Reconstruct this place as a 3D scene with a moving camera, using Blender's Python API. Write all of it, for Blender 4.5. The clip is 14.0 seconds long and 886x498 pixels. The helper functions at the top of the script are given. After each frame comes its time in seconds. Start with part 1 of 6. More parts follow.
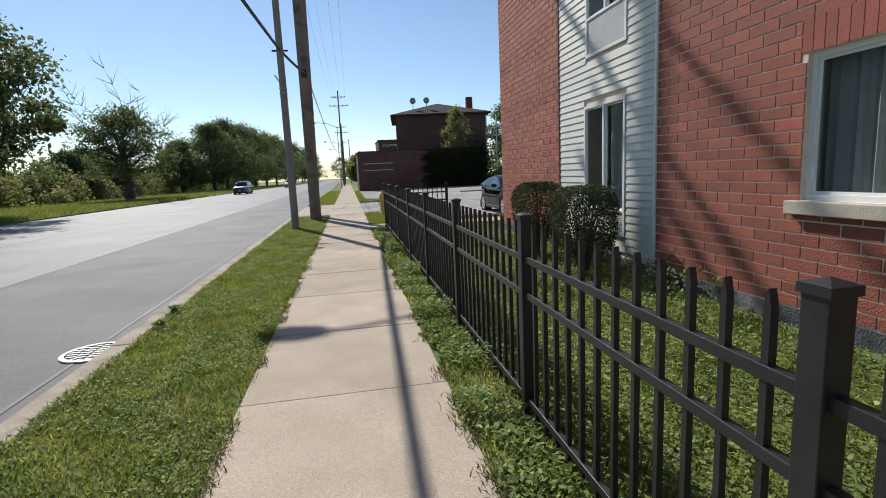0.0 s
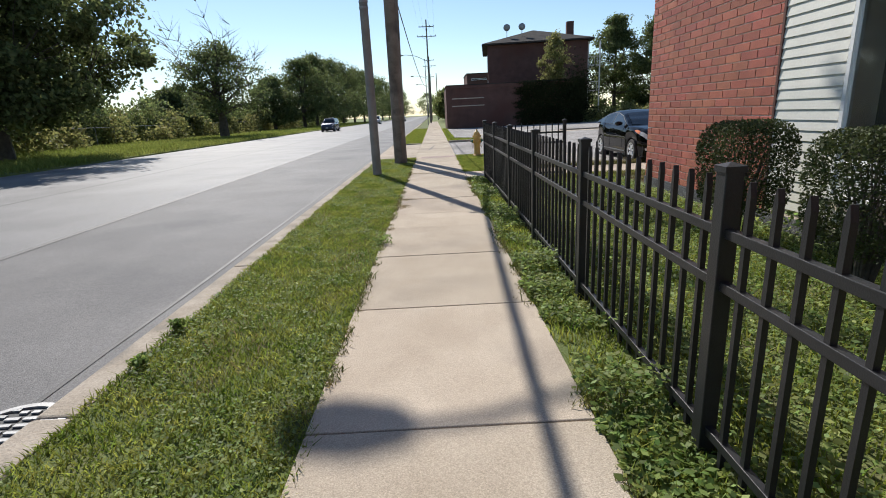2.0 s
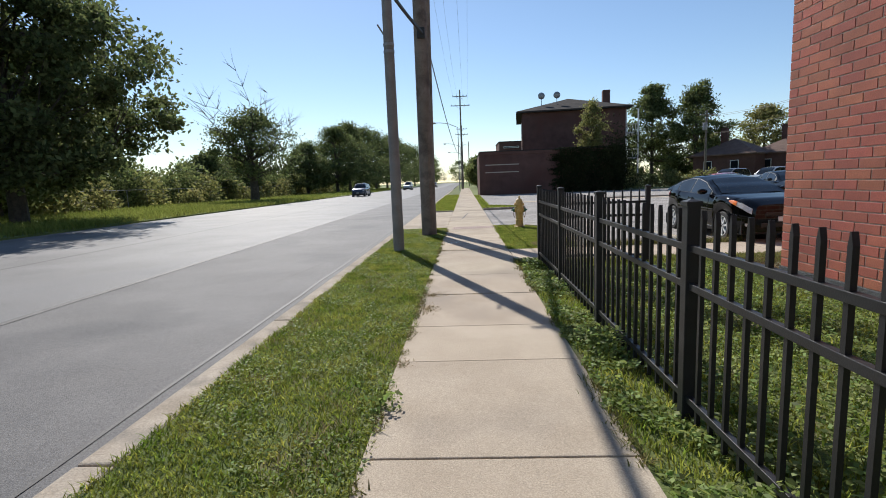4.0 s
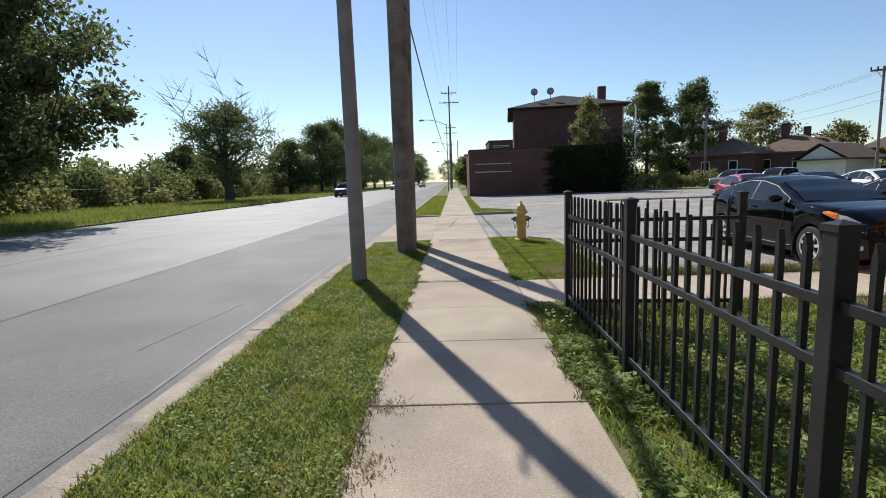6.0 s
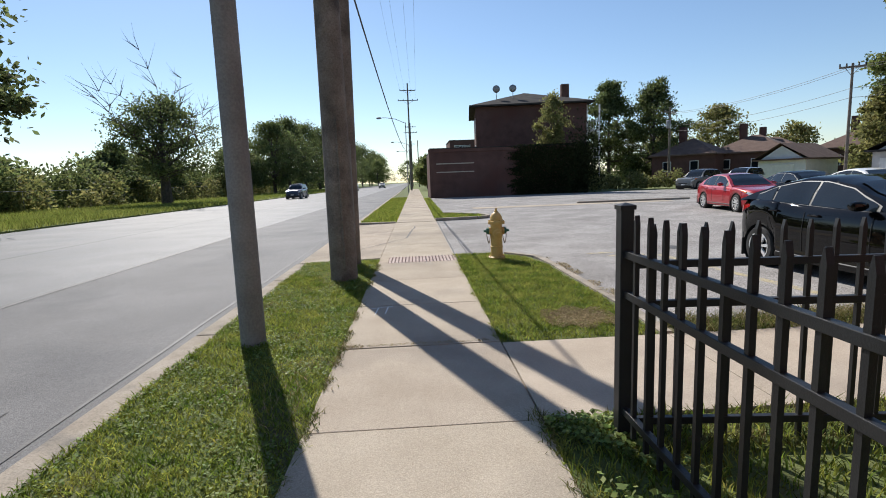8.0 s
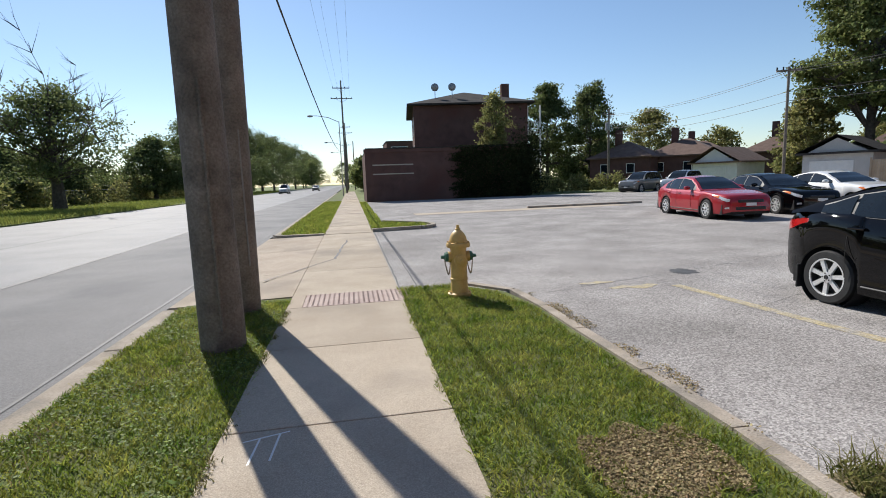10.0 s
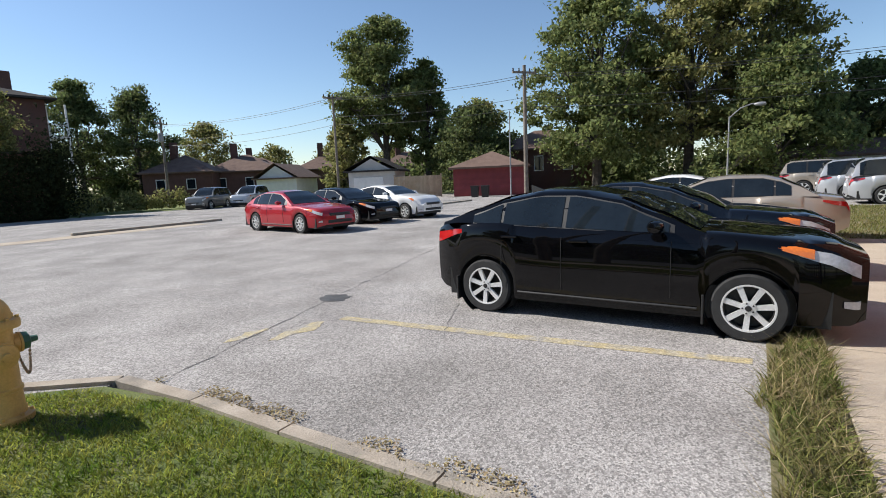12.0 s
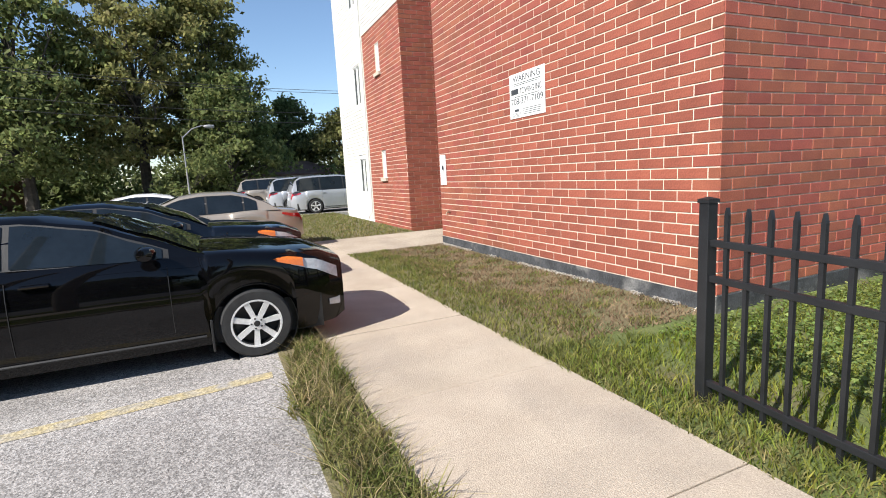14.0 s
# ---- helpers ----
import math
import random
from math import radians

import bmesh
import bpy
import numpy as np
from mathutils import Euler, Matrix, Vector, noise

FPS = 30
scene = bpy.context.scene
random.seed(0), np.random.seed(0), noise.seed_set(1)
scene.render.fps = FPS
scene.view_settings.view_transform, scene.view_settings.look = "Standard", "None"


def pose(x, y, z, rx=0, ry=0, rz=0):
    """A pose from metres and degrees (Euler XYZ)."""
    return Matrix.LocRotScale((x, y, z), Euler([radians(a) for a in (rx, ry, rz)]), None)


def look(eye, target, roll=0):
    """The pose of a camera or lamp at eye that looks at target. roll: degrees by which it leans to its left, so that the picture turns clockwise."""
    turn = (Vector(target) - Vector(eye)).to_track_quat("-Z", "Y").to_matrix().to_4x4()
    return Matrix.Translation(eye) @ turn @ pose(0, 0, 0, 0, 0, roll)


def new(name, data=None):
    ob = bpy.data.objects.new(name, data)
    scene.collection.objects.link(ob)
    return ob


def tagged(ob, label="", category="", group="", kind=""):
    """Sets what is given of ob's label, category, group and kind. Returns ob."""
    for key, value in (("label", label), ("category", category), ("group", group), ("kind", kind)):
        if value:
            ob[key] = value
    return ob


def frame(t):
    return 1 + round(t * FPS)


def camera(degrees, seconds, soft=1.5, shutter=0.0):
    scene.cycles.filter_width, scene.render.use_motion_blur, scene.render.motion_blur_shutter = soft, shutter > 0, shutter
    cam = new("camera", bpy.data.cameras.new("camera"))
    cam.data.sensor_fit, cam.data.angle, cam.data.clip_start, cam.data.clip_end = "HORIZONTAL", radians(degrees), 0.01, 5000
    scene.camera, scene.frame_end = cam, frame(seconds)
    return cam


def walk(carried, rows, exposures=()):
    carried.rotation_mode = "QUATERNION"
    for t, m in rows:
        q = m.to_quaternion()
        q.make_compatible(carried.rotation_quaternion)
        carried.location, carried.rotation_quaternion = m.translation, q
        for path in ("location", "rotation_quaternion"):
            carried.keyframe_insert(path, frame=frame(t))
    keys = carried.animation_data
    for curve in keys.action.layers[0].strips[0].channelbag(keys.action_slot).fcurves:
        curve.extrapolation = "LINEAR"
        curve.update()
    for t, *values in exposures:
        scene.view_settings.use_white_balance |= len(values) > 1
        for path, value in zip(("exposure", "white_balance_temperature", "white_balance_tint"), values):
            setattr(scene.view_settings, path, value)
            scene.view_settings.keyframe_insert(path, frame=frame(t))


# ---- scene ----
cam = camera(83.1, 14.0, soft=0.95)
PATH = [
    (0, (0.013, -1.204, 1.607), (0.368, 0.741, 1.306), -2.7),
    (0.5, (-0.009, -0.432, 1.582), (0.18, 1.46, 0.963), -3.0),
    (1, (-0.091, 0.337, 1.611), (0.004, 2.233, 0.983), -3.1),
    (1.5, (-0.112, 1.025, 1.574), (-0.076, 2.946, 1.019), -3.0),
    (2, (-0.115, 1.77, 1.596), (-0.105, 3.7, 1.073), -2.9),
    (2.5, (-0.14, 2.471, 1.579), (-0.172, 4.433, 1.19), -2.7),
    (3, (-0.15, 3.191, 1.595), (-0.212, 5.166, 1.284), -2.5),
    (3.2, (-0.168, 3.473, 1.557), (-0.276, 5.448, 1.265), -2.4),
    (5.3, (-0.329, 7.155, 1.517), (-0.398, 9.137, 1.257), -2.0),
    (5.5, (-0.279, 7.442, 1.529), (-0.363, 9.423, 1.264), -2.0),
    (6, (-0.223, 8.177, 1.554), (-0.274, 10.158, 1.284), -2.0),
    (6.5, (-0.2, 8.891, 1.578), (-0.209, 10.873, 1.31), -2.05),
    (7, (-0.152, 9.67, 1.561), (-0.148, 11.652, 1.292), -2.1),
    (7.2, (-0.114, 9.955, 1.546), (-0.091, 11.936, 1.274), -2.1),
    (9.3, (-0.092, 13.114, 1.592), (0.128, 15.083, 1.322), -2.1),
    (9.5, (-0.015, 13.375, 1.572), (0.227, 15.342, 1.304), -2.1),
    (10, (0.046, 14.14, 1.6), (0.393, 16.09, 1.326), -2.05),
    (10.5, (0.107, 14.722, 1.591), (0.588, 16.644, 1.322), -1.9),
    (11, (0.184, 15.407, 1.626), (0.919, 17.248, 1.356), -1.9),
    (11.5, (0.304, 15.951, 1.643), (1.467, 17.556, 1.372), -2.0),
    (12, (0.275, 16.314, 1.592), (1.948, 17.374, 1.314), -2.4),
    (12.5, (0.538, 16.514, 1.592), (2.483, 16.884, 1.307), -3.0),
    (13, (0.629, 16.566, 1.631), (2.579, 16.245, 1.321), -3.1),
    (13.5, (0.705, 16.556, 1.602), (2.561, 15.878, 1.296), -3.1),
    (14, (0.738, 16.569, 1.58), (2.543, 15.765, 1.276), -3.1),
]
walk(cam, [(t, look(eye, target, roll)) for t, eye, target, roll in PATH],
     exposures=[(0, 0.26), (0.5, 0.42), (1, 0.5), (2, 0.4), (3, 0.32), (7, 0.34), (9.5, 0.36), (11.5, 0.43), (12.5, 0.6), (14, 0.8)])

# ---- world, sun, exposure ----
SUN_EL, SUN_AZ = 40.0, -21.2
world = bpy.data.worlds.new("sky")
scene.world = world
world.use_nodes = True
wn = world.node_tree.nodes
sky = wn.new("ShaderNodeTexSky")
sky.sky_type, sky.sun_disc = "NISHITA", False
sky.sun_elevation, sky.sun_rotation = radians(SUN_EL), radians(SUN_AZ)
sky.air_density, sky.dust_density, sky.ozone_density = 1.0, 0.15, 3.3
world.node_tree.links.new(sky.outputs[0], wn["Background"].inputs[0])
wn["Background"].inputs[1].default_value = 0.1
sun = new("sun", bpy.data.lights.new("sun", "SUN"))
sun.data.energy, sun.data.angle, sun.data.color = 4.9, radians(0.53), (1.0, 0.955, 0.895)
sdir = Vector((math.sin(radians(SUN_AZ)) * math.cos(radians(SUN_EL)), math.cos(radians(SUN_AZ)) * math.cos(radians(SUN_EL)), math.sin(radians(SUN_EL))))
sun.matrix_world = look(sdir * 60, (0, 0, 0))


# ---- materials ----
def mat(name, c1, c2, scale=3.0, rough=0.8, bump=0.2, fine=60.0, metal=0.0, vary=0.12, rnd=0.0, island=0.0, spec=0.5, coat=0.0, stain=None, stain_scale=0.6, trans=0.0, speck=None):
    m = bpy.data.materials.new(name)
    m.use_nodes = True
    nt, n = m.node_tree, m.node_tree.nodes
    b = n["Principled BSDF"]
    L = nt.links.new
    tc = n.new("ShaderNodeTexCoord")

    def noise_node(sc, detail=5.0):
        t = n.new("ShaderNodeTexNoise")
        t.inputs["Scale"].default_value, t.inputs["Detail"].default_value = sc, detail
        L(tc.outputs["Object"], t.inputs["Vector"])
        return t

    big, small = noise_node(scale), noise_node(fine, 3.0)
    ramp = n.new("ShaderNodeValToRGB")
    ramp.color_ramp.elements[0].position, ramp.color_ramp.elements[1].position = 0.32, 0.68
    ramp.color_ramp.elements[0].color, ramp.color_ramp.elements[1].color = (*c1, 1), (*c2, 1)
    L(big.outputs["Fac"], ramp.inputs["Fac"])
    col = ramp.outputs["Color"]
    if stain:
        st = noise_node(stain_scale, 6.0)
        sr = n.new("ShaderNodeValToRGB")
        sr.color_ramp.elements[0].position, sr.color_ramp.elements[1].position = 0.52, 0.68
        sr.color_ramp.elements[0].color, sr.color_ramp.elements[1].color = (0, 0, 0, 1), (1, 1, 1, 1)
        L(st.outputs["Fac"], sr.inputs["Fac"])
        mx = n.new("ShaderNodeMixRGB")
        L(sr.outputs["Color"], mx.inputs["Fac"])
        L(col, mx.inputs["Color1"])
        mx.inputs["Color2"].default_value = (*stain, 1)
        col = mx.outputs["Color"]
    hsv = n.new("ShaderNodeHueSaturation")
    mr = n.new("ShaderNodeMapRange")
    mr.inputs["From Min"].default_value, mr.inputs["From Max"].default_value = 0.25, 0.75
    mr.inputs["To Min"].default_value, mr.inputs["To Max"].default_value = 1 - vary, 1 + vary
    L(small.outputs["Fac"], mr.inputs["Value"])
    val = mr.outputs["Result"]
    for on, node, sock in ((rnd, "ShaderNodeObjectInfo", "Random"), (island, "ShaderNodeNewGeometry", "Random Per Island")):
        if on:
            oi = n.new(node)
            r2 = n.new("ShaderNodeMapRange")
            r2.inputs["To Min"].default_value, r2.inputs["To Max"].default_value = 1 - on, 1 + on
            L(oi.outputs[sock], r2.inputs["Value"])
            mu = n.new("ShaderNodeMath")
            mu.operation = "MULTIPLY"
            L(val, mu.inputs[0])
            L(r2.outputs["Result"], mu.inputs[1])
            val = mu.outputs[0]
            r3 = n.new("ShaderNodeMapRange")
            r3.inputs["To Min"].default_value, r3.inputs["To Max"].default_value = 0.5 - on * 0.05, 0.5 + on * 0.05
            wn2 = n.new("ShaderNodeMath")
            wn2.operation = "FRACT"
            w3 = n.new("ShaderNodeMath")
            w3.operation = "MULTIPLY"
            w3.inputs[1].default_value = 7.31
            L(oi.outputs[sock], w3.inputs[0])
            L(w3.outputs[0], wn2.inputs[0])
            L(wn2.outputs[0], r3.inputs["Value"])
            L(r3.outputs["Result"], hsv.inputs["Hue"])
    if speck:
        vo = n.new("ShaderNodeTexVoronoi")
        vo.inputs["Scale"].default_value = speck[0]
        L(tc.outputs["Object"], vo.inputs["Vector"])
        sep = n.new("ShaderNodeSeparateColor")
        L(vo.outputs["Color"], sep.inputs[0])
        sm = n.new("ShaderNodeMapRange")
        sm.inputs["To Min"].default_value, sm.inputs["To Max"].default_value = 1 - speck[1], 1 + speck[1]
        L(sep.outputs[0], sm.inputs["Value"])
        mu = n.new("ShaderNodeMath")
        mu.operation = "MULTIPLY"
        L(val, mu.inputs[0])
        L(sm.outputs["Result"], mu.inputs[1])
        val = mu.outputs[0]
    L(col, hsv.inputs["Color"])
    L(val, hsv.inputs["Value"])
    L(hsv.outputs["Color"], b.inputs["Base Color"])
    b.inputs["Roughness"].default_value, b.inputs["Metallic"].default_value = rough, metal
    b.inputs["Specular IOR Level"].default_value = spec
    if coat:
        b.inputs["Coat Weight"].default_value, b.inputs["Coat Roughness"].default_value = coat, 0.03
    if bump:
        bp = n.new("ShaderNodeBump")
        bp.inputs["Strength"].default_value, bp.inputs["Distance"].default_value = bump, 0.02
        L(small.outputs["Fac"], bp.inputs["Height"])
        L(bp.outputs["Normal"], b.inputs["Normal"])
    if trans:
        tr = n.new("ShaderNodeBsdfTranslucent")
        L(hsv.outputs["Color"], tr.inputs["Color"])
        ms = n.new("ShaderNodeMixShader")
        ms.inputs["Fac"].default_value = trans
        L(b.outputs[0], ms.inputs[1])
        L(tr.outputs[0], ms.inputs[2])
        L(ms.outputs[0], n["Material Output"].inputs["Surface"])
    return m


def glass_mat(name, tint, rough=0.02, alpha_mix=0.68):
    m = bpy.data.materials.new(name)
    m.use_nodes = True
    n, L = m.node_tree.nodes, m.node_tree.links.new
    b = n["Principled BSDF"]
    b.inputs["Base Color"].default_value = (*tint, 1)
    b.inputs["Roughness"].default_value = rough
    b.inputs["IOR"].default_value = 1.5
    t = n.new("ShaderNodeBsdfTransparent")
    t.inputs["Color"].default_value = (0.85, 0.88, 0.88, 1)
    ms = n.new("ShaderNodeMixShader")
    ms.inputs["Fac"].default_value = alpha_mix
    L(b.outputs[0], ms.inputs[1])
    L(t.outputs[0], ms.inputs[2])
    L(ms.outputs[0], n["Material Output"].inputs["Surface"])
    return m


CONCRETE = mat("concrete", (0.385, 0.322, 0.25), (0.455, 0.388, 0.308), 1.6, 0.95, 0.32, 120, vary=0.18, rnd=0.07, spec=0.12, stain=(0.325, 0.278, 0.225), speck=(190, 0.17))
KERB = mat("kerb_concrete", (0.31, 0.265, 0.21), (0.42, 0.365, 0.30), 3, 0.95, 0.4, 70, spec=0.15, vary=0.2, stain=(0.22, 0.2, 0.17), stain_scale=2.0)
ROAD = mat("road_concrete", (0.165, 0.162, 0.16), (0.225, 0.22, 0.216), 0.5, 0.6, spec=0.11, bump=0.25, fine=120, vary=0.15, stain=(0.155, 0.155, 0.158), stain_scale=0.25, speck=(100, 0.16))
ROAD_NEAR = mat("road_kerb_lane", (0.142, 0.138, 0.136), (0.185, 0.18, 0.176), 0.6, 0.7, spec=0.11, bump=0.3, fine=130, vary=0.2, stain=(0.115, 0.114, 0.116), stain_scale=0.35, speck=(110, 0.22))
LOT = mat("lot_asphalt", (0.255, 0.24, 0.226), (0.365, 0.346, 0.327), 0.9, 0.95, 0.4, 90, vary=0.35, spec=0.1, stain=(0.235, 0.222, 0.208), stain_scale=0.3, speck=(75, 0.42))
TAR = mat("tar", (0.05, 0.05, 0.05), (0.09, 0.088, 0.085), 6, 0.7, 0.2, 60)
SOIL = mat("soil_turf", (0.08, 0.11, 0.026), (0.13, 0.15, 0.045), 2.2, 1.0, 0.6, 60, vary=0.3, stain=(0.12, 0.105, 0.05), stain_scale=1.3)
DRYSOIL = mat("dry_turf", (0.12, 0.11, 0.05), (0.20, 0.165, 0.09), 2.5, 1.0, 0.6, 60, vary=0.3, stain=(0.11, 0.13, 0.045), stain_scale=1.1)
FIELD = mat("field", (0.11, 0.14, 0.035), (0.17, 0.195, 0.055), 0.25, 1.0, 0.3, 8, vary=0.3)
GRASS = mat("grass_blade", (0.12, 0.18, 0.022), (0.33, 0.34, 0.075), 3.2, 0.8, 0, 30, vary=0.2, island=0.55, trans=0.55, spec=0.15)
TALLGRASS = mat("tall_grass", (0.17, 0.21, 0.04), (0.26, 0.28, 0.075), 0.3, 0.8, 0, 10, vary=0.2, island=0.3, trans=0.45, spec=0.15)
WEED = mat("weed_leaf", (0.15, 0.215, 0.05), (0.28, 0.34, 0.11), 2.0, 0.6, 0, 30, vary=0.2, island=0.55, trans=0.5, spec=0.3)
STRAW = mat("dry_grass", (0.28, 0.22, 0.12), (0.42, 0.34, 0.19), 2.0, 0.9, 0, 30, vary=0.2, island=0.4, trans=0.25, spec=0.1)
MIXED = mat("weedy_grass", (0.10, 0.135, 0.03), (0.25, 0.21, 0.09), 5.0, 0.9, 0, 30, vary=0.2, island=0.5, trans=0.3, spec=0.1)
WALLGRASS = mat("dull_grass", (0.10, 0.135, 0.028), (0.24, 0.235, 0.075), 2.6, 0.9, 0, 30, vary=0.2, island=0.5, trans=0.4, spec=0.1)
LITTER = mat("brown_litter", (0.15, 0.11, 0.065), (0.26, 0.185, 0.115), 2.5, 0.95, 0, 30, vary=0.25, island=0.4, trans=0.15, spec=0.05)
FENCE = mat("black_painted_steel", (0.012, 0.0125, 0.014), (0.019, 0.02, 0.022), 5, 0.45, 0.08, 150, vary=0.2, spec=0.4)
BRICK_W = mat("red_brick", (0.25, 0.068, 0.042), (0.32, 0.09, 0.053), 3, 0.85, 0.5, 70, vary=0.22, rnd=0.16, island=0.16)
MORTAR = mat("mortar", (0.60, 0.49, 0.395), (0.70, 0.59, 0.48), 6, 0.95, 0.4, 90, vary=0.15)
FOUND = mat("foundation_tar", (0.03, 0.032, 0.035), (0.075, 0.078, 0.082), 5, 0.85, 0.6, 50, vary=0.35, stain=(0.2, 0.195, 0.185), stain_scale=2.2)
FLAKE = mat("render_flake", (0.36, 0.33, 0.285), (0.52, 0.485, 0.43), 6, 0.95, 0, 40, vary=0.15, island=0.25, spec=0.1)
STONE = mat("sill_stone", (0.40, 0.36, 0.29), (0.5, 0.45, 0.37), 6, 0.9, 0.3, 90, vary=0.15)
SIDING = mat("cream_siding", (0.58, 0.57, 0.505), (0.64, 0.625, 0.56), 2, 0.6, 0.06, 40, vary=0.05)
WHITE = mat("white_frame", (0.68, 0.68, 0.66), (0.75, 0.75, 0.73), 4, 0.5, 0.04, 60, vary=0.05)
WPOLE = mat("weathered_wood", (0.14, 0.115, 0.09), (0.23, 0.195, 0.16), 3, 0.9, 0.5, 40, vary=0.3, stain=(0.09, 0.075, 0.06), stain_scale=2.0)
GPOLE = mat("grey_pole", (0.19, 0.175, 0.16), (0.26, 0.245, 0.225), 3, 0.85, 0.3, 50, vary=0.18)
HYD = mat("hydrant_yellow", (0.58, 0.37, 0.10), (0.66, 0.44, 0.14), 6, 0.5, 0.2, 80, vary=0.1, stain=(0.45, 0.27, 0.08), stain_scale=5.0)
HYDG = mat("hydrant_green", (0.03, 0.11, 0.07), (0.05, 0.15, 0.10), 8, 0.5, 0.2, 80)
STEEL = mat("galvanised", (0.26, 0.26, 0.26), (0.36, 0.36, 0.36), 8, 0.6, 0.1, 90, metal=0.6)
RUST = mat("rusty_iron", (0.28, 0.2, 0.13), (0.40, 0.31, 0.22), 8, 0.8, 0.3, 90, vary=0.25)
WIRE = mat("black_cable", (0.02, 0.02, 0.02), (0.03, 0.03, 0.03), 8, 0.6, 0, 60)
YELLOW = mat("worn_yellow_paint", (0.42, 0.345, 0.185), (0.36, 0.325, 0.255), 7, 0.9, 0.4, 45, vary=0.3, stain=(0.31, 0.295, 0.275), stain_scale=5.0, speck=(75, 0.3))
TACT = mat("tactile_red", (0.32, 0.235, 0.205), (0.42, 0.325, 0.28), 3, 0.85, 0.3, 60, vary=0.2)
BLACK = mat("black_plastic", (0.012, 0.012, 0.012), (0.02, 0.02, 0.02), 8, 0.5, 0.05, 90)
RUBBER = mat("tyre_rubber", (0.018, 0.018, 0.018), (0.03, 0.03, 0.03), 12, 0.85, 0.2, 90)
ALLOY = mat("alloy", (0.70, 0.70, 0.69), (0.76, 0.76, 0.75), 8, 0.35, 0.0, 60, metal=0.35)
CHROME = mat("chrome", (0.7, 0.7, 0.7), (0.75, 0.75, 0.75), 8, 0.12, 0.0, 60, metal=1.0)
CARGLASS = mat("car_glass", (0.008, 0.012, 0.016), (0.014, 0.02, 0.026), 2, 0.03, 0, 20, spec=0.45)
REDL = mat("red_lens", (0.36, 0.008, 0.01), (0.44, 0.014, 0.014), 8, 0.12, 0, 60, coat=1.0)
AMBER = mat("amber_lens", (0.75, 0.18, 0.02), (0.8, 0.22, 0.03), 8, 0.15, 0, 60, coat=1.0)
LENS = mat("clear_lens", (0.5, 0.5, 0.5), (0.62, 0.62, 0.63), 14, 0.15, 0.2, 40, coat=1.0)
GLASS = glass_mat("window_glass", (0.02, 0.025, 0.025))
ROOM_SHADE = mat("room_shade", (0.03, 0.03, 0.03), (0.05, 0.048, 0.045), 2, 0.9, 0, 20)
CURTAIN = mat("curtain", (0.68, 0.69, 0.69), (0.78, 0.79, 0.79), 5, 0.9, 0.2, 30)
BARK = mat("bark", (0.05, 0.042, 0.033), (0.10, 0.085, 0.068), 4, 0.95, 0.6, 25, vary=0.3)
DEADWOOD = mat("dead_wood", (0.14, 0.125, 0.11), (0.2, 0.185, 0.165), 4, 0.95, 0.4, 25, vary=0.2)
LEAF = mat("leaf_dark", (0.095, 0.12, 0.045), (0.15, 0.18, 0.068), 0.35, 0.7, 0, 6, vary=0.25, island=0.45, trans=0.55, spec=0.25)
LEAF2 = mat("leaf_mid", (0.135, 0.165, 0.055), (0.20, 0.23, 0.085), 0.3, 0.7, 0, 6, vary=0.25, island=0.45, trans=0.55, spec=0.25)
# yellowing foliage; its paler colour also stands in for haze on distant trees
LEAF3 = mat("leaf_yellowing_hazed", (0.17, 0.18, 0.06), (0.28, 0.265, 0.10), 0.3, 0.7, 0, 6, vary=0.25, island=0.45, trans=0.55, spec=0.25)
HEDGE = mat("hedge_leaf", (0.04, 0.058, 0.018), (0.075, 0.088, 0.032), 2.5, 0.7, 0, 20, vary=0.25, island=0.35, trans=0.25, spec=0.25)
IVY = mat("ivy_leaf", (0.02, 0.026, 0.012), (0.036, 0.044, 0.02), 0.6, 0.9, 0, 6, vary=0.25, island=0.3, trans=0.1, spec=0.03)
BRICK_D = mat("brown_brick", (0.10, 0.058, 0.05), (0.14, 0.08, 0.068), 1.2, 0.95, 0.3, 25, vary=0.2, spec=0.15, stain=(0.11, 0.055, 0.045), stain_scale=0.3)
SHINGLE = mat("dark_shingle", (0.04, 0.037, 0.036), (0.065, 0.06, 0.056), 1.5, 0.95, 0.4, 18, vary=0.2, spec=0.08)
SHINGLE_B = mat("brown_shingle", (0.12, 0.075, 0.058), (0.17, 0.11, 0.085), 1.5, 0.95, 0.4, 18, vary=0.2)
WSIDE = mat("white_boards", (0.66, 0.66, 0.65), (0.74, 0.74, 0.73), 1.5, 0.7, 0.1, 20, vary=0.06)
GSIDE = mat("grey_boards", (0.48, 0.47, 0.45), (0.56, 0.55, 0.53), 1.5, 0.7, 0.1, 20, vary=0.08)
RSIDE = mat("red_boards", (0.16, 0.025, 0.028), (0.22, 0.035, 0.036), 1.5, 0.7, 0.1, 20, vary=0.1, rnd=0.08)
TIMBER = mat("timber_fence", (0.36, 0.27, 0.18), (0.47, 0.37, 0.26), 1.5, 0.85, 0.2, 20, vary=0.12, rnd=0.1)
SIGN = mat("sign_white", (0.72, 0.72, 0.70), (0.78, 0.78, 0.76), 5, 0.4, 0.02, 60, vary=0.03)
INK = mat("sign_ink", (0.03, 0.035, 0.04), (0.05, 0.055, 0.06), 8, 0.6, 0, 60)


def paint(name, c, flake=0.3):
    return mat(name, c, tuple(min(1, v * 1.1 + 0.001) for v in c), 2, 0.45, 0, 400, metal=flake, vary=0.04, coat=1.0, spec=0.2)


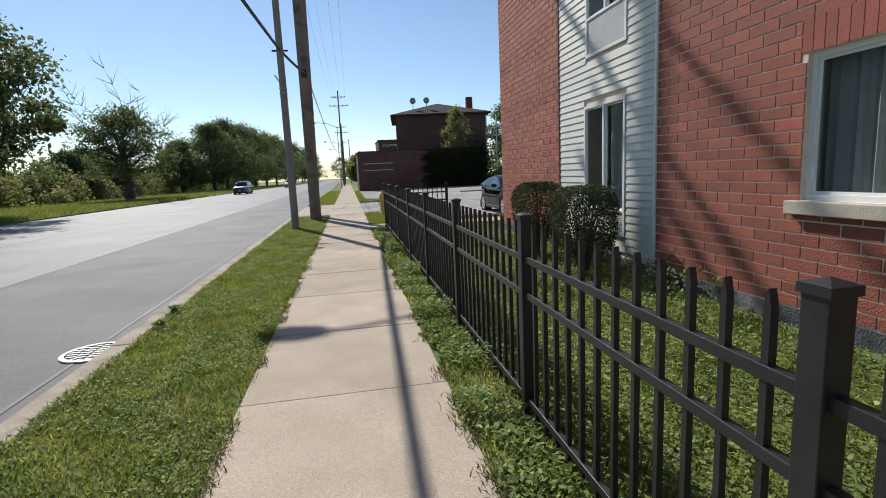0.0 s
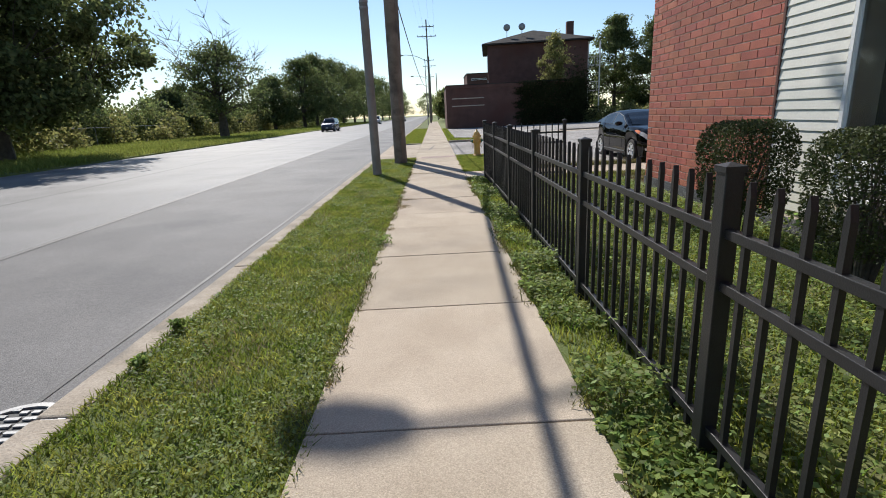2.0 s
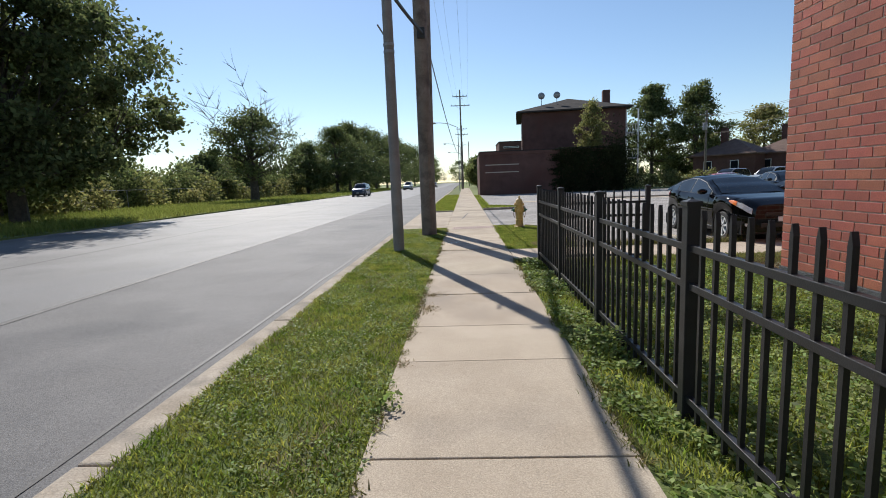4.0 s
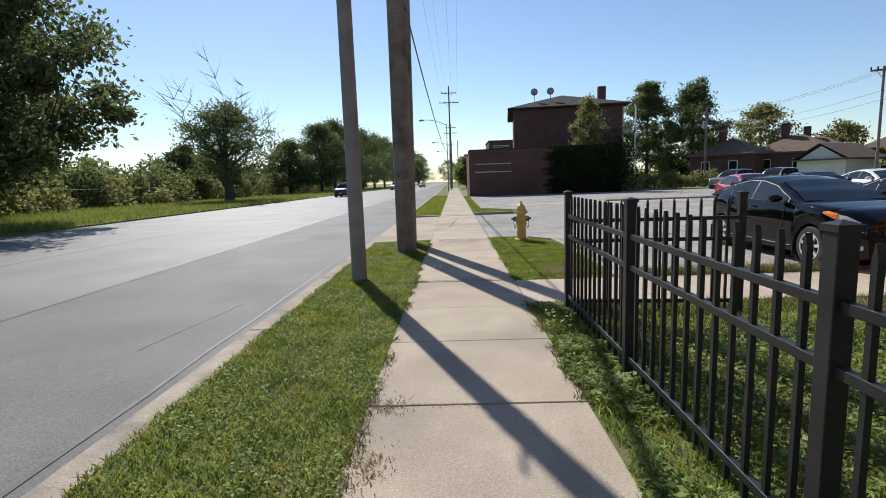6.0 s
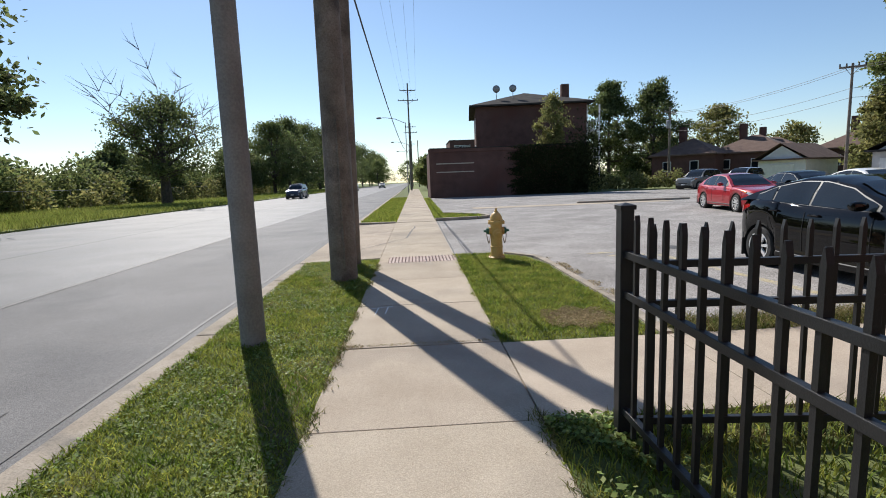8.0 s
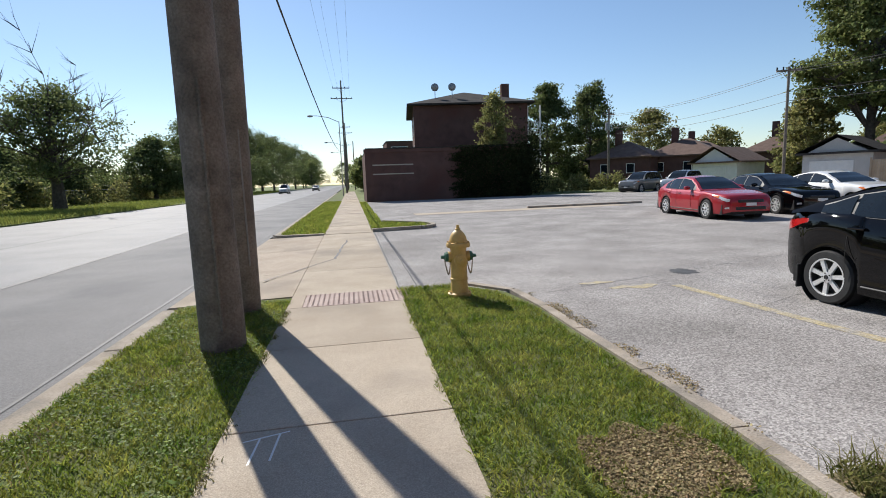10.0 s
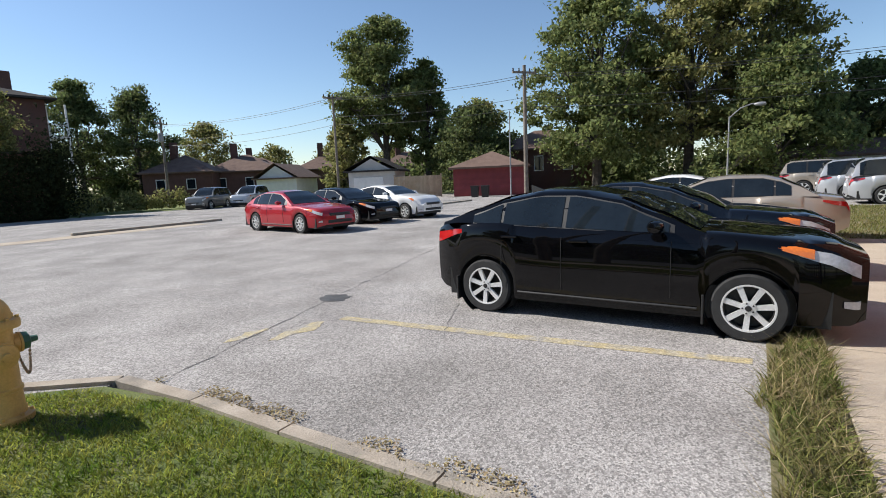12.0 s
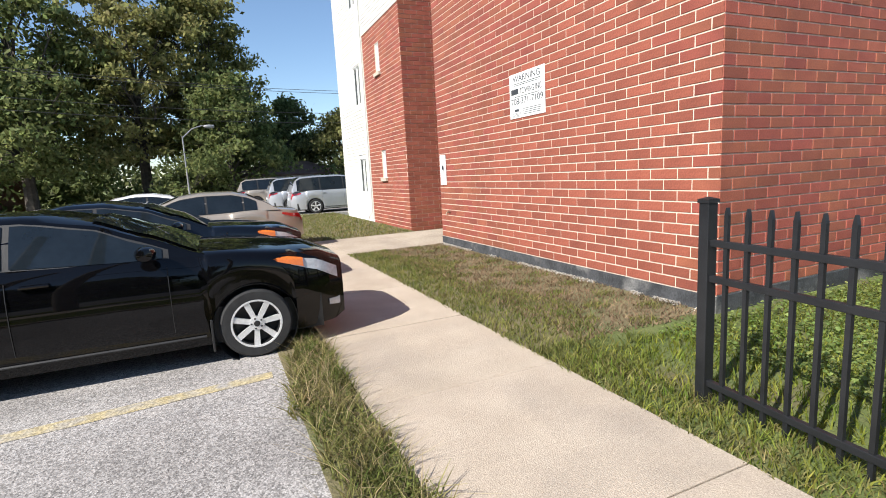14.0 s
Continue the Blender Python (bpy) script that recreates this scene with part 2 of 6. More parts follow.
P_BLACK = mat("paint_black", (0.002, 0.002, 0.0025), (0.003, 0.003, 0.0035), 2, 0.6, 0, 400, vary=0.04, coat=0.7, spec=0.0)
P_NAVY = mat("paint_blue_black", (0.003, 0.0045, 0.008), (0.004, 0.006, 0.01), 2, 0.6, 0, 400, vary=0.04, coat=1.0, spec=0.0)
P_GOLD = paint("paint_beige", (0.36, 0.315, 0.26), 0.5)
P_WHITE = paint("paint_white", (0.70, 0.70, 0.69), 0.0)
P_RED = paint("paint_red", (0.33, 0.008, 0.016), 0.1)
P_SILVER = paint("paint_silver", (0.42, 0.43, 0.44), 0.6)
P_GREY = paint("paint_pewter", (0.19, 0.185, 0.17), 0.5)
P_BLUE = paint("paint_dark_blue", (0.03, 0.04, 0.075), 0.4)


# ---- mesh helpers ----
class Mesh:
    """Collects faces of one piece."""

    def __init__(self):
        self.v, self.f = [], []

    def add(self, verts, faces):
        k = len(self.v)
        self.v += [tuple(p) for p in verts]
        self.f += [tuple(k + i for i in q) for q in faces]
        return self

    def box(self, a, b, c=0.0):
        (x0, y0, z0), (x1, y1, z1) = a, b
        if not c:
            return self.add([(x0, y0, z0), (x1, y0, z0), (x1, y1, z0), (x0, y1, z0), (x0, y0, z1), (x1, y0, z1), (x1, y1, z1), (x0, y1, z1)],
                            [(0, 3, 2, 1), (4, 5, 6, 7), (0, 1, 5, 4), (1, 2, 6, 5), (2, 3, 7, 6), (3, 0, 4, 7)])
        bm = bmesh.new()
        bmesh.ops.create_cube(bm, size=1)
        for v in bm.verts:
            v.co = Vector(((x0 + x1) / 2 + v.co.x * (x1 - x0), (y0 + y1) / 2 + v.co.y * (y1 - y0), (z0 + z1) / 2 + v.co.z * (z1 - z0)))
        bmesh.ops.bevel(bm, geom=bm.edges[:], offset=c, segments=2, affect="EDGES", profile=0.5)
        bm.verts.index_update()
        self.add([v.co[:] for v in bm.verts], [[v.index for v in f.verts] for f in bm.faces])
        bm.free()
        return self

    def tube(self, pts, radii, n=8, cap=True):
        pts = [Vector(p) for p in pts]
        rings = []
        for i, p in enumerate(pts):
            d = (pts[min(i + 1, len(pts) - 1)] - pts[max(i - 1, 0)]).normalized()
            u = d.orthogonal().normalized() if abs(d.z) > 0.95 else d.cross(Vector((0, 0, 1))).normalized()
            w = d.cross(u)
            r = radii[i] if isinstance(radii, (list, tuple)) else radii
            rings.append([p + (u * math.cos(a) + w * math.sin(a)) * r for a in [2 * math.pi * k / n for k in range(n)]])
        faces = [(i * n + k, i * n + (k + 1) % n, (i + 1) * n + (k + 1) % n, (i + 1) * n + k) for i in range(len(pts) - 1) for k in range(n)]
        if cap:
            faces += [tuple(range(n))[::-1], tuple((len(pts) - 1) * n + k for k in range(n))]
        return self.add([v for r in rings for v in r], faces)

    def lathe(self, prof, n=24, at=(0, 0, 0), axis="z", cap=True):
        """prof: rows of (radius, height) turned about an axis."""
        out = []
        for r, h in prof:
            for k in range(n):
                a = 2 * math.pi * k / n
                p = (r * math.cos(a), r * math.sin(a), h)
                p = p if axis == "z" else ((h, p[0], p[1]) if axis == "x" else (p[0], h, p[1]))
                out.append((p[0] + at[0], p[1] + at[1], p[2] + at[2]))
        m = len(prof)
        faces = [(i * n + k, i * n + (k + 1) % n, (i + 1) * n + (k + 1) % n, (i + 1) * n + k) for i in range(m - 1) for k in range(n)]
        if cap:
            faces += [tuple(range(n))[::-1], tuple((m - 1) * n + k for k in range(n))]
        return self.add(out, faces)

    def slab(self, poly, z0, z1):
        """A prism over a plan outline."""
        n = len(poly)
        return self.add([(x, y, z0) for x, y in poly] + [(x, y, z1) for x, y in poly],
                        [tuple(range(n))[::-1], tuple(range(n, 2 * n))] + [(i, (i + 1) % n, n + (i + 1) % n, n + i) for i in range(n)])

    def ob(self, name, material, parent=None, label="", smooth=False, **tags):
        me = bpy.data.meshes.new(name)
        me.from_pydata(self.v, [], self.f)
        bm = bmesh.new()
        bm.from_mesh(me)
        bmesh.ops.recalc_face_normals(bm, faces=bm.faces)
        bm.to_mesh(me)
        bm.free()
        me.materials.append(material)
        if smooth:
            me.shade_smooth()
            me.set_sharp_from_angle(angle=radians(38))
        o = new(name, me)
        o.parent = parent
        return tagged(o, label, **tags)


def soup(name, verts, faces, material, parent=None, label="", **tags):
    """One mesh from arrays: verts (n, 3), faces (m, k)."""
    me = bpy.data.meshes.new(name)
    verts, faces = np.asarray(verts, np.float32), np.asarray(faces, np.int32)
    m, k = faces.shape
    me.vertices.add(len(verts))
    me.vertices.foreach_set("co", verts.ravel())
    me.loops.add(m * k)
    me.loops.foreach_set("vertex_index", faces.ravel())
    me.polygons.add(m)
    me.polygons.foreach_set("loop_start", np.arange(0, m * k, k, dtype=np.int32))
    me.update(calc_edges=True)
    me.validate()
    me.materials.append(material)
    o = new(name, me)
    o.parent = parent
    return tagged(o, label, **tags)


def thing(name, at, label, category, group="", turn=0.0, kind=""):
    e = new(name)
    e.empty_display_size = 0.2
    e.location, e.rotation_euler = at, (0, 0, radians(turn))
    return tagged(e, label, category, group, kind)


rng = np.random.default_rng(7)


def blades(pts, height, width, lean=0.5):
    """Bent grass blades, two quads each, at pts (n, 3)."""
    n = len(pts)
    a = rng.uniform(0, 2 * np.pi, n)
    h = height * rng.uniform(0.45, 1.15, n)
    w = width * rng.uniform(0.7, 1.3, n)
    d = rng.uniform(0, 2 * np.pi, n)
    le = lean * h * rng.uniform(0.2, 1.2, n)
    side = np.stack([np.cos(a) * w, np.sin(a) * w, np.zeros(n)], 1)
    off = np.stack([np.cos(d) * le, np.sin(d) * le, np.zeros(n)], 1)
    up = np.stack([np.zeros(n), np.zeros(n), h], 1)
    v = np.stack([pts - side, pts + side, pts + side * 0.8 + off * 0.3 + up * 0.55, pts - side * 0.8 + off * 0.3 + up * 0.55, pts + side * 0.15 + off + up, pts - side * 0.15 + off + up], 1)
    base = np.arange(n)[:, None] * 6
    f = np.concatenate([base + np.array([0, 1, 2, 3]), base + np.array([3, 2, 4, 5])])
    return v.reshape(-1, 3), f


def leaves(pts, size, flat=0.0):
    """Small folded leaf quads at pts."""
    n = len(pts)
    u = rng.normal(size=(n, 3))
    u /= np.linalg.norm(u, axis=1)[:, None]
    t = rng.normal(size=(n, 3))
    if flat:
        u[:, 2] *= 1 - flat
        t[:, 2] *= 1 - flat
    w = np.cross(u, t)
    w /= np.linalg.norm(w, axis=1)[:, None] + 1e-9
    if flat:
        w = np.cross(np.stack([np.zeros(n), np.zeros(n), np.ones(n)], 1) + 0.5 * rng.normal(size=(n, 3)), u)
        w /= np.linalg.norm(w, axis=1)[:, None] + 1e-9
    s = (size * rng.uniform(0.55, 1.3, n))[:, None]
    v = np.stack([pts - u * s, pts + w * s * 0.55, pts + u * s, pts - w * s * 0.55], 1)
    f = np.arange(n)[:, None] * 4 + np.array([0, 1, 2, 3])
    return v.reshape(-1, 3), f


def scatter(x0, y0, x1, y1, density, z=0.0, keep=None):
    n = int((x1 - x0) * (y1 - y0) * density)
    p = np.stack([rng.uniform(x0, x1, n), rng.uniform(y0, y1, n), np.full(n, z)], 1)
    return p if keep is None else p[keep(p[:, 0], p[:, 1])]


def wobble(y, amp, seed):
    return amp * (np.sin(y * 3.1 + seed) + 0.7 * np.sin(y * 7.3 + seed * 2.1) + 0.5 * np.sin(y * 17.0 + seed * 3.7)) / 2.2


# ---- ground, road, pavement ----
SW0, SW1 = -0.88, 0.66  # pavement edges
KX = -2.32  # back of the road kerb
Mesh().box((-600, -300, -0.5), (600, 900, -0.16)).ob("ground", FIELD, label="grassy open ground reaching the horizon", category="ground", kind="structure")
Mesh().box((-18.0, -60, -0.3), (-6.2, 420, -0.05)).ob("road", ROAD, label="pale worn concrete road with tarred joints", category="road", kind="structure")
Mesh().box((-6.2, -60, -0.3), (KX - 0.25, 420, -0.051)).ob("road_lane", ROAD_NEAR, label="greyer resurfaced kerb lane of the road", category="road", kind="structure")
for i, (x, w) in enumerate(((-6.2, 0.07), (-10.7, 0.04), (-2.72, 0.022))):
    pts = [(x + wobble(y, 0.02, i), y) for y in np.arange(-20, 260, 1.1)]
    m = Mesh()
    m.add([(px - w, y, -0.0455) for px, y in pts] + [(px + w, y, -0.0455) for px, y in pts], [(k, k + 1, len(pts) + k + 1, len(pts) + k) for k in range(len(pts) - 1)])
    m.ob("road_joint", TAR, label="dark tar line along the road joint", category="road joint", kind="structure")
Mesh().box((-60, -60, -0.3), (-18.0, 420, 0.03)).ob("verge_ground", FIELD, label="rough grass verge across the road", category="verge", kind="structure")
Mesh().box((2.26, 16.2, -0.3), (46, 56, -0.02)).ob("parking_lot", LOT, label="pale weathered asphalt parking lot with cracks", category="parking lot", kind="structure")
Mesh().box((SW1, 20.9, -0.3), (2.26, 56, -0.022)).ob("driveway_asphalt", LOT, label="weathered asphalt driveway mouth", category="driveway", kind="structure")
Mesh().box((KX + 0.01, -40, -0.3), (SW0 + 0.02, 21.52, -0.025)).ob("parkway_ground", SOIL, label="mown turf strip between kerb and pavement", category="turf", kind="structure")
Mesh().box((SW1 - 0.02, -40, -0.3), (4.3, 14.19, -0.02)).ob("yard_ground", SOIL, label="weedy turf yard behind the fence", category="turf", kind="structure")
Mesh().slab([(SW1 - 0.02, 15.78), (2.30, 15.78), (2.33, 18.2), (2.29, 19.9), (2.12, 20.9), (1.6, 21.5), (SW1 - 0.02, 21.55)], -0.3, -0.015).ob("verge_turf", SOIL, label="mown turf bed around the hydrant", category="turf", kind="structure")
Mesh().box((4.3, 11.8, -0.3), (10.9, 14.2, -0.014)).ob("yard_turf", DRYSOIL, label="patchy dry turf along the brick wall", category="turf", kind="structure")
Mesh().box((13.6, 11.6, -0.3), (24, 14.8, -0.01)).ob("side_turf", DRYSOIL, label="patchy turf beside the building", category="turf", kind="structure")
Mesh().box((2.4, 15.77, -0.3), (5.9, 16.2, -0.013)).ob("weed_strip", DRYSOIL, label="weedy strip between lot and path", category="turf", kind="structure")
Mesh().box((KX + 0.01, 30.5, -0.3), (SW0 + 0.02, 130, -0.02)).ob("far_parkway", SOIL, label="turf strip beyond the driveway", category="turf", kind="structure")
Mesh().slab([(SW1 - 0.02, 30.8), (2.3, 31.0), (2.75, 31.5), (2.7, 32.3), (2.0, 33.2), (1.1, 34.2), (SW1 - 0.02, 34.4)], -0.3, 0.03).ob("island_turf", SOIL, label="kerbed turf island at the driveway", category="turf", kind="structure")
Mesh().slab([(SW1 - 0.02, 34.4), (1.15, 34.2), (1.3, 56), (SW1 - 0.02, 56)], -0.3, -0.01).ob("far_turf", SOIL, label="narrow turf beside the far pavement", category="turf", kind="structure")

# pavement slabs
pavement = thing("pavement", (0, 0, 0), "tan concrete pavement of jointed slabs", "pavement", kind="structure")
JOINTS = [-8.2, -6.7, -5.2, -3.7, -2.2, -0.7, 0.86, 2.44, 4.07, 5.79, 7.43, 8.95, 10.0, 11.5, 12.9, 14.2, 15.8, 17.42, 19.08, 20.78]
for a, b in zip(JOINTS, JOINTS[1:]):
    tilt = random.uniform(-0.004, 0.004)
    Mesh().box((SW0, a + 0.006, -0.12), (SW1, b - 0.006, tilt), 0.006).ob("slab", CONCRETE, pavement)
y = 30.45
while y < 110:
    Mesh().box((SW0, y + 0.006, -0.12), (SW1, y + 1.494, random.uniform(-0.006, 0.006))).ob("slab", CONCRETE, pavement)
    y += 1.5
apron = thing("driveway_apron", (0, 0, 0), "concrete driveway apron crossing the pavement", "driveway", kind="structure")
for a, b in ((21.54, 23.6), (23.6, 26.9), (26.9, 30.44)):
    Mesh().box((SW0, a + 0.006, -0.12), (SW1, b - 0.006, -0.004), 0.005).ob("slab", CONCRETE, apron)
    Mesh().add([(KX - 0.24, a + 0.006, -0.045), (SW0 - 0.006, a + 0.006, -0.006), (SW0 - 0.006, b - 0.006, -0.006), (KX - 0.24, b - 0.006, -0.045), (KX - 0.24, a + 0.006, -0.2), (SW0 - 0.006, a + 0.006, -0.2), (SW0 - 0.006, b - 0.006, -0.2), (KX - 0.24, b - 0.006, -0.2)],
               [(0, 1, 2, 3), (4, 7, 6, 5), (0, 4, 5, 1), (1, 5, 6, 2), (2, 6, 7, 3), (3, 7, 4, 0)]).ob("slab", CONCRETE, apron)
tact = thing("tactile_paving", (0, 0, 0), "red brick-coloured tactile paving with raised domes", "tactile paving", kind="structure")
Mesh().box((SW0 + 0.2, 20.79, -0.1), (SW1 + 0.02, 21.53, 0.002), 0.004).ob("plate", TACT, tact)
Mesh().box((SW0, 20.79, -0.12), (SW0 + 0.195, 21.53, 0.0), 0.004).ob("border", CONCRETE, tact, "plain concrete border")
dome = Mesh()
for i in range(21):
    for j in range(11):
        dome.lathe([(0.015, 0), (0.012, 0.006), (0.005, 0.008)], 6, (SW0 + 0.26 + i * 0.068, 20.84 + j * 0.064, 0.002))
dome.ob("domes", TACT, tact, kind="stuff")
# side path to the building
path = thing("side_path", (0, 0, 0), "tan concrete path beside the parking lot", "path", kind="structure")
xs = [SW1 + 0.006, 2.3, 3.95, 5.6, 7.4, 9.2, 10.9, 13.6, 15.5, 17.6, 19.7, 22, 24]
for a, b in zip(xs, xs[1:]):
    lo = 14.2 if b <= 13.6 else 14.8
    Mesh().box((a + 0.005, lo, -0.12), (b - 0.005, 15.76, random.uniform(-0.003, 0.003)), 0.006).ob("slab", CONCRETE, path)
for a, b in ((10.91, 12.3), (12.3, 13.59)):
    for c, d in ((9.2, 11.0), (11.0, 12.6), (12.6, 14.19)):
        Mesh().box((a + 0.005, c + 0.005, -0.12), (b - 0.005, d - 0.005, random.uniform(-0.002, 0.003)), 0.006).ob("slab", CONCRETE, path)
# kerbs
kerb = thing("kerb", (0, 0, 0), "worn concrete road kerb with grass creeping over it", "kerb", kind="structure")
y = -20.0
while y < 21.0:
    ln = 3.05 if y < 19 else 2.0
    Mesh().box((KX - 0.25, y + 0.008, -0.3), (KX + 0.005, min(y + ln, 21.35) - 0.008, -0.022), 0.018).ob("kerb_stone", KERB, kerb)
    y += ln
y = 30.5
while y < 100:
    Mesh().box((KX - 0.19, y + 0.008, -0.3), (KX + 0.005, y + 3.04, 0.0), 0.018).ob("kerb_stone", KERB, kerb)
    y += 3.05
lotkerb = thing("lot_kerb", (0, 0, 0), "chipped low concrete kerb edging the lot", "kerb", kind="structure")
pts = [(2.30, 15.8), (2.35, 16.7), (2.34, 17.7), (2.32, 18.9), (2.32, 19.9), (2.25, 20.9), (1.75, 21.55)]
for (ax, ay), (bx, by) in zip(pts, pts[1:]):
    d = Vector((bx - ax, by - ay)).normalized() * 0.008
    nx, ny = d.y / 0.008 * 0.06, -d.x / 0.008 * 0.06
    Mesh().slab([(ax - nx + d.x, ay - ny + d.y), (ax + nx + d.x, ay + ny + d.y), (bx + nx - d.x, by + ny - d.y), (bx - nx - d.x, by - ny - d.y)], -0.2, 0.012).ob("kerb_stone", KERB, lotkerb)
isl = thing("island_kerb", (0, 0, 0), "rounded concrete kerb of the turf island", "kerb", kind="structure")
pts = [(SW1, 30.75), (2.3, 30.95), (2.72, 31.2), (2.85, 31.6), (2.78, 32.3), (2.05, 33.25), (1.2, 34.2)]
for (ax, ay), (bx, by) in zip(pts, pts[1:]):
    d = Vector((bx - ax, by - ay)).normalized()
    nx, ny = d.y * 0.08, -d.x * 0.08
    Mesh().slab([(ax - nx, ay - ny), (ax + nx, ay + ny), (bx + nx, by + ny), (bx - nx, by - ny)], -0.2, 0.09).ob("kerb_stone", KERB, isl)
pk = thing("parkway_end_kerb", (0, 0, 0), "rounded concrete kerb at the end of the turf strip", "kerb", kind="structure")
Mesh().slab([(KX - 0.19, 30.75), (KX, 30.45), (SW0, 30.3), (SW0, 30.48), (KX + 0.1, 30.62), (KX - 0.0, 30.9)], -0.2, 0.04).ob("kerb_stone", KERB, pk)
Mesh().box((3.0, 37.6, -0.1), (14.0, 38.9, -0.012), 0.004).ob("gutter_strip", CONCRETE, label="pale concrete drainage strip across the lot", category="concrete strip", kind="structure")
Mesh().box((9.0, 38.9, -0.2), (15.5, 39.1, 0.09), 0.03).ob("lot_divider_kerb", KERB, label="low concrete kerb dividing the lots", category="kerb", kind="structure")
Mesh().box((22, 33.2, -0.2), (31, 33.45, 0.08), 0.03).ob("alley_kerb", KERB, label="low concrete kerb by the alley", category="kerb", kind="structure")

# markings and patches in the lot
stripe = Mesh()
ys = np.arange(16.3, 20.6, 0.2)
stripe.add([(4.98 - (y - 16.3) * 0.10 - 0.075 + wobble(y, 0.006, 1), y, -0.0165) for y in ys] + [(4.98 - (y - 16.3) * 0.10 + 0.075 + wobble(y, 0.006, 4), y, -0.0165) for y in ys],
           [(k, k + 1, len(ys) + k + 1, len(ys) + k) for k in range(len(ys) - 1)])
stripe.ob("parking_stripe", YELLOW, label="worn yellow parking stripe on asphalt", category="marking", kind="structure")
for cx, cy, sx, sy in ((3.95, 20.6, 0.42, 0.13), (3.6, 21.0, 0.3, 0.1)):
    k = 14
    poly = [(cx + sx * math.cos(2 * math.pi * i / k) * random.uniform(0.75, 1.1), cy + sy * math.sin(2 * math.pi * i / k) * random.uniform(0.3, 1.3)) for i in range(k)]
    Mesh().slab(poly, -0.03, -0.0168).ob("paint_patch", YELLOW, label="faded yellow paint mark on asphalt", category="marking", kind="structure")
poly = [(5.3 + 0.2 * math.cos(2 * math.pi * i / 16) * random.uniform(0.8, 1.3), 21.35 + 0.26 * math.sin(2 * math.pi * i / 16) * random.uniform(0.7, 1.2)) for i in range(16)]
Mesh().slab(poly, -0.03, -0.0166).ob("pothole_patch", TAR, label="dark sunken patch in the asphalt", category="patch", kind="structure")


def crack(name, pts, w, z, label):
    m = Mesh()
    n = len(pts)
    m.add([(x - w * random.uniform(0.4, 1), y - w * 0.5, z) for x, y in pts] + [(x + w * random.uniform(0.4, 1), y + w * 0.5, z) for x, y in pts], [(k, k + 1, n + k + 1, n + k) for k in range(n - 1)])
    m.ob(name, TAR, label=label, category="crack", kind="structure")


def jag(a, b, n, amp):
    return [(a[0] + (b[0] - a[0]) * i / n + random.uniform(-amp, amp), a[1] + (b[1] - a[1]) * i / n + random.uniform(-amp, amp)) for i in range(n + 1)]


crack("asphalt_crack", jag((2.5, 20.6), (12.5, 23.4), 60, 0.03), 0.016, -0.0162, "dark crack across the asphalt lot")
crack("asphalt_crack", jag((4.4, 19.0), (6.5, 19.9), 22, 0.03), 0.012, -0.0163, "fine crack in the asphalt lot")
crack("apron_crack", jag((-1.9, 22.2), (-0.4, 25.0), 24, 0.02) + jag((-0.4, 25.0), (-0.15, 28.6), 20, 0.03), 0.034, 0.0005, "dark sealed crack over the driveway apron")
crack("asphalt_joint", jag((SW1 + 0.03, 21.6), (SW1 + 0.05, 30.6), 40, 0.006), 0.02, -0.0145, "dark joint beside the driveway apron")
crack("asphalt_joint", jag((SW1 + 0.3, 21.7), (SW1 + 0.32, 30.6), 40, 0.006), 0.012, -0.0147, "dark joint beside the driveway apron")
crack("road_crack", jag((-3.5, 13.0), (-3.22, 14.9), 18, 0.02), 0.012, -0.0452, "thin crack in the road")

# storm drain in the gutter
drain = thing("storm_drain", (-2.66, 4.3, -0.048), "round pale iron storm drain grate in gutter", "drain grate")
Mesh().lathe([(0.30, 0), (0.30, 0.014), (0.255, 0.016), (0.255, 0)], 32).ob("rim", STEEL, drain)
Mesh().lathe([(0.25, 0.001), (0.25, 0.003), (0.02, 0.003)], 28).ob("hollow", BLACK, drain, "black opening under the bars")
for i in range(-3, 4):
    for s in (-1, 1):
        hl = math.sqrt(max(0.0, 0.25 ** 2 - (i * 0.07) ** 2))
        for j in range(2):
            a, b = (j * hl / 2 + 0.012) * s, ((j + 1) * hl / 2 - 0.006) * s
            if abs(b - a) > 0.03:
                off = (0.018 if j else -0.012)
                Mesh().box((min(a, b), i * 0.07 - 0.014 + off, 0.004), (max(a, b), i * 0.07 + 0.014 + off, 0.015)).ob("bar", STEEL, drain)

# ---- building ----
BX, BY, BH = 4.16, 12.0, 9.6  # street face, side face, height
BL, BHH, JT = 0.37, 0.12, 0.014


def brick_mesh(l, h, d):
    me = bpy.data.meshes.new("brick")
    e = 0.004
    me.from_pydata([(0, 0, 0), (l, 0, 0), (l, 0, h), (0, 0, h), (e, -d, e), (l - e, -d, e), (l - e, -d, h - e), (e, -d, h - e)], [], [(4, 5, 6, 7), (0, 1, 5, 4), (1, 2, 6, 5), (2, 3, 7, 6), (3, 0, 4, 7)])
    me.materials.append(BRICK_W)
    return me


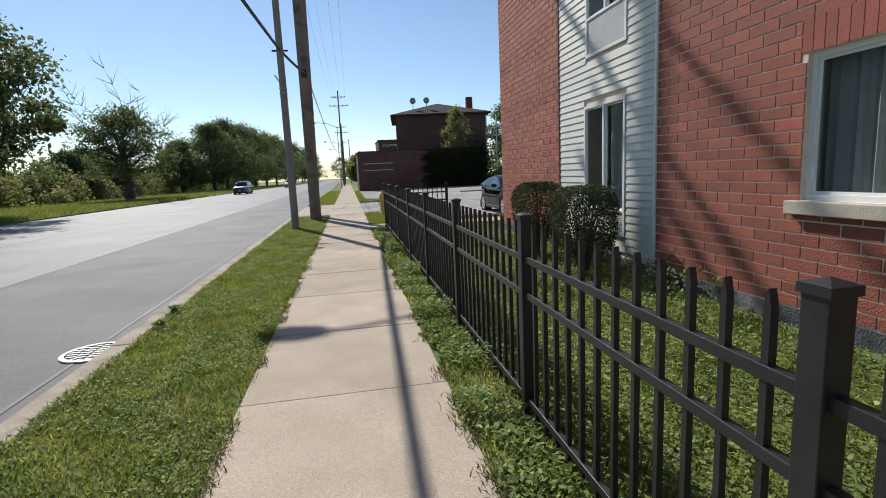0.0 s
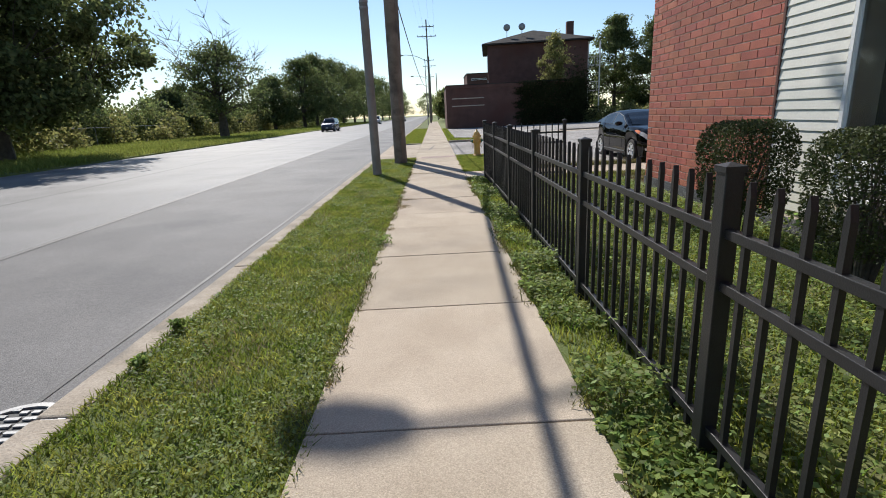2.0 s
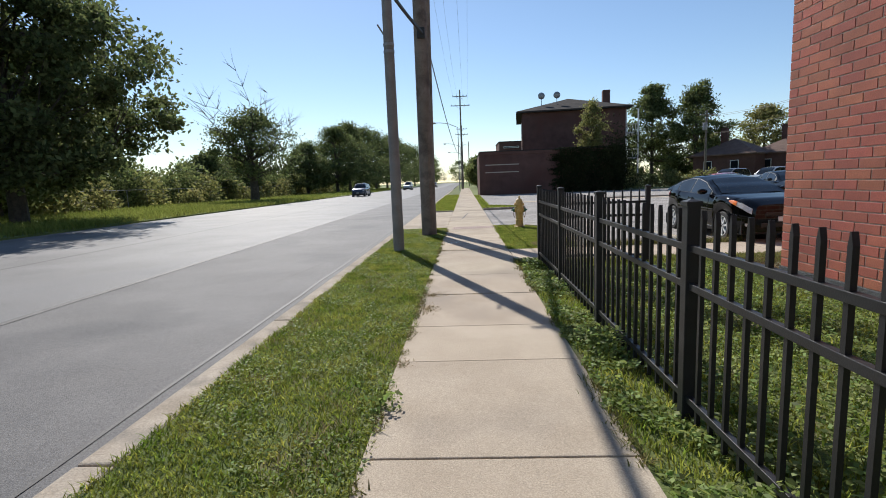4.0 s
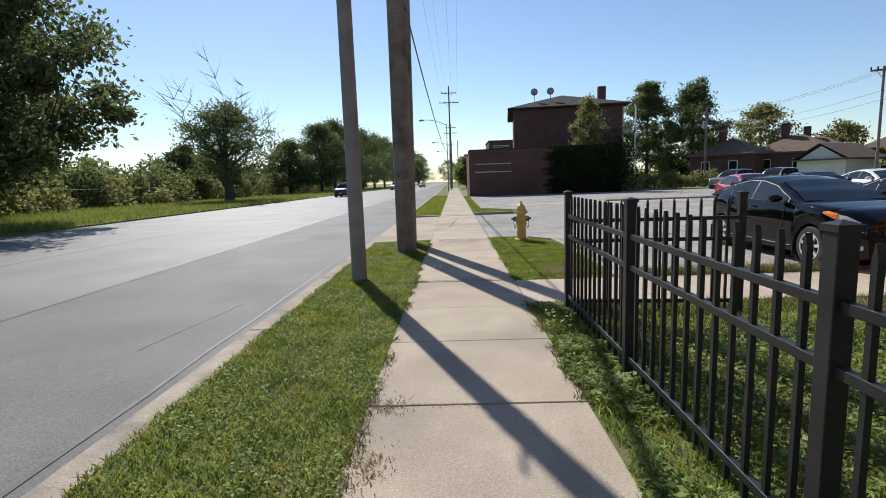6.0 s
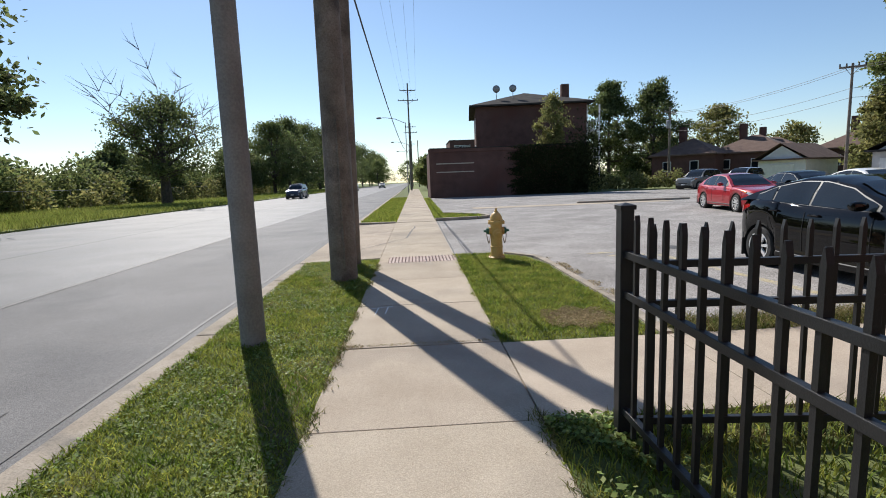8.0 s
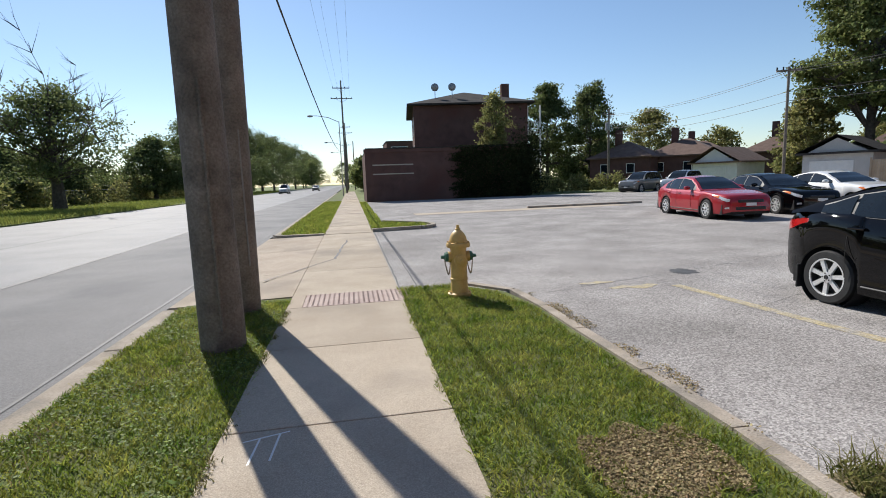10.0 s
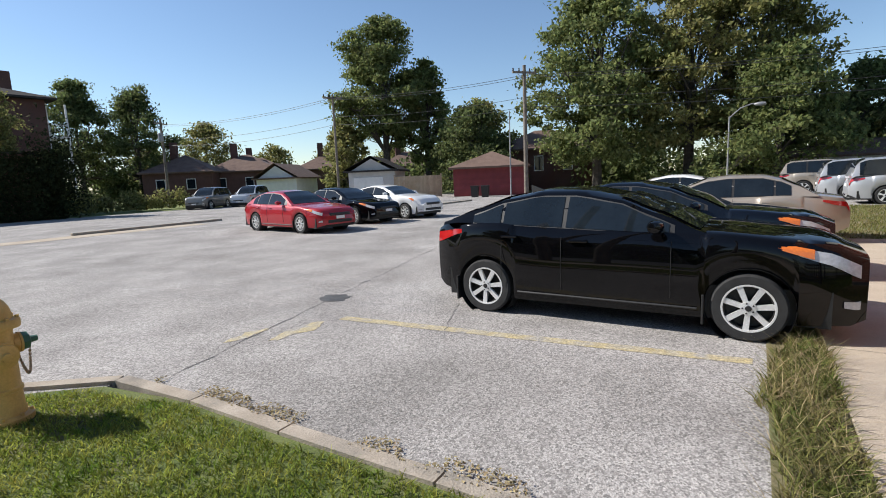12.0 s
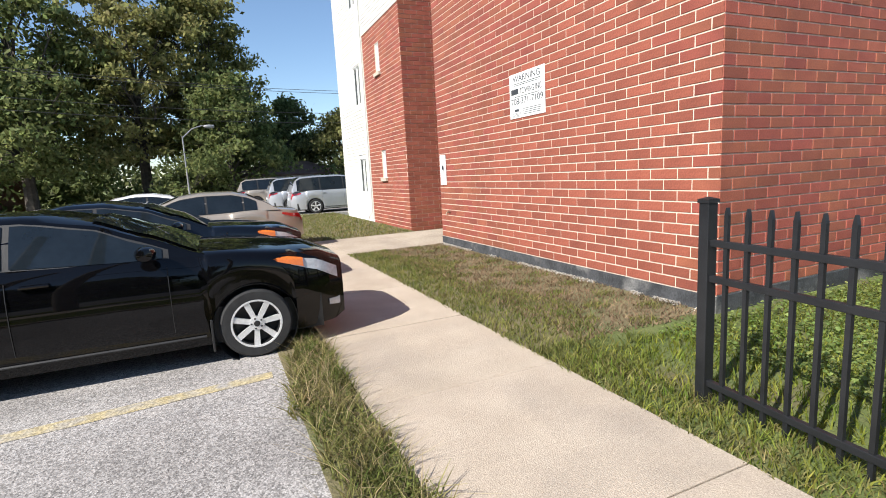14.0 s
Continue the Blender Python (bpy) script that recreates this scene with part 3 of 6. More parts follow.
def brick_wall(wall, origin, along, z0, z1, length, openings, near, limit=290):
    """Courses on a wall face: along is the way of a course, bricks stand proud on its right hand side. openings: (s0, s1, z0, z1)."""
    full = brick_mesh(BL - JT, BHH - JT, 0.008)
    half = brick_mesh(BL / 2 - JT, BHH - JT, 0.008)
    al, up = Vector(along), Vector((0, 0, 1))
    nrm = al.cross(up)
    R = Matrix((al, -nrm, up)).transposed().to_4x4()
    made, rest = 0, Mesh()
    items = []
    row, z = 0, z0
    while z < z1 - 0.02:
        s = 0.0 if row % 2 == 0 else -BL / 2
        while s < length - 0.03:
            cuts = [(max(s, 0.0), min(s + BL, length))]
            for o0, o1, q0, q1 in openings:
                if z + BHH > q0 + 0.03 and z < q1 - 0.03:
                    cuts = [p for c0, c1 in cuts for p in ((c0, min(c1, o0)), (max(c0, o1), c1)) if p[1] - p[0] > 0.04]
            items += [(a, b, z) for a, b in cuts]
            s += BL
        z += BHH
        row += 1
    items.sort(key=lambda i: (abs((i[0] + i[1]) / 2 - near[0]) + abs(i[2] - near[1])))
    o = Vector(origin)
    for a, b, z in items:
        w = b - a
        if made < limit and (abs(w - BL) < 0.01 or abs(w - BL / 2) < 0.01):
            ob = new("brick", full if w > BL * 0.75 else half)
            ob.parent = wall
            ob.matrix_basis = Matrix.Translation(o + al * (a + JT / 2) + up * (z + JT / 2)) @ R
            made += 1
        else:
            e, d = 0.004, 0.008
            x0, x1, q0, q1 = a + JT / 2, b - JT / 2, z + JT / 2, z + BHH - JT / 2
            P = lambda s, dd, q: tuple(o + al * s + nrm * dd + up * q)
            rest.add([P(x0, 0, q0), P(x1, 0, q0), P(x1, 0, q1), P(x0, 0, q1), P(x0 + e, d, q0 + e), P(x1 - e, d, q0 + e), P(x1 - e, d, q1 - e), P(x0 + e, d, q1 - e)],
                     [(4, 5, 6, 7), (0, 1, 5, 4), (1, 2, 6, 5), (2, 3, 7, 6), (3, 0, 4, 7)])
    rest.ob("bricks", BRICK_W, wall, kind="stuff")


def slider_window(name, centre, width, height, normal_turn, label, panes=2, grille=0.0, split=0.5, curtain=0):
    """A white sliding window whose frame faces local -y; local x runs along the wall."""
    w = thing(name, centre, label, "window", turn=normal_turn, kind="structure")
    f = 0.05
    hw = width / 2
    fr = Mesh()
    for a, b in (((-hw, -0.03, 0), (hw, 0.06, f)), ((-hw, -0.03, height - f), (hw, 0.06, height)), ((-hw, -0.03, f), (-hw + f, 0.06, height - f)), ((hw - f, -0.03, f), (hw, 0.06, height - f))):
        fr.box(a, b)
    fr.ob("frame", WHITE, w)
    xm = -hw + width * split
    lo = f
    if grille:
        lo = grille
        Mesh().box((-hw + f, -0.03, grille - 0.03), (hw - f, 0.05, grille)).ob("rail", WHITE, w)
        Mesh().box((-hw + f, 0.03, f), (hw - f, 0.05, grille - 0.03)).ob("grille_back", BLACK, w, "dark gap behind the grille")
        k = int((grille - f) / 0.028)
        for i in range(k):
            Mesh().box((-hw + f, -0.012, f + i * 0.028), (hw - f, 0.02, f + i * 0.028 + 0.015)).ob("slat", WHITE, w)
    Mesh().box((xm - 0.025, -0.025, lo), (xm + 0.025, 0.05, height - f)).ob("mullion", WHITE, w)
    for i, (a, b) in enumerate(((-hw + f, xm - 0.025), (xm + 0.025, hw - f))):
        s = Mesh()
        yy = 0.0 if i == 0 else 0.022
        for p, q in (((a, yy, lo), (b, yy + 0.02, lo + 0.03)), ((a, yy, height - f - 0.03), (b, yy + 0.02, height - f)), ((a, yy, lo + 0.03), (a + 0.025, yy + 0.02, height - f - 0.03)), ((b - 0.025, yy, lo + 0.03), (b, yy + 0.02, height - f - 0.03))):
            s.box(p, q)
        s.ob("sash", WHITE, w)
        g = Mesh().box((a + 0.025, yy + 0.006, lo + 0.03), (b - 0.025, yy + 0.012, height - f - 0.03)).ob("pane", GLASS, w)
        g.visible_shadow = False
    # thin panel whose near-black colour stands in for the unlit room's shade
    Mesh().box((-hw + 0.02, 0.35, 0.02), (hw - 0.02, 0.37, height - 0.02)).ob("room_back", ROOM_SHADE, w, "near-black panel standing for the unlit room")
    if curtain:
        c = Mesh()
        n = 40
        a, b = ((xm, hw - f) if curtain == 1 else (-hw + f, hw - f))
        P = [(a + (b - a) * i / n, 0.12 + 0.02 * math.sin(i * 1.3) + 0.008 * math.sin(i * 3.7)) for i in range(n + 1)]
        c.add([(x, y, lo) for x, y in P] + [(x, y, height - f) for x, y in P] + [(x, y + 0.004, lo) for x, y in P] + [(x, y + 0.004, height - f) for x, y in P],
              [(i, i + 1, n + 2 + i, n + 1 + i) for i in range(n)] + [(2 * n + 2 + i, 3 * n + 3 + i, 3 * n + 4 + i, 2 * n + 3 + i) for i in range(n)])
        c.ob("curtain", CURTAIN, w, "pale hanging curtain")
    return w


def holed_wall(name, x0, x1, z0, z1, holes, turn, at, thick, material, label):
    """Wall in local x-z with openings; its outer face is at local y=0 and it goes back to y=thick."""
    m = Mesh()
    xs = sorted({x0, x1, *[h[0] for h in holes], *[h[1] for h in holes]})
    zs = sorted({z0, z1, *[h[2] for h in holes], *[h[3] for h in holes]})
    for a, b in zip(xs, xs[1:]):
        run = None
        for c, d in zip(zs, zs[1:]):
            inside = any(h[0] <= (a + b) / 2 <= h[1] and h[2] <= (c + d) / 2 <= h[3] for h in holes)
            if inside:
                if run:
                    m.box((a, 0, run[0]), (b, thick, run[1]))
                run = None
            else:
                run = (run[0], d) if run else (c, d)
        if run:
            m.box((a, 0, run[0]), (b, thick, run[1]))
    o = m.ob(name, material, label=label, category="wall", kind="structure")
    o.location, o.rotation_euler = at, (0, 0, radians(turn))
    return o


# street face: local x runs from the corner southwards (turn -90), outer face looks to the road
WLEN = 26.0
wins = [(9.2, 10.75, 1.2, 2.52), (9.2, 10.75, 4.3, 5.62), (18.0, 19.4, 1.2, 2.66), (18.0, 19.4, 4.3, 5.75)]
sid0, sid1 = 3.82, 6.95
sidwins = [(4.88, 6.2, 0.5, 2.62), (4.94, 6.22, 3.4, 5.6)]
wall_w = holed_wall("wall_west", 0.31, WLEN, 0.16, BH, wins + sidwins, -90, (BX + 0.008, BY, 0), 0.3, MORTAR, "red brick street wall of an apartment block")
Mesh().box((BX - 0.012, BY - WLEN, -0.2), (BX + 0.31, BY + 0.012, 0.16)).ob("foundation_west", FOUND, label="black tarred concrete foundation", category="foundation", kind="structure")
SRD = [q for a, b, c, d in wins for q in ((a, b, c - 0.01, d), (a - 0.06, b + 0.06, d - 0.005, d + 0.3))]
brick_holder = thing("brick_facing_west", (0, 0, 0), "red brick facing with pale mortar", "brick wall", kind="structure")
brick_wall(brick_holder, (BX + 0.008, BY, 0), (0, -1, 0), 0.165, BH, 16.5, SRD + [(sid0, sid1, 0, BH)], (8.7, 1.4))
sold = thing("soldier_course", (0, 0, 0), "upright brick course above the window", "brick lintel", kind="structure")
for a, b, c, d in wins[:2]:
    k = int((b - a + 0.12) / 0.108)
    for i in range(k):
        s = a - 0.06 + i * (b - a + 0.12) / k
        Mesh().box((BX, BY - s - (b - a + 0.12) / k + 0.009, d + 0.005), (BX + 0.01, BY - s, d + 0.295)).ob("brick", BRICK_W, sold)
for i, (a, b, c, d) in enumerate(wins[:2]):
    slider_window("window_%d" % (i + 1), (BX + 0.09, BY - (a + b) / 2, c), b - a, d - c, -90, "white sliding window set in red brick", curtain=2)
    sl = Mesh().box((BX - 0.075, BY - b - 0.1, c - 0.13), (BX + 0.12, BY - a + 0.1, c - 0.005), 0.008)
    sl.ob("window_sill", STONE, label="pale stone sill under the brick-set window", category="window sill", kind="structure")
for i, (a, b, c, d) in enumerate(sidwins):
    slider_window("window_%d" % (i + 3), (BX - 0.0, BY - (a + b) / 2, c), b - a, d - c, -90, "tall white sliding window with grille below", grille=(0.4 if i == 0 else 0.62), curtain=1)


def lap_siding(name, at, turn, length, z0, z1, holes, label, pitch=0.118):
    """Lapped boards facing local -y, local x along the wall."""
    w = thing(name, at, label, "siding", turn=turn, kind="structure")
    z = z0
    while z < z1 - 0.02:
        h = min(pitch, z1 - z)
        cuts = [(0.0, length)]
        for a, b, c, d in holes:
            if z + h > c + 0.01 and z < d - 0.01:
                cuts = [p for s, e in cuts for p in ((s, min(e, a)), (max(s, b), e)) if p[1] - p[0] > 0.01]
        for s, e in cuts:
            Mesh().add([(s, -0.022, z), (e, -0.022, z), (e, -0.006, z + h + 0.01), (s, -0.006, z + h + 0.01), (s, 0.004, z), (e, 0.004, z), (e, 0.004, z + h), (s, 0.004, z + h)],
                       [(0, 1, 2, 3), (4, 7, 6, 5), (0, 4, 5, 1), (3, 2, 6, 7), (0, 3, 7, 4), (1, 5, 6, 2)]).ob("board", SIDING, w)
        z += pitch
    return w


lap_siding("siding_west", (BX, BY - sid0, 0), -90, sid1 - sid0, 0.26, 6.6, [(a - sid0 - 0.02, b - sid0 + 0.02, c - 0.02, d + 0.02) for a, b, c, d in sidwins], "cream lapped vinyl siding between brick piers")
Mesh().box((BX + 0.006, BY - sid1, 6.6), (BX + 0.0105, BY - sid0, BH)).ob("siding_upper", SIDING, label="cream siding of the upper storey", category="siding", kind="structure")
for yy in (sid0, sid1):
    Mesh().box((BX - 0.03, BY - yy - 0.02, 0.25), (BX + 0.01, BY - yy + 0.02, BH)).ob("trim", (BRICK_D if yy == sid0 else WHITE), label="narrow corner strip beside the siding", category="trim", kind="structure")

# side face, looking over the path
NLEN = 6.8
wall_n = holed_wall("wall_north", 0, NLEN - 0.008, 0.14, BH, [], 180, (BX + NLEN, BY - 0.008, 0), 0.3, MORTAR, "sunlit red brick side wall")
Mesh().box((BX + 0.31, BY - 0.31, -0.2), (BX + NLEN - 0.005, BY + 0.012, 0.16)).ob("foundation_north", FOUND, label="black tarred foundation with flaking render", category="foundation", kind="structure")
bn = thing("brick_facing_north", (0, 0, 0), "sunlit red brick facing with pale mortar", "brick wall", kind="structure")
brick_wall(bn, (BX + NLEN, BY - 0.008, 0), (-1, 0, 0), 0.165, BH, NLEN, [], (4.6, 1.4))
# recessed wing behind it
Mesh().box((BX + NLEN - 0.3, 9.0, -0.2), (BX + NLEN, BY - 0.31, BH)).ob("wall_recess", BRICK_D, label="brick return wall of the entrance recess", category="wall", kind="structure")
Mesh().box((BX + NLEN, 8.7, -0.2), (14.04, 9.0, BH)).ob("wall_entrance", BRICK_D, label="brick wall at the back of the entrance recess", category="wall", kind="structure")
WX, WY = 14.04, 11.6
ww = holed_wall("wall_wing_side", 0.3, WY - 8.72, -0.1, BH, [], -90, (WX + 0.008, WY - 0.012, 0), 0.3, MORTAR, "shaded brick side of the wing")
bw = thing("brick_facing_wing_side", (0, 0, 0), "shaded red brick facing", "brick wall", kind="structure")
brick_wall(bw, (WX + 0.008, WY, 0), (0, -1, 0), -0.05, BH, 2.8, [], (0, 2), 60)
whole = [(1.85, 2.27, 1.5, 2.36), (1.85, 2.27, 4.72, 5.58)]
wlen = 3.55
wn_ = holed_wall("wall_wing", 0, wlen - 0.008, -0.1, BH, [(wlen - b, wlen - a, c, d) for a, b, c, d in whole], 180, (WX + wlen, WY - 0.008, 0), 0.3, MORTAR, "red brick wing wall with small windows")
bf = thing("brick_facing_wing", (0, 0, 0), "sunlit red brick facing of the wing", "brick wall", kind="structure")
brick_wall(bf, (WX + wlen, WY - 0.008, 0), (-1, 0, 0), -0.05, 6.12, wlen, [(wlen - b, wlen - a, c - 0.1, d) for a, b, c, d in whole], (1.2, 2), 120)
for i, (a, b, c, d) in enumerate(whole):
    slider_window("window_%d" % (i + 5), (WX + (a + b) / 2, WY - 0.07, c), b - a, d - c, 180, "small white window in the brick wing")
    Mesh().box((WX + a - 0.06, WY - 0.1, c - 0.11), (WX + b + 0.06, WY + 0.07, c - 0.004), 0.006).ob("window_sill", STONE, label="stone sill of a small wing window", category="window sill", kind="structure")
lap_siding("siding_wing_upper", (WX + wlen, WY, 0), 180, wlen, 6.14, BH, [], "cream siding above the brick wing")
slen = 3.75
swh = [(0.55, 1.43, 0.95, 2.25), (0.55, 1.43, 4.04, 5.42), (0.55, 1.43, 7.3, 8.65)]
ws = holed_wall("wall_wing_end", 0, slen, -0.1, BH, [(slen - b, slen - a, c, d) for a, b, c, d in swh], 180, (WX + wlen + slen, WY - 0.005, 0), 0.3, WSIDE, "cream siding wall at the wing's end")
lap_siding("siding_wing_end", (WX + wlen + slen, WY, 0), 180, slen, 0.1, BH, [(slen - b, slen - a, c, d) for a, b, c, d in swh], "bright cream lapped siding of the wing")
for i, (a, b, c, d) in enumerate(swh):
    slider_window("window_%d" % (i + 7), (WX + wlen + (a + b) / 2, WY - 0.03, c), b - a, d - c, 180, "white sliding window in cream siding")
Mesh().tube([(WX + wlen + 0.1, WY + 0.05, BH), (WX + wlen + 0.1, WY + 0.05, 0.35), (WX + wlen + 0.12, WY + 0.2, 0.12)], 0.04, 8).ob("downpipe", WHITE, label="white rain downpipe on the wing wall", category="downpipe")
# rest of the block, roof
Mesh().box((BX + 0.31, BY - WLEN, -0.2), (BX + NLEN - 0.31, BY - 0.32, 0.0)).ob("floor", CONCRETE, label="plain concrete floor inside the block", category="floor", kind="structure")
Mesh().box((WX + wlen + slen - 0.3, 3.0, -0.2), (WX + wlen + slen, WY - 0.31, BH)).ob("wall_east", WSIDE, label="plain siding wall at the back", category="wall", kind="structure")
Mesh().box((BX - 0.1, BY - WLEN - 0.1, BH), (BX + NLEN, BY + 0.1, BH + 0.25)).ob("roof", SHINGLE, label="flat roof of the apartment block", category="roof", kind="structure")
Mesh().box((BX + NLEN, 3.0, BH), (WX + wlen + slen + 0.1, WY + 0.1, BH + 0.25)).ob("wing_roof", SHINGLE, label="flat roof over the wing", category="roof", kind="structure")


# ---- fence ----
FX, FY = 1.08, 13.95
POST_H = 1.39


def fence_run(name, at, turn, spans, span, label, skip_last=False):
    """A picket fence along local +y... posts every span; local x runs along it."""
    f = thing(name, at, label, "fence", turn=turn)
    for i in range(spans + 1):
        if i == spans and skip_last:
            continue
        x = i * span
        p = Mesh().box((x - 0.038, -0.038, -0.1), (x + 0.038, 0.038, POST_H - 0.03), 0.004).ob("post", FENCE, f)
        cap = Mesh()
        cap.box((x - 0.045, -0.045, POST_H - 0.032), (x + 0.045, 0.045, POST_H - 0.008))
        cap.add([(x - 0.045, -0.045, POST_H - 0.0075), (x + 0.045, -0.045, POST_H - 0.0075), (x + 0.045, 0.045, POST_H - 0.0075), (x - 0.045, 0.045, POST_H - 0.0075), (x, 0, POST_H + 0.008)], [(0, 1, 4), (1, 2, 4), (2, 3, 4), (3, 0, 4), (0, 3, 2, 1)])
        cap.ob("cap", FENCE, p)
    me = Mesh()
    hw = 0.0125
    zt = 1.285
    me.box((-hw, -hw, 0.06), (hw, hw, zt))
    me.add([(-hw, -hw, zt), (hw, -hw, zt), (hw, hw, zt), (-hw, hw, zt), (-hw * 0.2, -hw, zt + 0.05), (hw * 0.2, -hw, zt + 0.05), (hw * 0.2, hw, zt + 0.05), (-hw * 0.2, hw, zt + 0.05)],
           [(0, 1, 5, 4), (1, 2, 6, 5), (2, 3, 7, 6), (3, 0, 4, 7), (4, 5, 6, 7)])
    first = me.ob("picket", FENCE, f)
    k = 13
    for i in range(spans):
        for z in (0.15, 0.855, 1.085):
            Mesh().box((i * span + 0.036, -0.019, z), ((i + 1) * span - 0.036, 0.019, z + 0.042), 0.003).ob("rail", FENCE, f)
        for j in range(1, k):
            x = i * span + j * span / k
            if first.location.x == 0:
                first.location = (x, 0, 0)
            else:
                o = new("picket", first.data)
                o.parent, o.location = f, (x, 0, 0)
    return f


fence_run("picket_fence", (FX, FY - 2.03 * 9, -0.085), 90, 9, 2.03, "black steel picket fence with pressed spear tips").rotation_euler.y = radians(-0.27)
fence_run("picket_fence", (2.93, 13.74, -0.06), 174.7, 1, 1.85, "black steel fence return ending at a post", skip_last=True)


# ---- cars ----
def interp(x, pts):
    for (a, u), (b, v) in zip(pts, pts[1:]):
        if x <= b:
            return u + (v - u) * max(0.0, (x - a) / (b - a))
    return pts[-1][1]


def smooth_interp(x, pts):
    for (a, u), (b, v) in zip(pts, pts[1:]):
        if x <= b:
            t = min(1.0, max(0.0, (x - a) / (b - a)))
            t = t * t * (3 - 2 * t) * 0.45 + t * 0.55
            return u + (v - u) * t
    return pts[-1][1]


def wheel(parent, at, r, side, spokes, w=0.2):
    """A wheel turning about local y; side is the sign of its outer face."""
    e = new("wheel")
    e.parent, e.location = parent, at
    s = side
    rr = r * 0.70
    Mesh().lathe([(rr, -w / 2), (r - 0.02, -w / 2), (r, -w / 2 + 0.025), (r, w / 2 - 0.025), (r - 0.02, w / 2), (rr, w / 2), (rr - 0.01, w / 2 - 0.02), (rr - 0.01, -w / 2)], 36, axis="y", cap=False).ob("tyre", RUBBER, e, smooth=True)
    o = s * w / 2
    Mesh().lathe([(rr - 0.012, o - s * 0.01), (rr - 0.025, o - s * 0.012), (rr - 0.035, o - s * 0.09), (0.05, o - s * 0.1)], 30, axis="y", cap=False).ob("rim_barrel", BLACK, e, smooth=True)
    Mesh().lathe([(rr + 0.004, o - s * 0.012), (rr + 0.002, o + s * 0.001), (rr - 0.014, o + s * 0.001), (rr - 0.02, o - s * 0.03)], 36, axis="y", cap=False).ob("rim", ALLOY, e, smooth=True)
    sp = Mesh()
    for k in range(spokes):
        a = 2 * math.pi * k / spokes + 0.3
        c, d = math.cos(a), math.sin(a)
        q = lambda rad, off, y: (rad * c - off * d, y, rad * d + off * c)
        w0, w1 = 0.021, rr * (0.44 if spokes <= 7 else 0.36) * math.pi / spokes * 0.62
        a0, a1 = 0.045, rr - 0.008
        sp.add([q(a0, -w0, o - s * 0.008), q(a0, w0, o - s * 0.008), q(a1, w1, o - s * 0.006), q(a1, -w1, o - s * 0.006), q(a0, -w0, o - s * 0.045), q(a0, w0, o - s * 0.045), q(a1, w1, o - s * 0.03), q(a1, -w1, o - s * 0.03)],
               [(0, 1, 2, 3), (4, 7, 6, 5), (0, 4, 5, 1), (1, 5, 6, 2), (2, 6, 7, 3), (3, 7, 4, 0)])
    sp.ob("spokes", ALLOY, e)
    Mesh().lathe([(0.068, o - s * 0.03), (0.066, o - s * 0.003), (0.04, o - s * 0.001), (0.001, o - s * 0.001)], 18, axis="y").ob("hub", ALLOY, e, smooth=True)
    Mesh().lathe([(0.028, o), (0.024, o + s * 0.006), (0.001, o + s * 0.006)], 12, axis="y").ob("hub_cap", BLACK, e, smooth=True)
    for k in range(5):
        a = 2 * math.pi * k / 5
        Mesh().lathe([(0.009, o), (0.008, o + s * 0.004), (0.001, o + s * 0.004)], 6, (0.048 * math.cos(a), 0, 0.048 * math.sin(a)), axis="y").ob("lug_nut", BLACK, e)
    return e


SEDAN = dict(L=4.36, W=1.775, wb=2.70, front=0.87, top=1.435, r=0.318, spokes=7,
             deck=[(-2.27, 0.62), (-2.2, 0.80), (-1.9, 0.93), (-1.1, 1.01), (-0.3, 1.04), (0.55, 1.03), (1.2, 1.10), (1.8, 1.10), (2.15, 1.04), (2.26, 0.86)],
             roof=[(-0.95, 1.0), (-0.5, 1.2), (-0.1, 1.355), (0.35, 1.43), (0.75, 1.435), (1.15, 1.37), (1.55, 1.235), (1.98, 1.08)],
             bottom=[(-2.27, 0.30), (-2.1, 0.2), (-1.7, 0.19), (1.7, 0.2), (2.05, 0.24), (2.27, 0.36)],
             belt=[(-0.8, 0.985), (-0.3, 0.99), (1.2, 1.05), (1.9, 1.08)], win=[(-0.62, 0.42), (0.47, 1.16)], q=(1.2, 1.56))
OLD_SEDAN = dict(SEDAN, L=4.95, W=1.84, wb=2.78, front=1.02, top=1.42, r=0.325, spokes=9,
                 deck=[(-2.47, 0.6), (-2.42, 0.76), (-2.1, 0.84), (-1.2, 0.93), (-0.3, 0.97), (0.6, 0.97), (1.4, 1.0), (2.0, 0.99), (2.4, 0.93), (2.47, 0.75)],
                 roof=[(-0.95, 0.95), (-0.35, 1.25), (-0.05, 1.37), (0.4, 1.42), (1.0, 1.41), (1.3, 1.34), (1.6, 1.2), (1.95, 0.99)],
                 bottom=[(-2.47, 0.28), (-2.2, 0.2), (2.2, 0.22), (2.47, 0.34)], belt=[(-0.8, 0.94), (-0.3, 0.95), (1.2, 0.975), (1.9, 0.99)], win=[(-0.5, 0.45), (0.5, 1.2)], q=(1.24, 1.5))
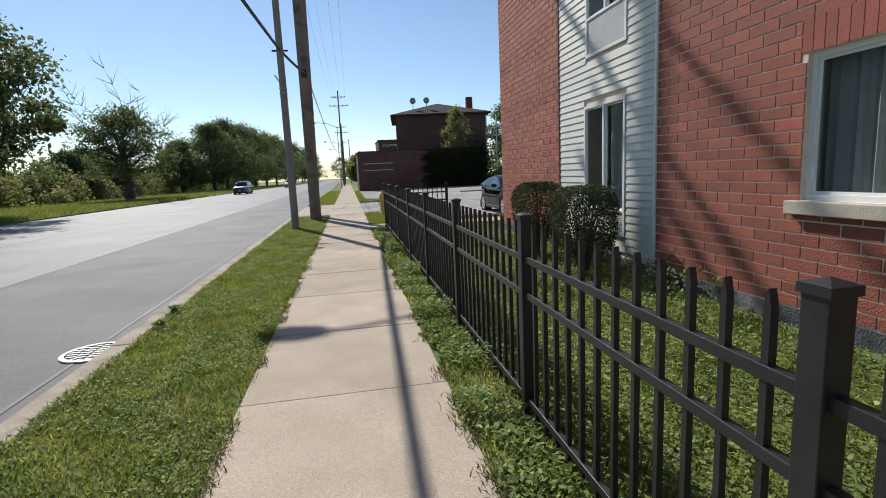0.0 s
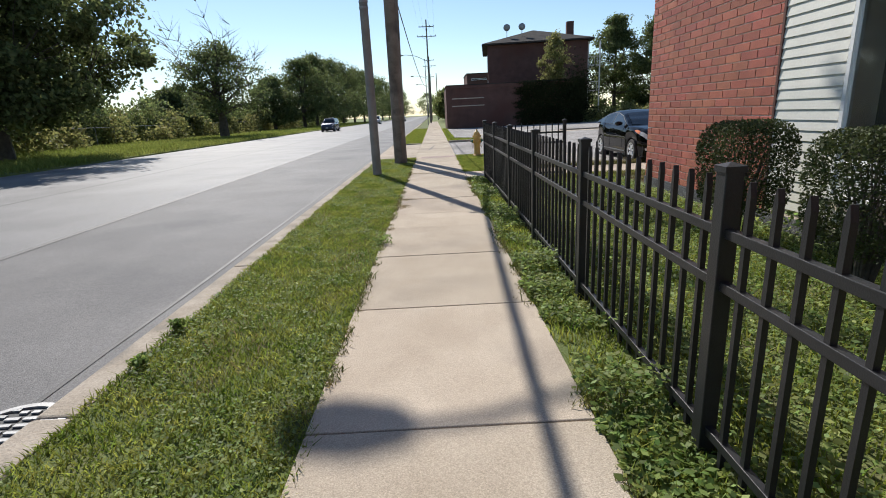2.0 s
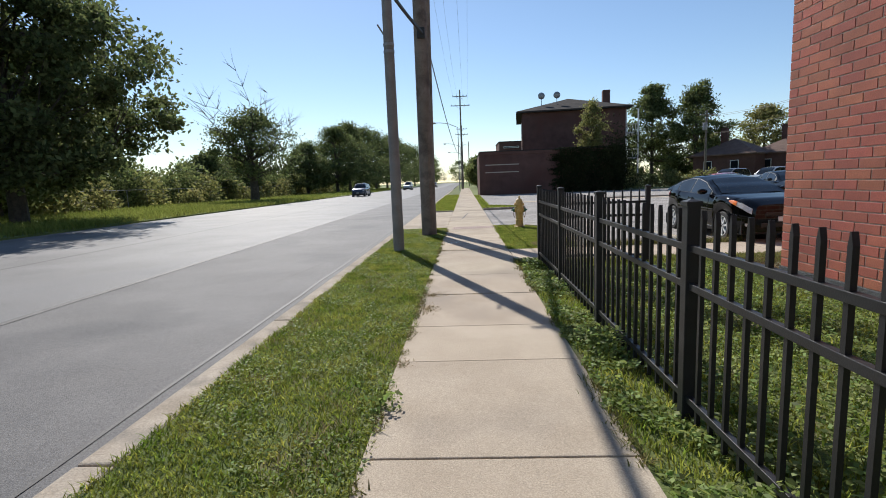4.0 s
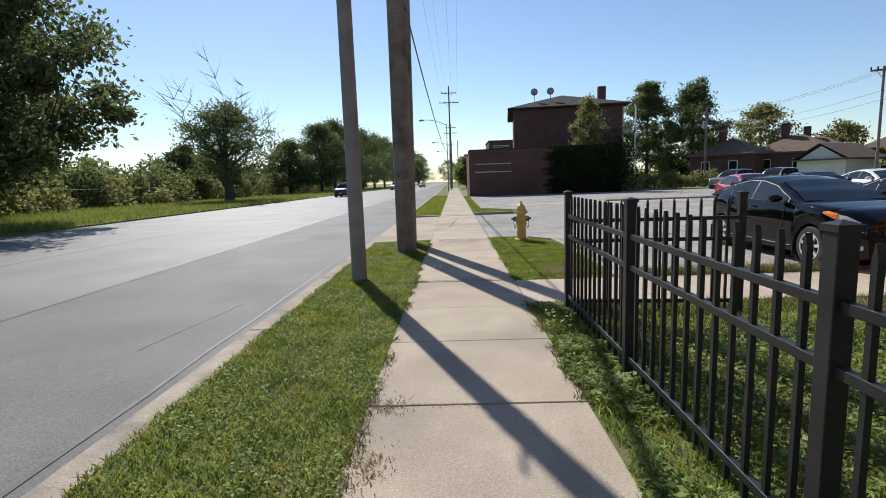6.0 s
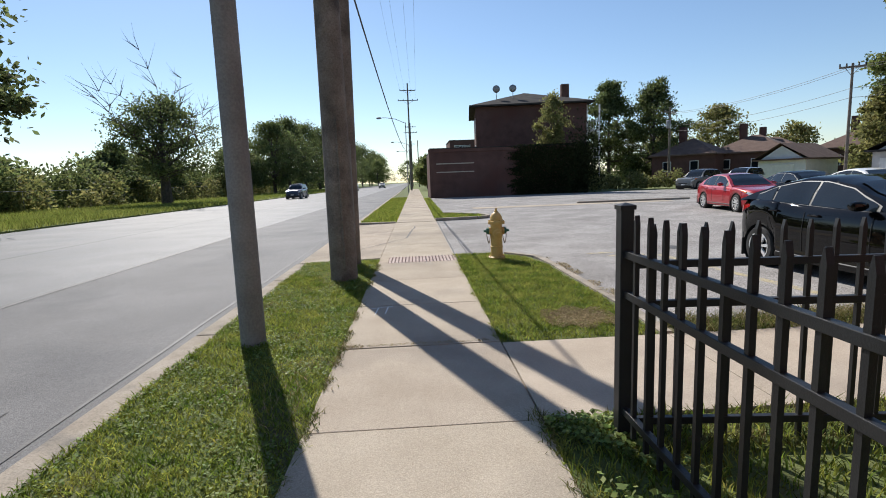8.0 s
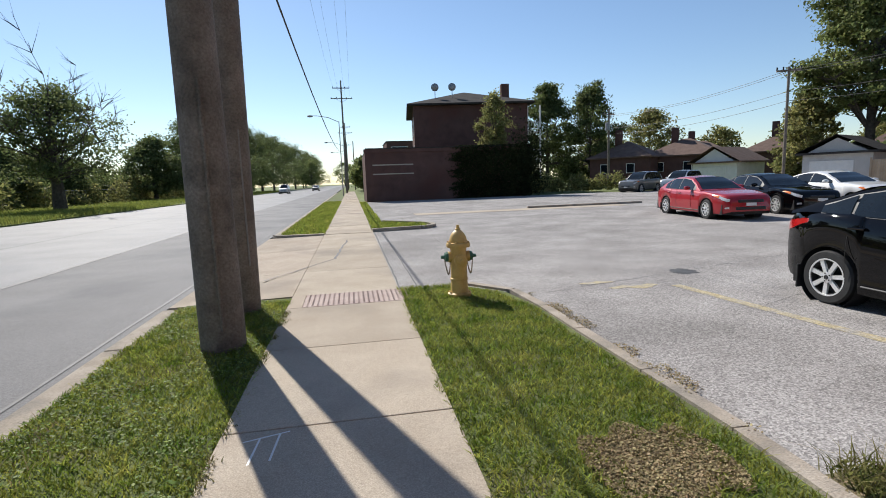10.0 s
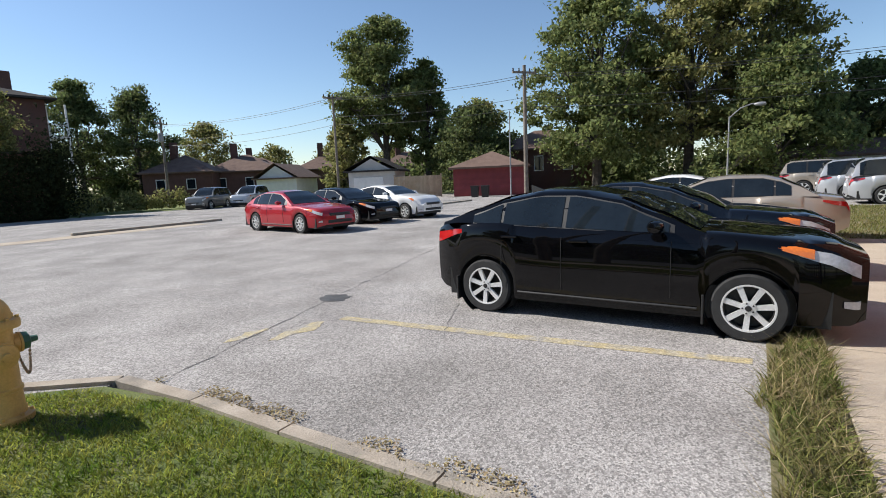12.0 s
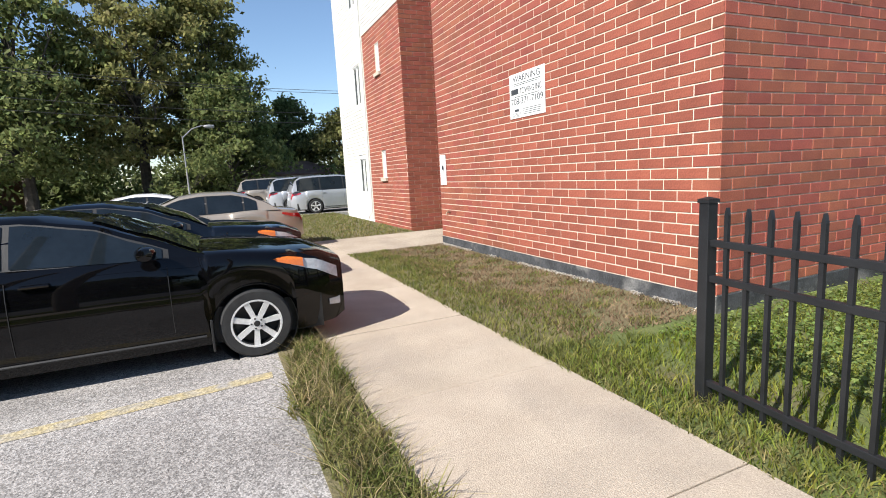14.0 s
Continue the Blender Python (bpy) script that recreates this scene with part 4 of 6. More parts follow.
SUV = dict(SEDAN, L=4.9, W=1.9, wb=2.87, front=0.95, top=1.8, r=0.37, spokes=6,
           deck=[(-2.45, 0.65), (-2.4, 0.95), (-2.1, 1.06), (-1.1, 1.13), (-0.3, 1.14), (0.6, 1.15), (1.4, 1.17), (2.0, 1.17), (2.38, 1.12), (2.45, 0.8)],
           roof=[(-1.0, 1.1), (-0.4, 1.6), (-0.1, 1.75), (0.4, 1.8), (1.2, 1.79), (1.9, 1.76), (2.15, 1.65), (2.38, 1.15)],
           bottom=[(-2.45, 0.42), (-2.2, 0.3), (2.2, 0.32), (2.45, 0.45)], belt=[(-0.8, 1.1), (-0.3, 1.12), (1.2, 1.15), (2.2, 1.16)], win=[(-0.62, 0.35), (0.42, 1.2)], q=(1.28, 2.1))
VAN = dict(SUV, L=5.0, W=1.95, wb=3.0, front=0.92, top=1.75, r=0.33, spokes=5,
           deck=[(-2.5, 0.6), (-2.45, 0.8), (-2.2, 0.92), (-1.6, 1.03), (-0.8, 1.1), (0.6, 1.1), (1.4, 1.1), (2.0, 1.1), (2.42, 1.08), (2.5, 0.75)],
           roof=[(-1.6, 1.0), (-0.8, 1.5), (-0.4, 1.68), (0.2, 1.75), (1.2, 1.75), (2.0, 1.71), (2.25, 1.6), (2.44, 1.1)],
           bottom=[(-2.5, 0.32), (-2.2, 0.2), (2.2, 0.22), (2.5, 0.36)], belt=[(-1.4, 1.04), (-0.3, 1.07), (1.2, 1.07), (2.3, 1.08)], win=[(-1.1, 0.0), (0.06, 1.1)], q=(1.17, 2.2))


def car(name, at, turn, spec, body_paint, label, group, glass=None, detail=True, category="car", dark_lights=False):
    """Nose to local -x; local z is up from the ground."""
    c = thing(name, at, label, category, group, turn)
    S = spec
    W, L, r = S["W"] / 2, S["L"], S["r"]
    xf = -L / 2 + S["front"]
    xr = xf + S["wb"]
    ar = r + 0.055
    xs = sorted(set([round(-L / 2 + L * i / 40, 4) for i in range(41)] + [round(w + ar * math.sin(a), 4) for w in (xf, xr) for a in np.linspace(-math.pi / 2, math.pi / 2, 13)]))
    rows = []
    for x in xs:
        zb = smooth_interp(x, S["bottom"])
        zt = smooth_interp(x, S["deck"])
        for w in (xf, xr):
            if abs(x - w) < ar - 1e-4:
                zb = max(zb, r + math.sqrt(ar * ar - (x - w) ** 2))
        t = abs(x) / (L / 2)
        wd = W * (1 - 0.27 * t ** 7 - 0.03 * t * t)
        zb = min(zb, zt - 0.1)
        hgt = zt - zb
        rows.append([(x, wd * 0.965, zb), (x, wd * 0.985, zb + hgt * 0.18), (x, wd, zb + hgt * 0.5), (x, wd * 0.985, zb + hgt * 0.74), (x, wd * 0.955, zt - hgt * 0.10), (x, wd * 0.90, zt - hgt * 0.03), (x, wd * 0.75, zt), (x, wd * 0.4, zt + 0.012), (x, 0, zt + 0.018)])
    k = len(rows[0])
    full = [row + [(p[0], -p[1], p[2]) for p in row[-2::-1]] for row in rows]
    n = len(full[0])
    b = Mesh()
    b.add([p for row in full for p in row], [(i * n + j, i * n + j + 1, (i + 1) * n + j + 1, (i + 1) * n + j) for i in range(len(full) - 1) for j in range(n - 1)] + [tuple(range(n)), tuple((len(full) - 1) * n + j for j in range(n))])
    b.ob("body", body_paint, c, smooth=True)
    Mesh().box((-L / 2 + 0.25, -W * 0.86, 0.17), (L / 2 - 0.25, W * 0.86, 0.5)).ob("underbody", BLACK, c)
    # cabin
    rf = S["roof"]
    gx = np.linspace(rf[0][0], rf[-1][0], 30)
    g = []
    for x in gx:
        zb, zr = smooth_interp(x, S["deck"]) - 0.03, smooth_interp(x, rf)
        zr = max(zr, zb + 0.01)
        f = (zr - zb) / (S["top"] - 1.0)
        wb_, wr_ = W * 0.90, W * (0.90 - 0.235 * min(1.0, f))
        g.append([(x, wb_, zb), (x, wb_ + (wr_ - wb_) * 0.5, zb + (zr - zb) * 0.52), (x, wr_, zb + (zr - zb) * 0.9), (x, wr_ * 0.86, zr - 0.012 * f), (x, wr_ * 0.45, zr + 0.012 * f), (x, 0, zr + 0.02 * f)])
    full = [row + [(p[0], -p[1], p[2]) for p in row[-2::-1]] for row in g]
    n2 = len(full[0])
    Mesh().add([p for row in full for p in row], [(i * n2 + j, i * n2 + j + 1, (i + 1) * n2 + j + 1, (i + 1) * n2 + j) for i in range(len(full) - 1) for j in range(n2 - 1)] + [tuple(range(n2)), tuple((len(full) - 1) * n2 + j for j in range(n2))]).ob("cabin", body_paint, c, smooth=True)
    gl = glass or CARGLASS

    def wall_y(x, z, off):
        zb, zr = smooth_interp(x, S["deck"]) - 0.03, smooth_interp(x, rf)
        f = (zr - zb) / (S["top"] - 1.0)
        wb_, wr_ = W * 0.90, W * (0.90 - 0.235 * min(1.0, f))
        u = (z - zb) / max(0.01, zr - zb)
        if u < 0.52:
            y = wb_ + (wr_ - wb_) * 0.5 * u / 0.52
        else:
            y = wb_ + (wr_ - wb_) * (0.5 + 0.5 * min(1, (u - 0.52) / 0.38))
        return y + off

    def side_pane(x0, x1, s, nm, mtl, off, inset_top=0.075, inset_bot=0.0, lo=None):
        q = []
        for x in np.linspace(x0, x1, 14):
            zt_ = smooth_interp(x, rf) - inset_top
            zb_ = interp(x, S["belt"]) + 0.012 + inset_bot
            if zt_ < zb_ + 0.004:
                zt_ = zb_ + 0.004
            for u in (0.0, 0.5, 1.0):
                z = zb_ + (zt_ - zb_) * u
                q.append((x, s * wall_y(x, z, off), z))
        m_ = Mesh()
        m_.add(q + [(a, y_ - s * 0.012, z_) for a, y_, z_ in q], [(i * 3 + j, i * 3 + j + 1, i * 3 + j + 4, i * 3 + j + 3) for i in range(13) for j in range(2)])
        m_.f += [tuple(len(q) + t for t in f_[::-1]) for f_ in m_.f[:26]]
        m_.ob(nm, mtl, c, smooth=True)

    x_a, x_b = rf[0][0], S["win"][1][1]
    for s in (1, -1):
        side_pane(x_a + 0.28, S["q"][1], s, "window_surround", BLACK, 0.004, 0.062, -0.012)
        side_pane(S["win"][0][0], S["win"][0][1], s, "side_window", gl, 0.010)
        side_pane(S["win"][1][0], S["win"][1][1], s, "side_window", gl, 0.010)
        if S["q"][1] - S["q"][0] > 0.12:
            side_pane(S["q"][0], S["q"][1], s, "quarter_window", gl, 0.010)

    def cross_pane(xa, xb, nm, off):
        q = []
        for x in np.linspace(xa, xb, 8):
            zb, zr = smooth_interp(x, S["deck"]) - 0.03, smooth_interp(x, rf)
            f = (zr - zb) / (S["top"] - 1.0)
            wr_ = W * (0.90 - 0.235 * min(1.0, f))
            for u in np.linspace(-0.86, 0.86, 7):
                q.append((x, wr_ * u, zr + off + 0.02 * f * (1 - u * u * 1.9)))
        m_ = Mesh()
        m_.add(q + [(a, y_, z_ - 0.01) for a, y_, z_ in q], [(i * 7 + j, i * 7 + j + 1, i * 7 + j + 8, i * 7 + j + 7) for i in range(7) for j in range(6)])
        m_.f += [tuple(len(q) + t for t in f_[::-1]) for f_ in m_.f[:42]]
        m_.ob(nm, gl, c, smooth=True)

    top = [p[0] for p in rf if p[1] > S["top"] - 0.09]
    cross_pane(rf[0][0] + 0.06, top[0] - 0.02, "windscreen", 0.012)
    cross_pane(top[-1] + 0.04, rf[-1][0] - 0.05, "rear_window", 0.012)
    # wheels, arches
    for s in (1, -1):
        for w in (xf, xr):
            wheel(c, (w, s * (W - 0.125), r), r, s, S["spokes"])
            Mesh().lathe([(ar - 0.005, s * (W - 0.03)), (ar - 0.005, s * (W - 0.3)), (0.05, s * (W - 0.3))], 28, (w, 0, r), axis="y", cap=False).ob("wheel_well", BLACK, c)
    # lamps and trim on body surface

    def shell(x0, x1, u0, u1, s, nm, mtl, off=0.012, parent=c):
        """A patch lying on the body's side skin between the heights u0 and u1 (share of the side)."""
        pts = []
        N, K = 10, 5
        for x in np.linspace(x0, x1, N):
            zb, zt = smooth_interp(x, S["bottom"]), smooth_interp(x, S["deck"])
            t = abs(x) / (L / 2)
            wd = W * (1 - 0.27 * t ** 7 - 0.03 * t * t)
            tt = (x - x0) / (x1 - x0) if x1 != x0 else 0
            a = u0[0] + (u0[1] - u0[0]) * tt
            b_ = u1[0] + (u1[1] - u1[0]) * tt
            for u in np.linspace(a, b_, K):
                y = wd * interp(u, [(0, 0.965), (0.18, 0.985), (0.5, 1.0), (0.74, 0.985), (0.9, 0.955), (0.97, 0.90), (1.0, 0.75)])
                pts.append((x, s * (y + off), zb + (zt - zb) * u))
        m_ = Mesh()
        m_.add(pts + [(a, y_ - s * 0.03, z_) for a, y_, z_ in pts], [(i * K + j, i * K + j + 1, (i + 1) * K + j + 1, (i + 1) * K + j) for i in range(N - 1) for j in range(K - 1)])
        q = (N - 1) * (K - 1)
        m_.f += [tuple(len(pts) + t for t in f_[::-1]) for f_ in m_.f[:q]]
        for i in range(N - 1):
            for j in (0, K - 1):
                m_.f.append((i * K + j, (i + 1) * K + j, len(pts) + (i + 1) * K + j, len(pts) + i * K + j))
        for i in (0, N - 1):
            for j in range(K - 1):
                m_.f.append((i * K + j, i * K + j + 1, len(pts) + i * K + j + 1, len(pts) + i * K + j))
        return m_.ob(nm, mtl, parent, smooth=True)

    for s in (1, -1):
        hl = shell(-L / 2 + 0.06, -L / 2 + 0.72, (0.66, 0.90), (0.84, 0.955), s, "headlight", LENS)
        shell(-L / 2 + 0.40, -L / 2 + 0.80, (0.80, 0.915), (0.91, 0.968), s, "indicator", AMBER, 0.022, hl)
        shell(L / 2 - 0.46, L / 2 - 0.02, (0.83, 0.70), (0.88, 0.87), s, "tail_light", REDL)
        for xh in (S["win"][0][1] - 0.16, S["win"][1][1] - 0.10):
            z = interp(xh, S["belt"]) - 0.12
            Mesh().box((xh - 0.1, s * W * 0.975 - 0.02, z - 0.014), (xh + 0.1, s * W * 0.975 + 0.03, z + 0.014), 0.01).ob("door_handle", body_paint, c)
        zm = interp(S["win"][0][0], S["belt"]) + 0.05
        mir = Mesh()
        mir.lathe([(0.001, -0.11), (0.05, -0.1), (0.075, -0.04), (0.08, 0.03), (0.06, 0.09), (0.001, 0.105)], 12, (S["win"][0][0] + 0.10, 0, 0), axis="y")
        mir.v = [(x, s * (W + 0.06) + y, zm + 0.03 + z * 0.85) for x, y, z in mir.v]
        mir.ob("mirror", body_paint, c, smooth=True)
        if detail:
            for xd in (S["win"][0][0] - 0.03, S["win"][0][1] + 0.03, S["win"][1][1] + 0.0):
                pts = [(xd, s * (W * u + 0.0045), zz) for u, zz in ((0.985, 0.36), (1.0, 0.55), (0.997, 0.68), (0.988, 0.8), (0.96, 0.93))]
                Mesh().tube(pts, 0.0035, 4).ob("door_seam", BLACK, c)
            Mesh().tube([(xf + ar + 0.05, s * W * 0.985, 0.28), (xr - ar - 0.05, s * W * 0.985, 0.29)], 0.012, 6).ob("sill_strip", BLACK, c)
            for w in (xf, xr):
                Mesh().box((w + ar - 0.01, s * (W - 0.02) - 0.09, 0.13), (w + ar + 0.012, s * (W - 0.02) + 0.02, 0.42), 0.006).ob("mud_flap", BLACK, c)
            shell(-L / 2 + 0.05, -L / 2 + 0.17, (0.22, 0.24), (0.34, 0.32), s, "fog_light", LENS, 0.01)
    Mesh().box((-L / 2 - 0.02, -0.42, 0.56), (-L / 2 + 0.1, 0.42, 0.66), 0.03).ob("grille", BLACK, c)
    Mesh().box((-L / 2 - 0.015, -0.5, 0.33), (-L / 2 + 0.1, 0.5, 0.44), 0.03).ob("air_intake", BLACK, c)
    Mesh().box((-L / 2 - 0.035, -0.16, 0.46), (-L / 2 + 0.02, 0.16, 0.56), 0.004).ob("number_plate", SIGN, c)
    Mesh().box((L / 2 - 0.02, -0.16, 0.66), (L / 2 + 0.025, 0.16, 0.77), 0.004).ob("number_plate", SIGN, c)
    if detail == 2:
        Mesh().add([(0.95, -0.012, 1.42), (1.12, -0.012, 1.39), (1.13, 0, 1.49), (0.95, 0.012, 1.42), (1.12, 0.012, 1.39)], [(0, 1, 2), (3, 2, 4), (0, 2, 3), (1, 4, 2), (0, 3, 4, 1)]).ob("roof_antenna", BLACK, c)
    return c


LOTZ = -0.02
car("parked_car", (6.37, 17.66, LOTZ), 90, SEDAN, P_BLACK, "glossy black compact sedan with bright alloy wheels", "parked cars", detail=2)
car("parked_car", (9.3, 17.6, LOTZ), 90, dict(SEDAN), P_NAVY, "dark blue-black sedan parked nose to the path", "parked cars")
car("parked_car", (13.4, 17.25, LOTZ), -90, OLD_SEDAN, P_GOLD, "beige sedan parked tail to the path", "parked cars")
car("parked_car", (16.9, 17.8, LOTZ), 90, dict(SEDAN, L=4.6), P_WHITE, "white car parked beside the beige sedan", "parked cars")
car("parked_car", (25.6, 10.9, LOTZ), 90, VAN, P_SILVER, "silver minivan parked near the wing", "parked cars")
car("parked_car", (28.7, 11.6, LOTZ), 90, VAN, P_SILVER, "silver minivan parked further along", "parked cars")
car("parked_car", (33.0, 13.0, LOTZ), 90, SUV, P_GOLD, "tan estate car parked in the row", "parked cars")
car("parked_car", (12.85, 30.5, LOTZ), 82, OLD_SEDAN, P_RED, "red sedan parked across the lot", "parked cars")
car("parked_car", (15.95, 30.9, LOTZ), 82, OLD_SEDAN, P_BLACK, "black sedan parked beside the red one", "parked cars")
car("parked_car", (18.4, 30.4, LOTZ), 82, dict(SEDAN, L=4.9, wb=2.85), P_WHITE, "white sedan parked in the middle row", "parked cars")
car("parked_car", (25.3, 55.0, -0.1), 30, SUV, P_GREY, "pewter sport utility car by the far lot edge", "parked cars")
car("parked_car", (28.6, 54.0, -0.1), 30, SUV, P_SILVER, "pale silver sport utility car by the far lot edge", "parked cars")
car("sport_utility_car", (-14.6, 74.0, -0.05), 90, SUV, P_BLUE, "dark sport utility car driving on the road", "cars on the road", category="car")
car("far_car", (-9.0, 150.0, -0.05), 90, SEDAN, P_GREY, "small grey car far down the road", "cars on the road", detail=False)
car("far_car", (-13.2, 120.0, -0.05), 90, SUV, P_SILVER, "silver car far down the road", "cars on the road", detail=False)


# ---- poles and wires ----
def pole(name, at, top, r0, r1, material, label, lean=(0, 0), category="utility pole"):
    p = thing(name, at, label, category)
    m = Mesh()
    n = 9
    m.tube([(lean[0] * i / n, lean[1] * i / n, -0.3 + (top + 0.3) * i / n) for i in range(n + 1)], [r0 + (r1 - r0) * i / n for i in range(n + 1)], 20)
    m.ob("shaft", material, p, smooth=True)
    return p


p1 = pole("utility_pole", (-1.81, 16.2, 0), 10.5, 0.125, 0.095, GPOLE, "slim grey round pole by the kerb", (0.0, 0.0))
for z in (4.35, 4.5):
    Mesh().lathe([(0.118, z), (0.122, z + 0.01), (0.122, z + 0.05), (0.118, z + 0.06)], 20).ob("band", STEEL, p1, "steel strap band")
Mesh().tube([(0, 0, 9.6), (-1.2, -0.2, 10.2), (-2.6, -0.45, 10.45), (-3.0, -0.5, 10.45)], 0.04, 8).ob("lamp_arm", STEEL, p1, smooth=True)
Mesh().lathe([(0.02, -0.42), (0.16, -0.34), (0.2, 0.0), (0.14, 0.3), (0.02, 0.4)], 12, (-3.35, -0.5, 10.42), axis="x").ob("lamp_head", STEEL, p1, smooth=True)
Mesh().tube([(-0.1, 0, 4.75), (-0.22, -0.05, 4.95)], 0.018, 6).ob("step_bolt", STEEL, p1)
Mesh().tube([(-0.25, 0, 5.7), (0.25, 0.05, 5.72)], 0.03, 6).ob("cable_clamp", BLACK, p1, "black cable clamp")
def add_crossarms(p, x, levels):
    """Timber arms with insulators and braces across a pole whose top stands at local x."""
    for z, half in levels:
        Mesh().box((x - half, -0.2, z - 0.06), (x + half, -0.1, z + 0.06), 0.008).ob("crossarm", WPOLE, p)
        for k in (-0.93, -0.4, 0.4, 0.93):
            Mesh().lathe([(0.03, 0), (0.05, 0.05), (0.035, 0.1), (0.045, 0.15), (0.01, 0.17)], 8, (x + k * half, -0.15, z + 0.06)).ob("insulator", BLACK, p)
        for k in (-0.55, 0.55):
            Mesh().tube([(x + k * half, -0.21, z - 0.03), (x, -0.2, z - 0.55)], 0.02, 5).ob("brace", STEEL, p)


p2 = pole("utility_pole", (-1.33, 19.42, 0), 16.9, 0.222, 0.125, WPOLE, "thick weathered timber utility pole with crossarms", (-0.05, 0.0))
add_crossarms(p2, -0.045, ((16.2, 1.35), (14.7, 1.35), (14.05, 0.7), (12.5, 0.9)))
Mesh().box((-0.1, -0.24, 5.45), (0.12, -0.14, 5.75), 0.02).ob("cable_bracket", BLACK, p2, "black cable bracket")
Mesh().tube([(0.05, -0.21, 2.6), (0.06, -0.215, 0.2)], 0.02, 6).ob("conduit", WPOLE, p2)
p3 = pole("utility_pole", (-1.4, 20.92, 0), 10.8, 0.18, 0.15, WPOLE, "dark timber utility pole beside another", (0.16, 0))
Mesh().tube([(0.12, -0.145, 2.3), (0.125, -0.15, 0.6)], 0.012, 6).ob("conduit", GPOLE, p3, "grey conduit strip")


def wire(name, a, b, sag, r, label, n=18):
    a, b = Vector(a), Vector(b)
    pts = [a.lerp(b, i / n) - Vector((0, 0, sag * 4 * (i / n) * (1 - i / n))) for i in range(n + 1)]
    Mesh().tube(pts, r, 5).ob(name, WIRE, label=label, category="overhead cable")


wire("overhead_cable", (-1.25, 19.4, 5.6), (-1.81, 16.05, 5.72), 0.05, 0.045, "thick black cable between two poles")
wire("overhead_cable", (-1.81, 16.05, 5.72), (-2.75, -9.0, 6.0), 0.25, 0.045, "thick black cable running back along the street")
wire("overhead_cable", (-1.25, 19.6, 5.7), (-0.6, 99.0, 7.5), 2.0, 0.02, "black overhead cable along the street")
for dx, z in ((-1.25, 16.7), (-0.54, 16.7), (0.54, 15.25), (1.25, 15.25)):
    wire("overhead_wire", (-1.05 + dx, 19.45, z), (-0.6 + dx, 97.0, z), 1.6, 0.007, "thin overhead wire along the street")


def crossarm_pole(at, top, arms, label, r=0.16, turn=0.0, half=1.2):
    p = thing("utility_pole", at, label, "utility pole", "street poles", turn)
    Mesh().tube([(0, 0, -0.3), (0, 0, top * 0.5), (0, 0, top)], [r, r * 0.85, r * 0.7], 10).ob("shaft", WPOLE, p, smooth=True)
    for z, w in arms:
        Mesh().box((-w * half, -0.06, z), (w * half, 0.06, z + 0.12)).ob("crossarm", WPOLE, p)
        for k in (-0.95, -0.45, 0.45, 0.95):
            Mesh().lathe([(0.04, 0), (0.06, 0.06), (0.04, 0.12), (0.05, 0.18), (0.01, 0.2)], 8, (k * w * half, 0, z + 0.12)).ob("insulator", BLACK, p)
        Mesh().tube([(-w * half * 0.5, 0.07, z), (0, 0.1, z - 0.5)], 0.02, 5).ob("brace", STEEL, p)
        Mesh().tube([(w * half * 0.5, 0.07, z), (0, 0.1, z - 0.5)], 0.02, 5).ob("brace", STEEL, p)
    return p


crossarm_pole((-0.6, 97, 0), 17.6, [(16.4, 1.1), (14.8, 1.4)], "tall timber pole with two crossarms")
crossarm_pole((-0.6, 140, 0), 16.0, [(15.0, 1.1), (13.6, 1.4)], "distant timber pole with crossarms")
crossarm_pole((-0.6, 185, 0), 15.0, [(14.0, 1.1)], "distant timber pole with crossarm")
crossarm_pole((1.2, 150, 0), 12.5, [], "bare distant pole leaning a little")


def street_lamp(at, h, reach, label, turn=0.0, r=0.07):
    p = thing("street_lamp", at, label, "street lamp", turn=turn)
    Mesh().tube([(0, 0, -0.2), (0, 0, h)], [r, r * 0.7], 10).ob("post", STEEL, p, smooth=True)
    Mesh().tube([(0, 0, h - 0.1), (-reach * 0.4, 0, h + 0.5), (-reach * 0.8, 0, h + 0.72), (-reach, 0, h + 0.72)], 0.04, 8).ob("arm", STEEL, p, smooth=True)
    Mesh().lathe([(0.02, -0.35), (0.12, -0.3), (0.15, 0.0), (0.1, 0.3), (0.02, 0.38)], 10, (-reach - 0.2, 0, h + 0.68), axis="x").ob("lamp_head", STEEL, p, smooth=True)
    return p


street_lamp((-1.0, 82, 0), 9.6, 3.4, "grey street lamp with a long arm over the road")
street_lamp((-1.0, 125, 0), 9.6, 3.4, "distant grey street lamp with long arm")
street_lamp((-1.0, 160, 0), 9.6, 3.4, "far grey street lamp over the road")

# ---- hydrant ----
hy = thing("fire_hydrant", (1.455, 20.85, -0.01), "yellow fire hydrant with green outlet caps on turf", "fire hydrant")
hy.scale = (1.06, 1.06, 1.105)
Mesh().lathe([(0.155, 0), (0.155, 0.035), (0.14, 0.045), (0.12, 0.05), (0.115, 0.07), (0.108, 0.2), (0.118, 0.205), (0.118, 0.225), (0.108, 0.235), (0.105, 0.58), (0.11, 0.62)], 28).ob("barrel", HYD, hy, smooth=True)
Mesh().lathe([(0.11, 0.615), (0.152, 0.62), (0.155, 0.635), (0.155, 0.665), (0.148, 0.675), (0.12, 0.68)], 28).ob("flange", HYD, hy, smooth=True)
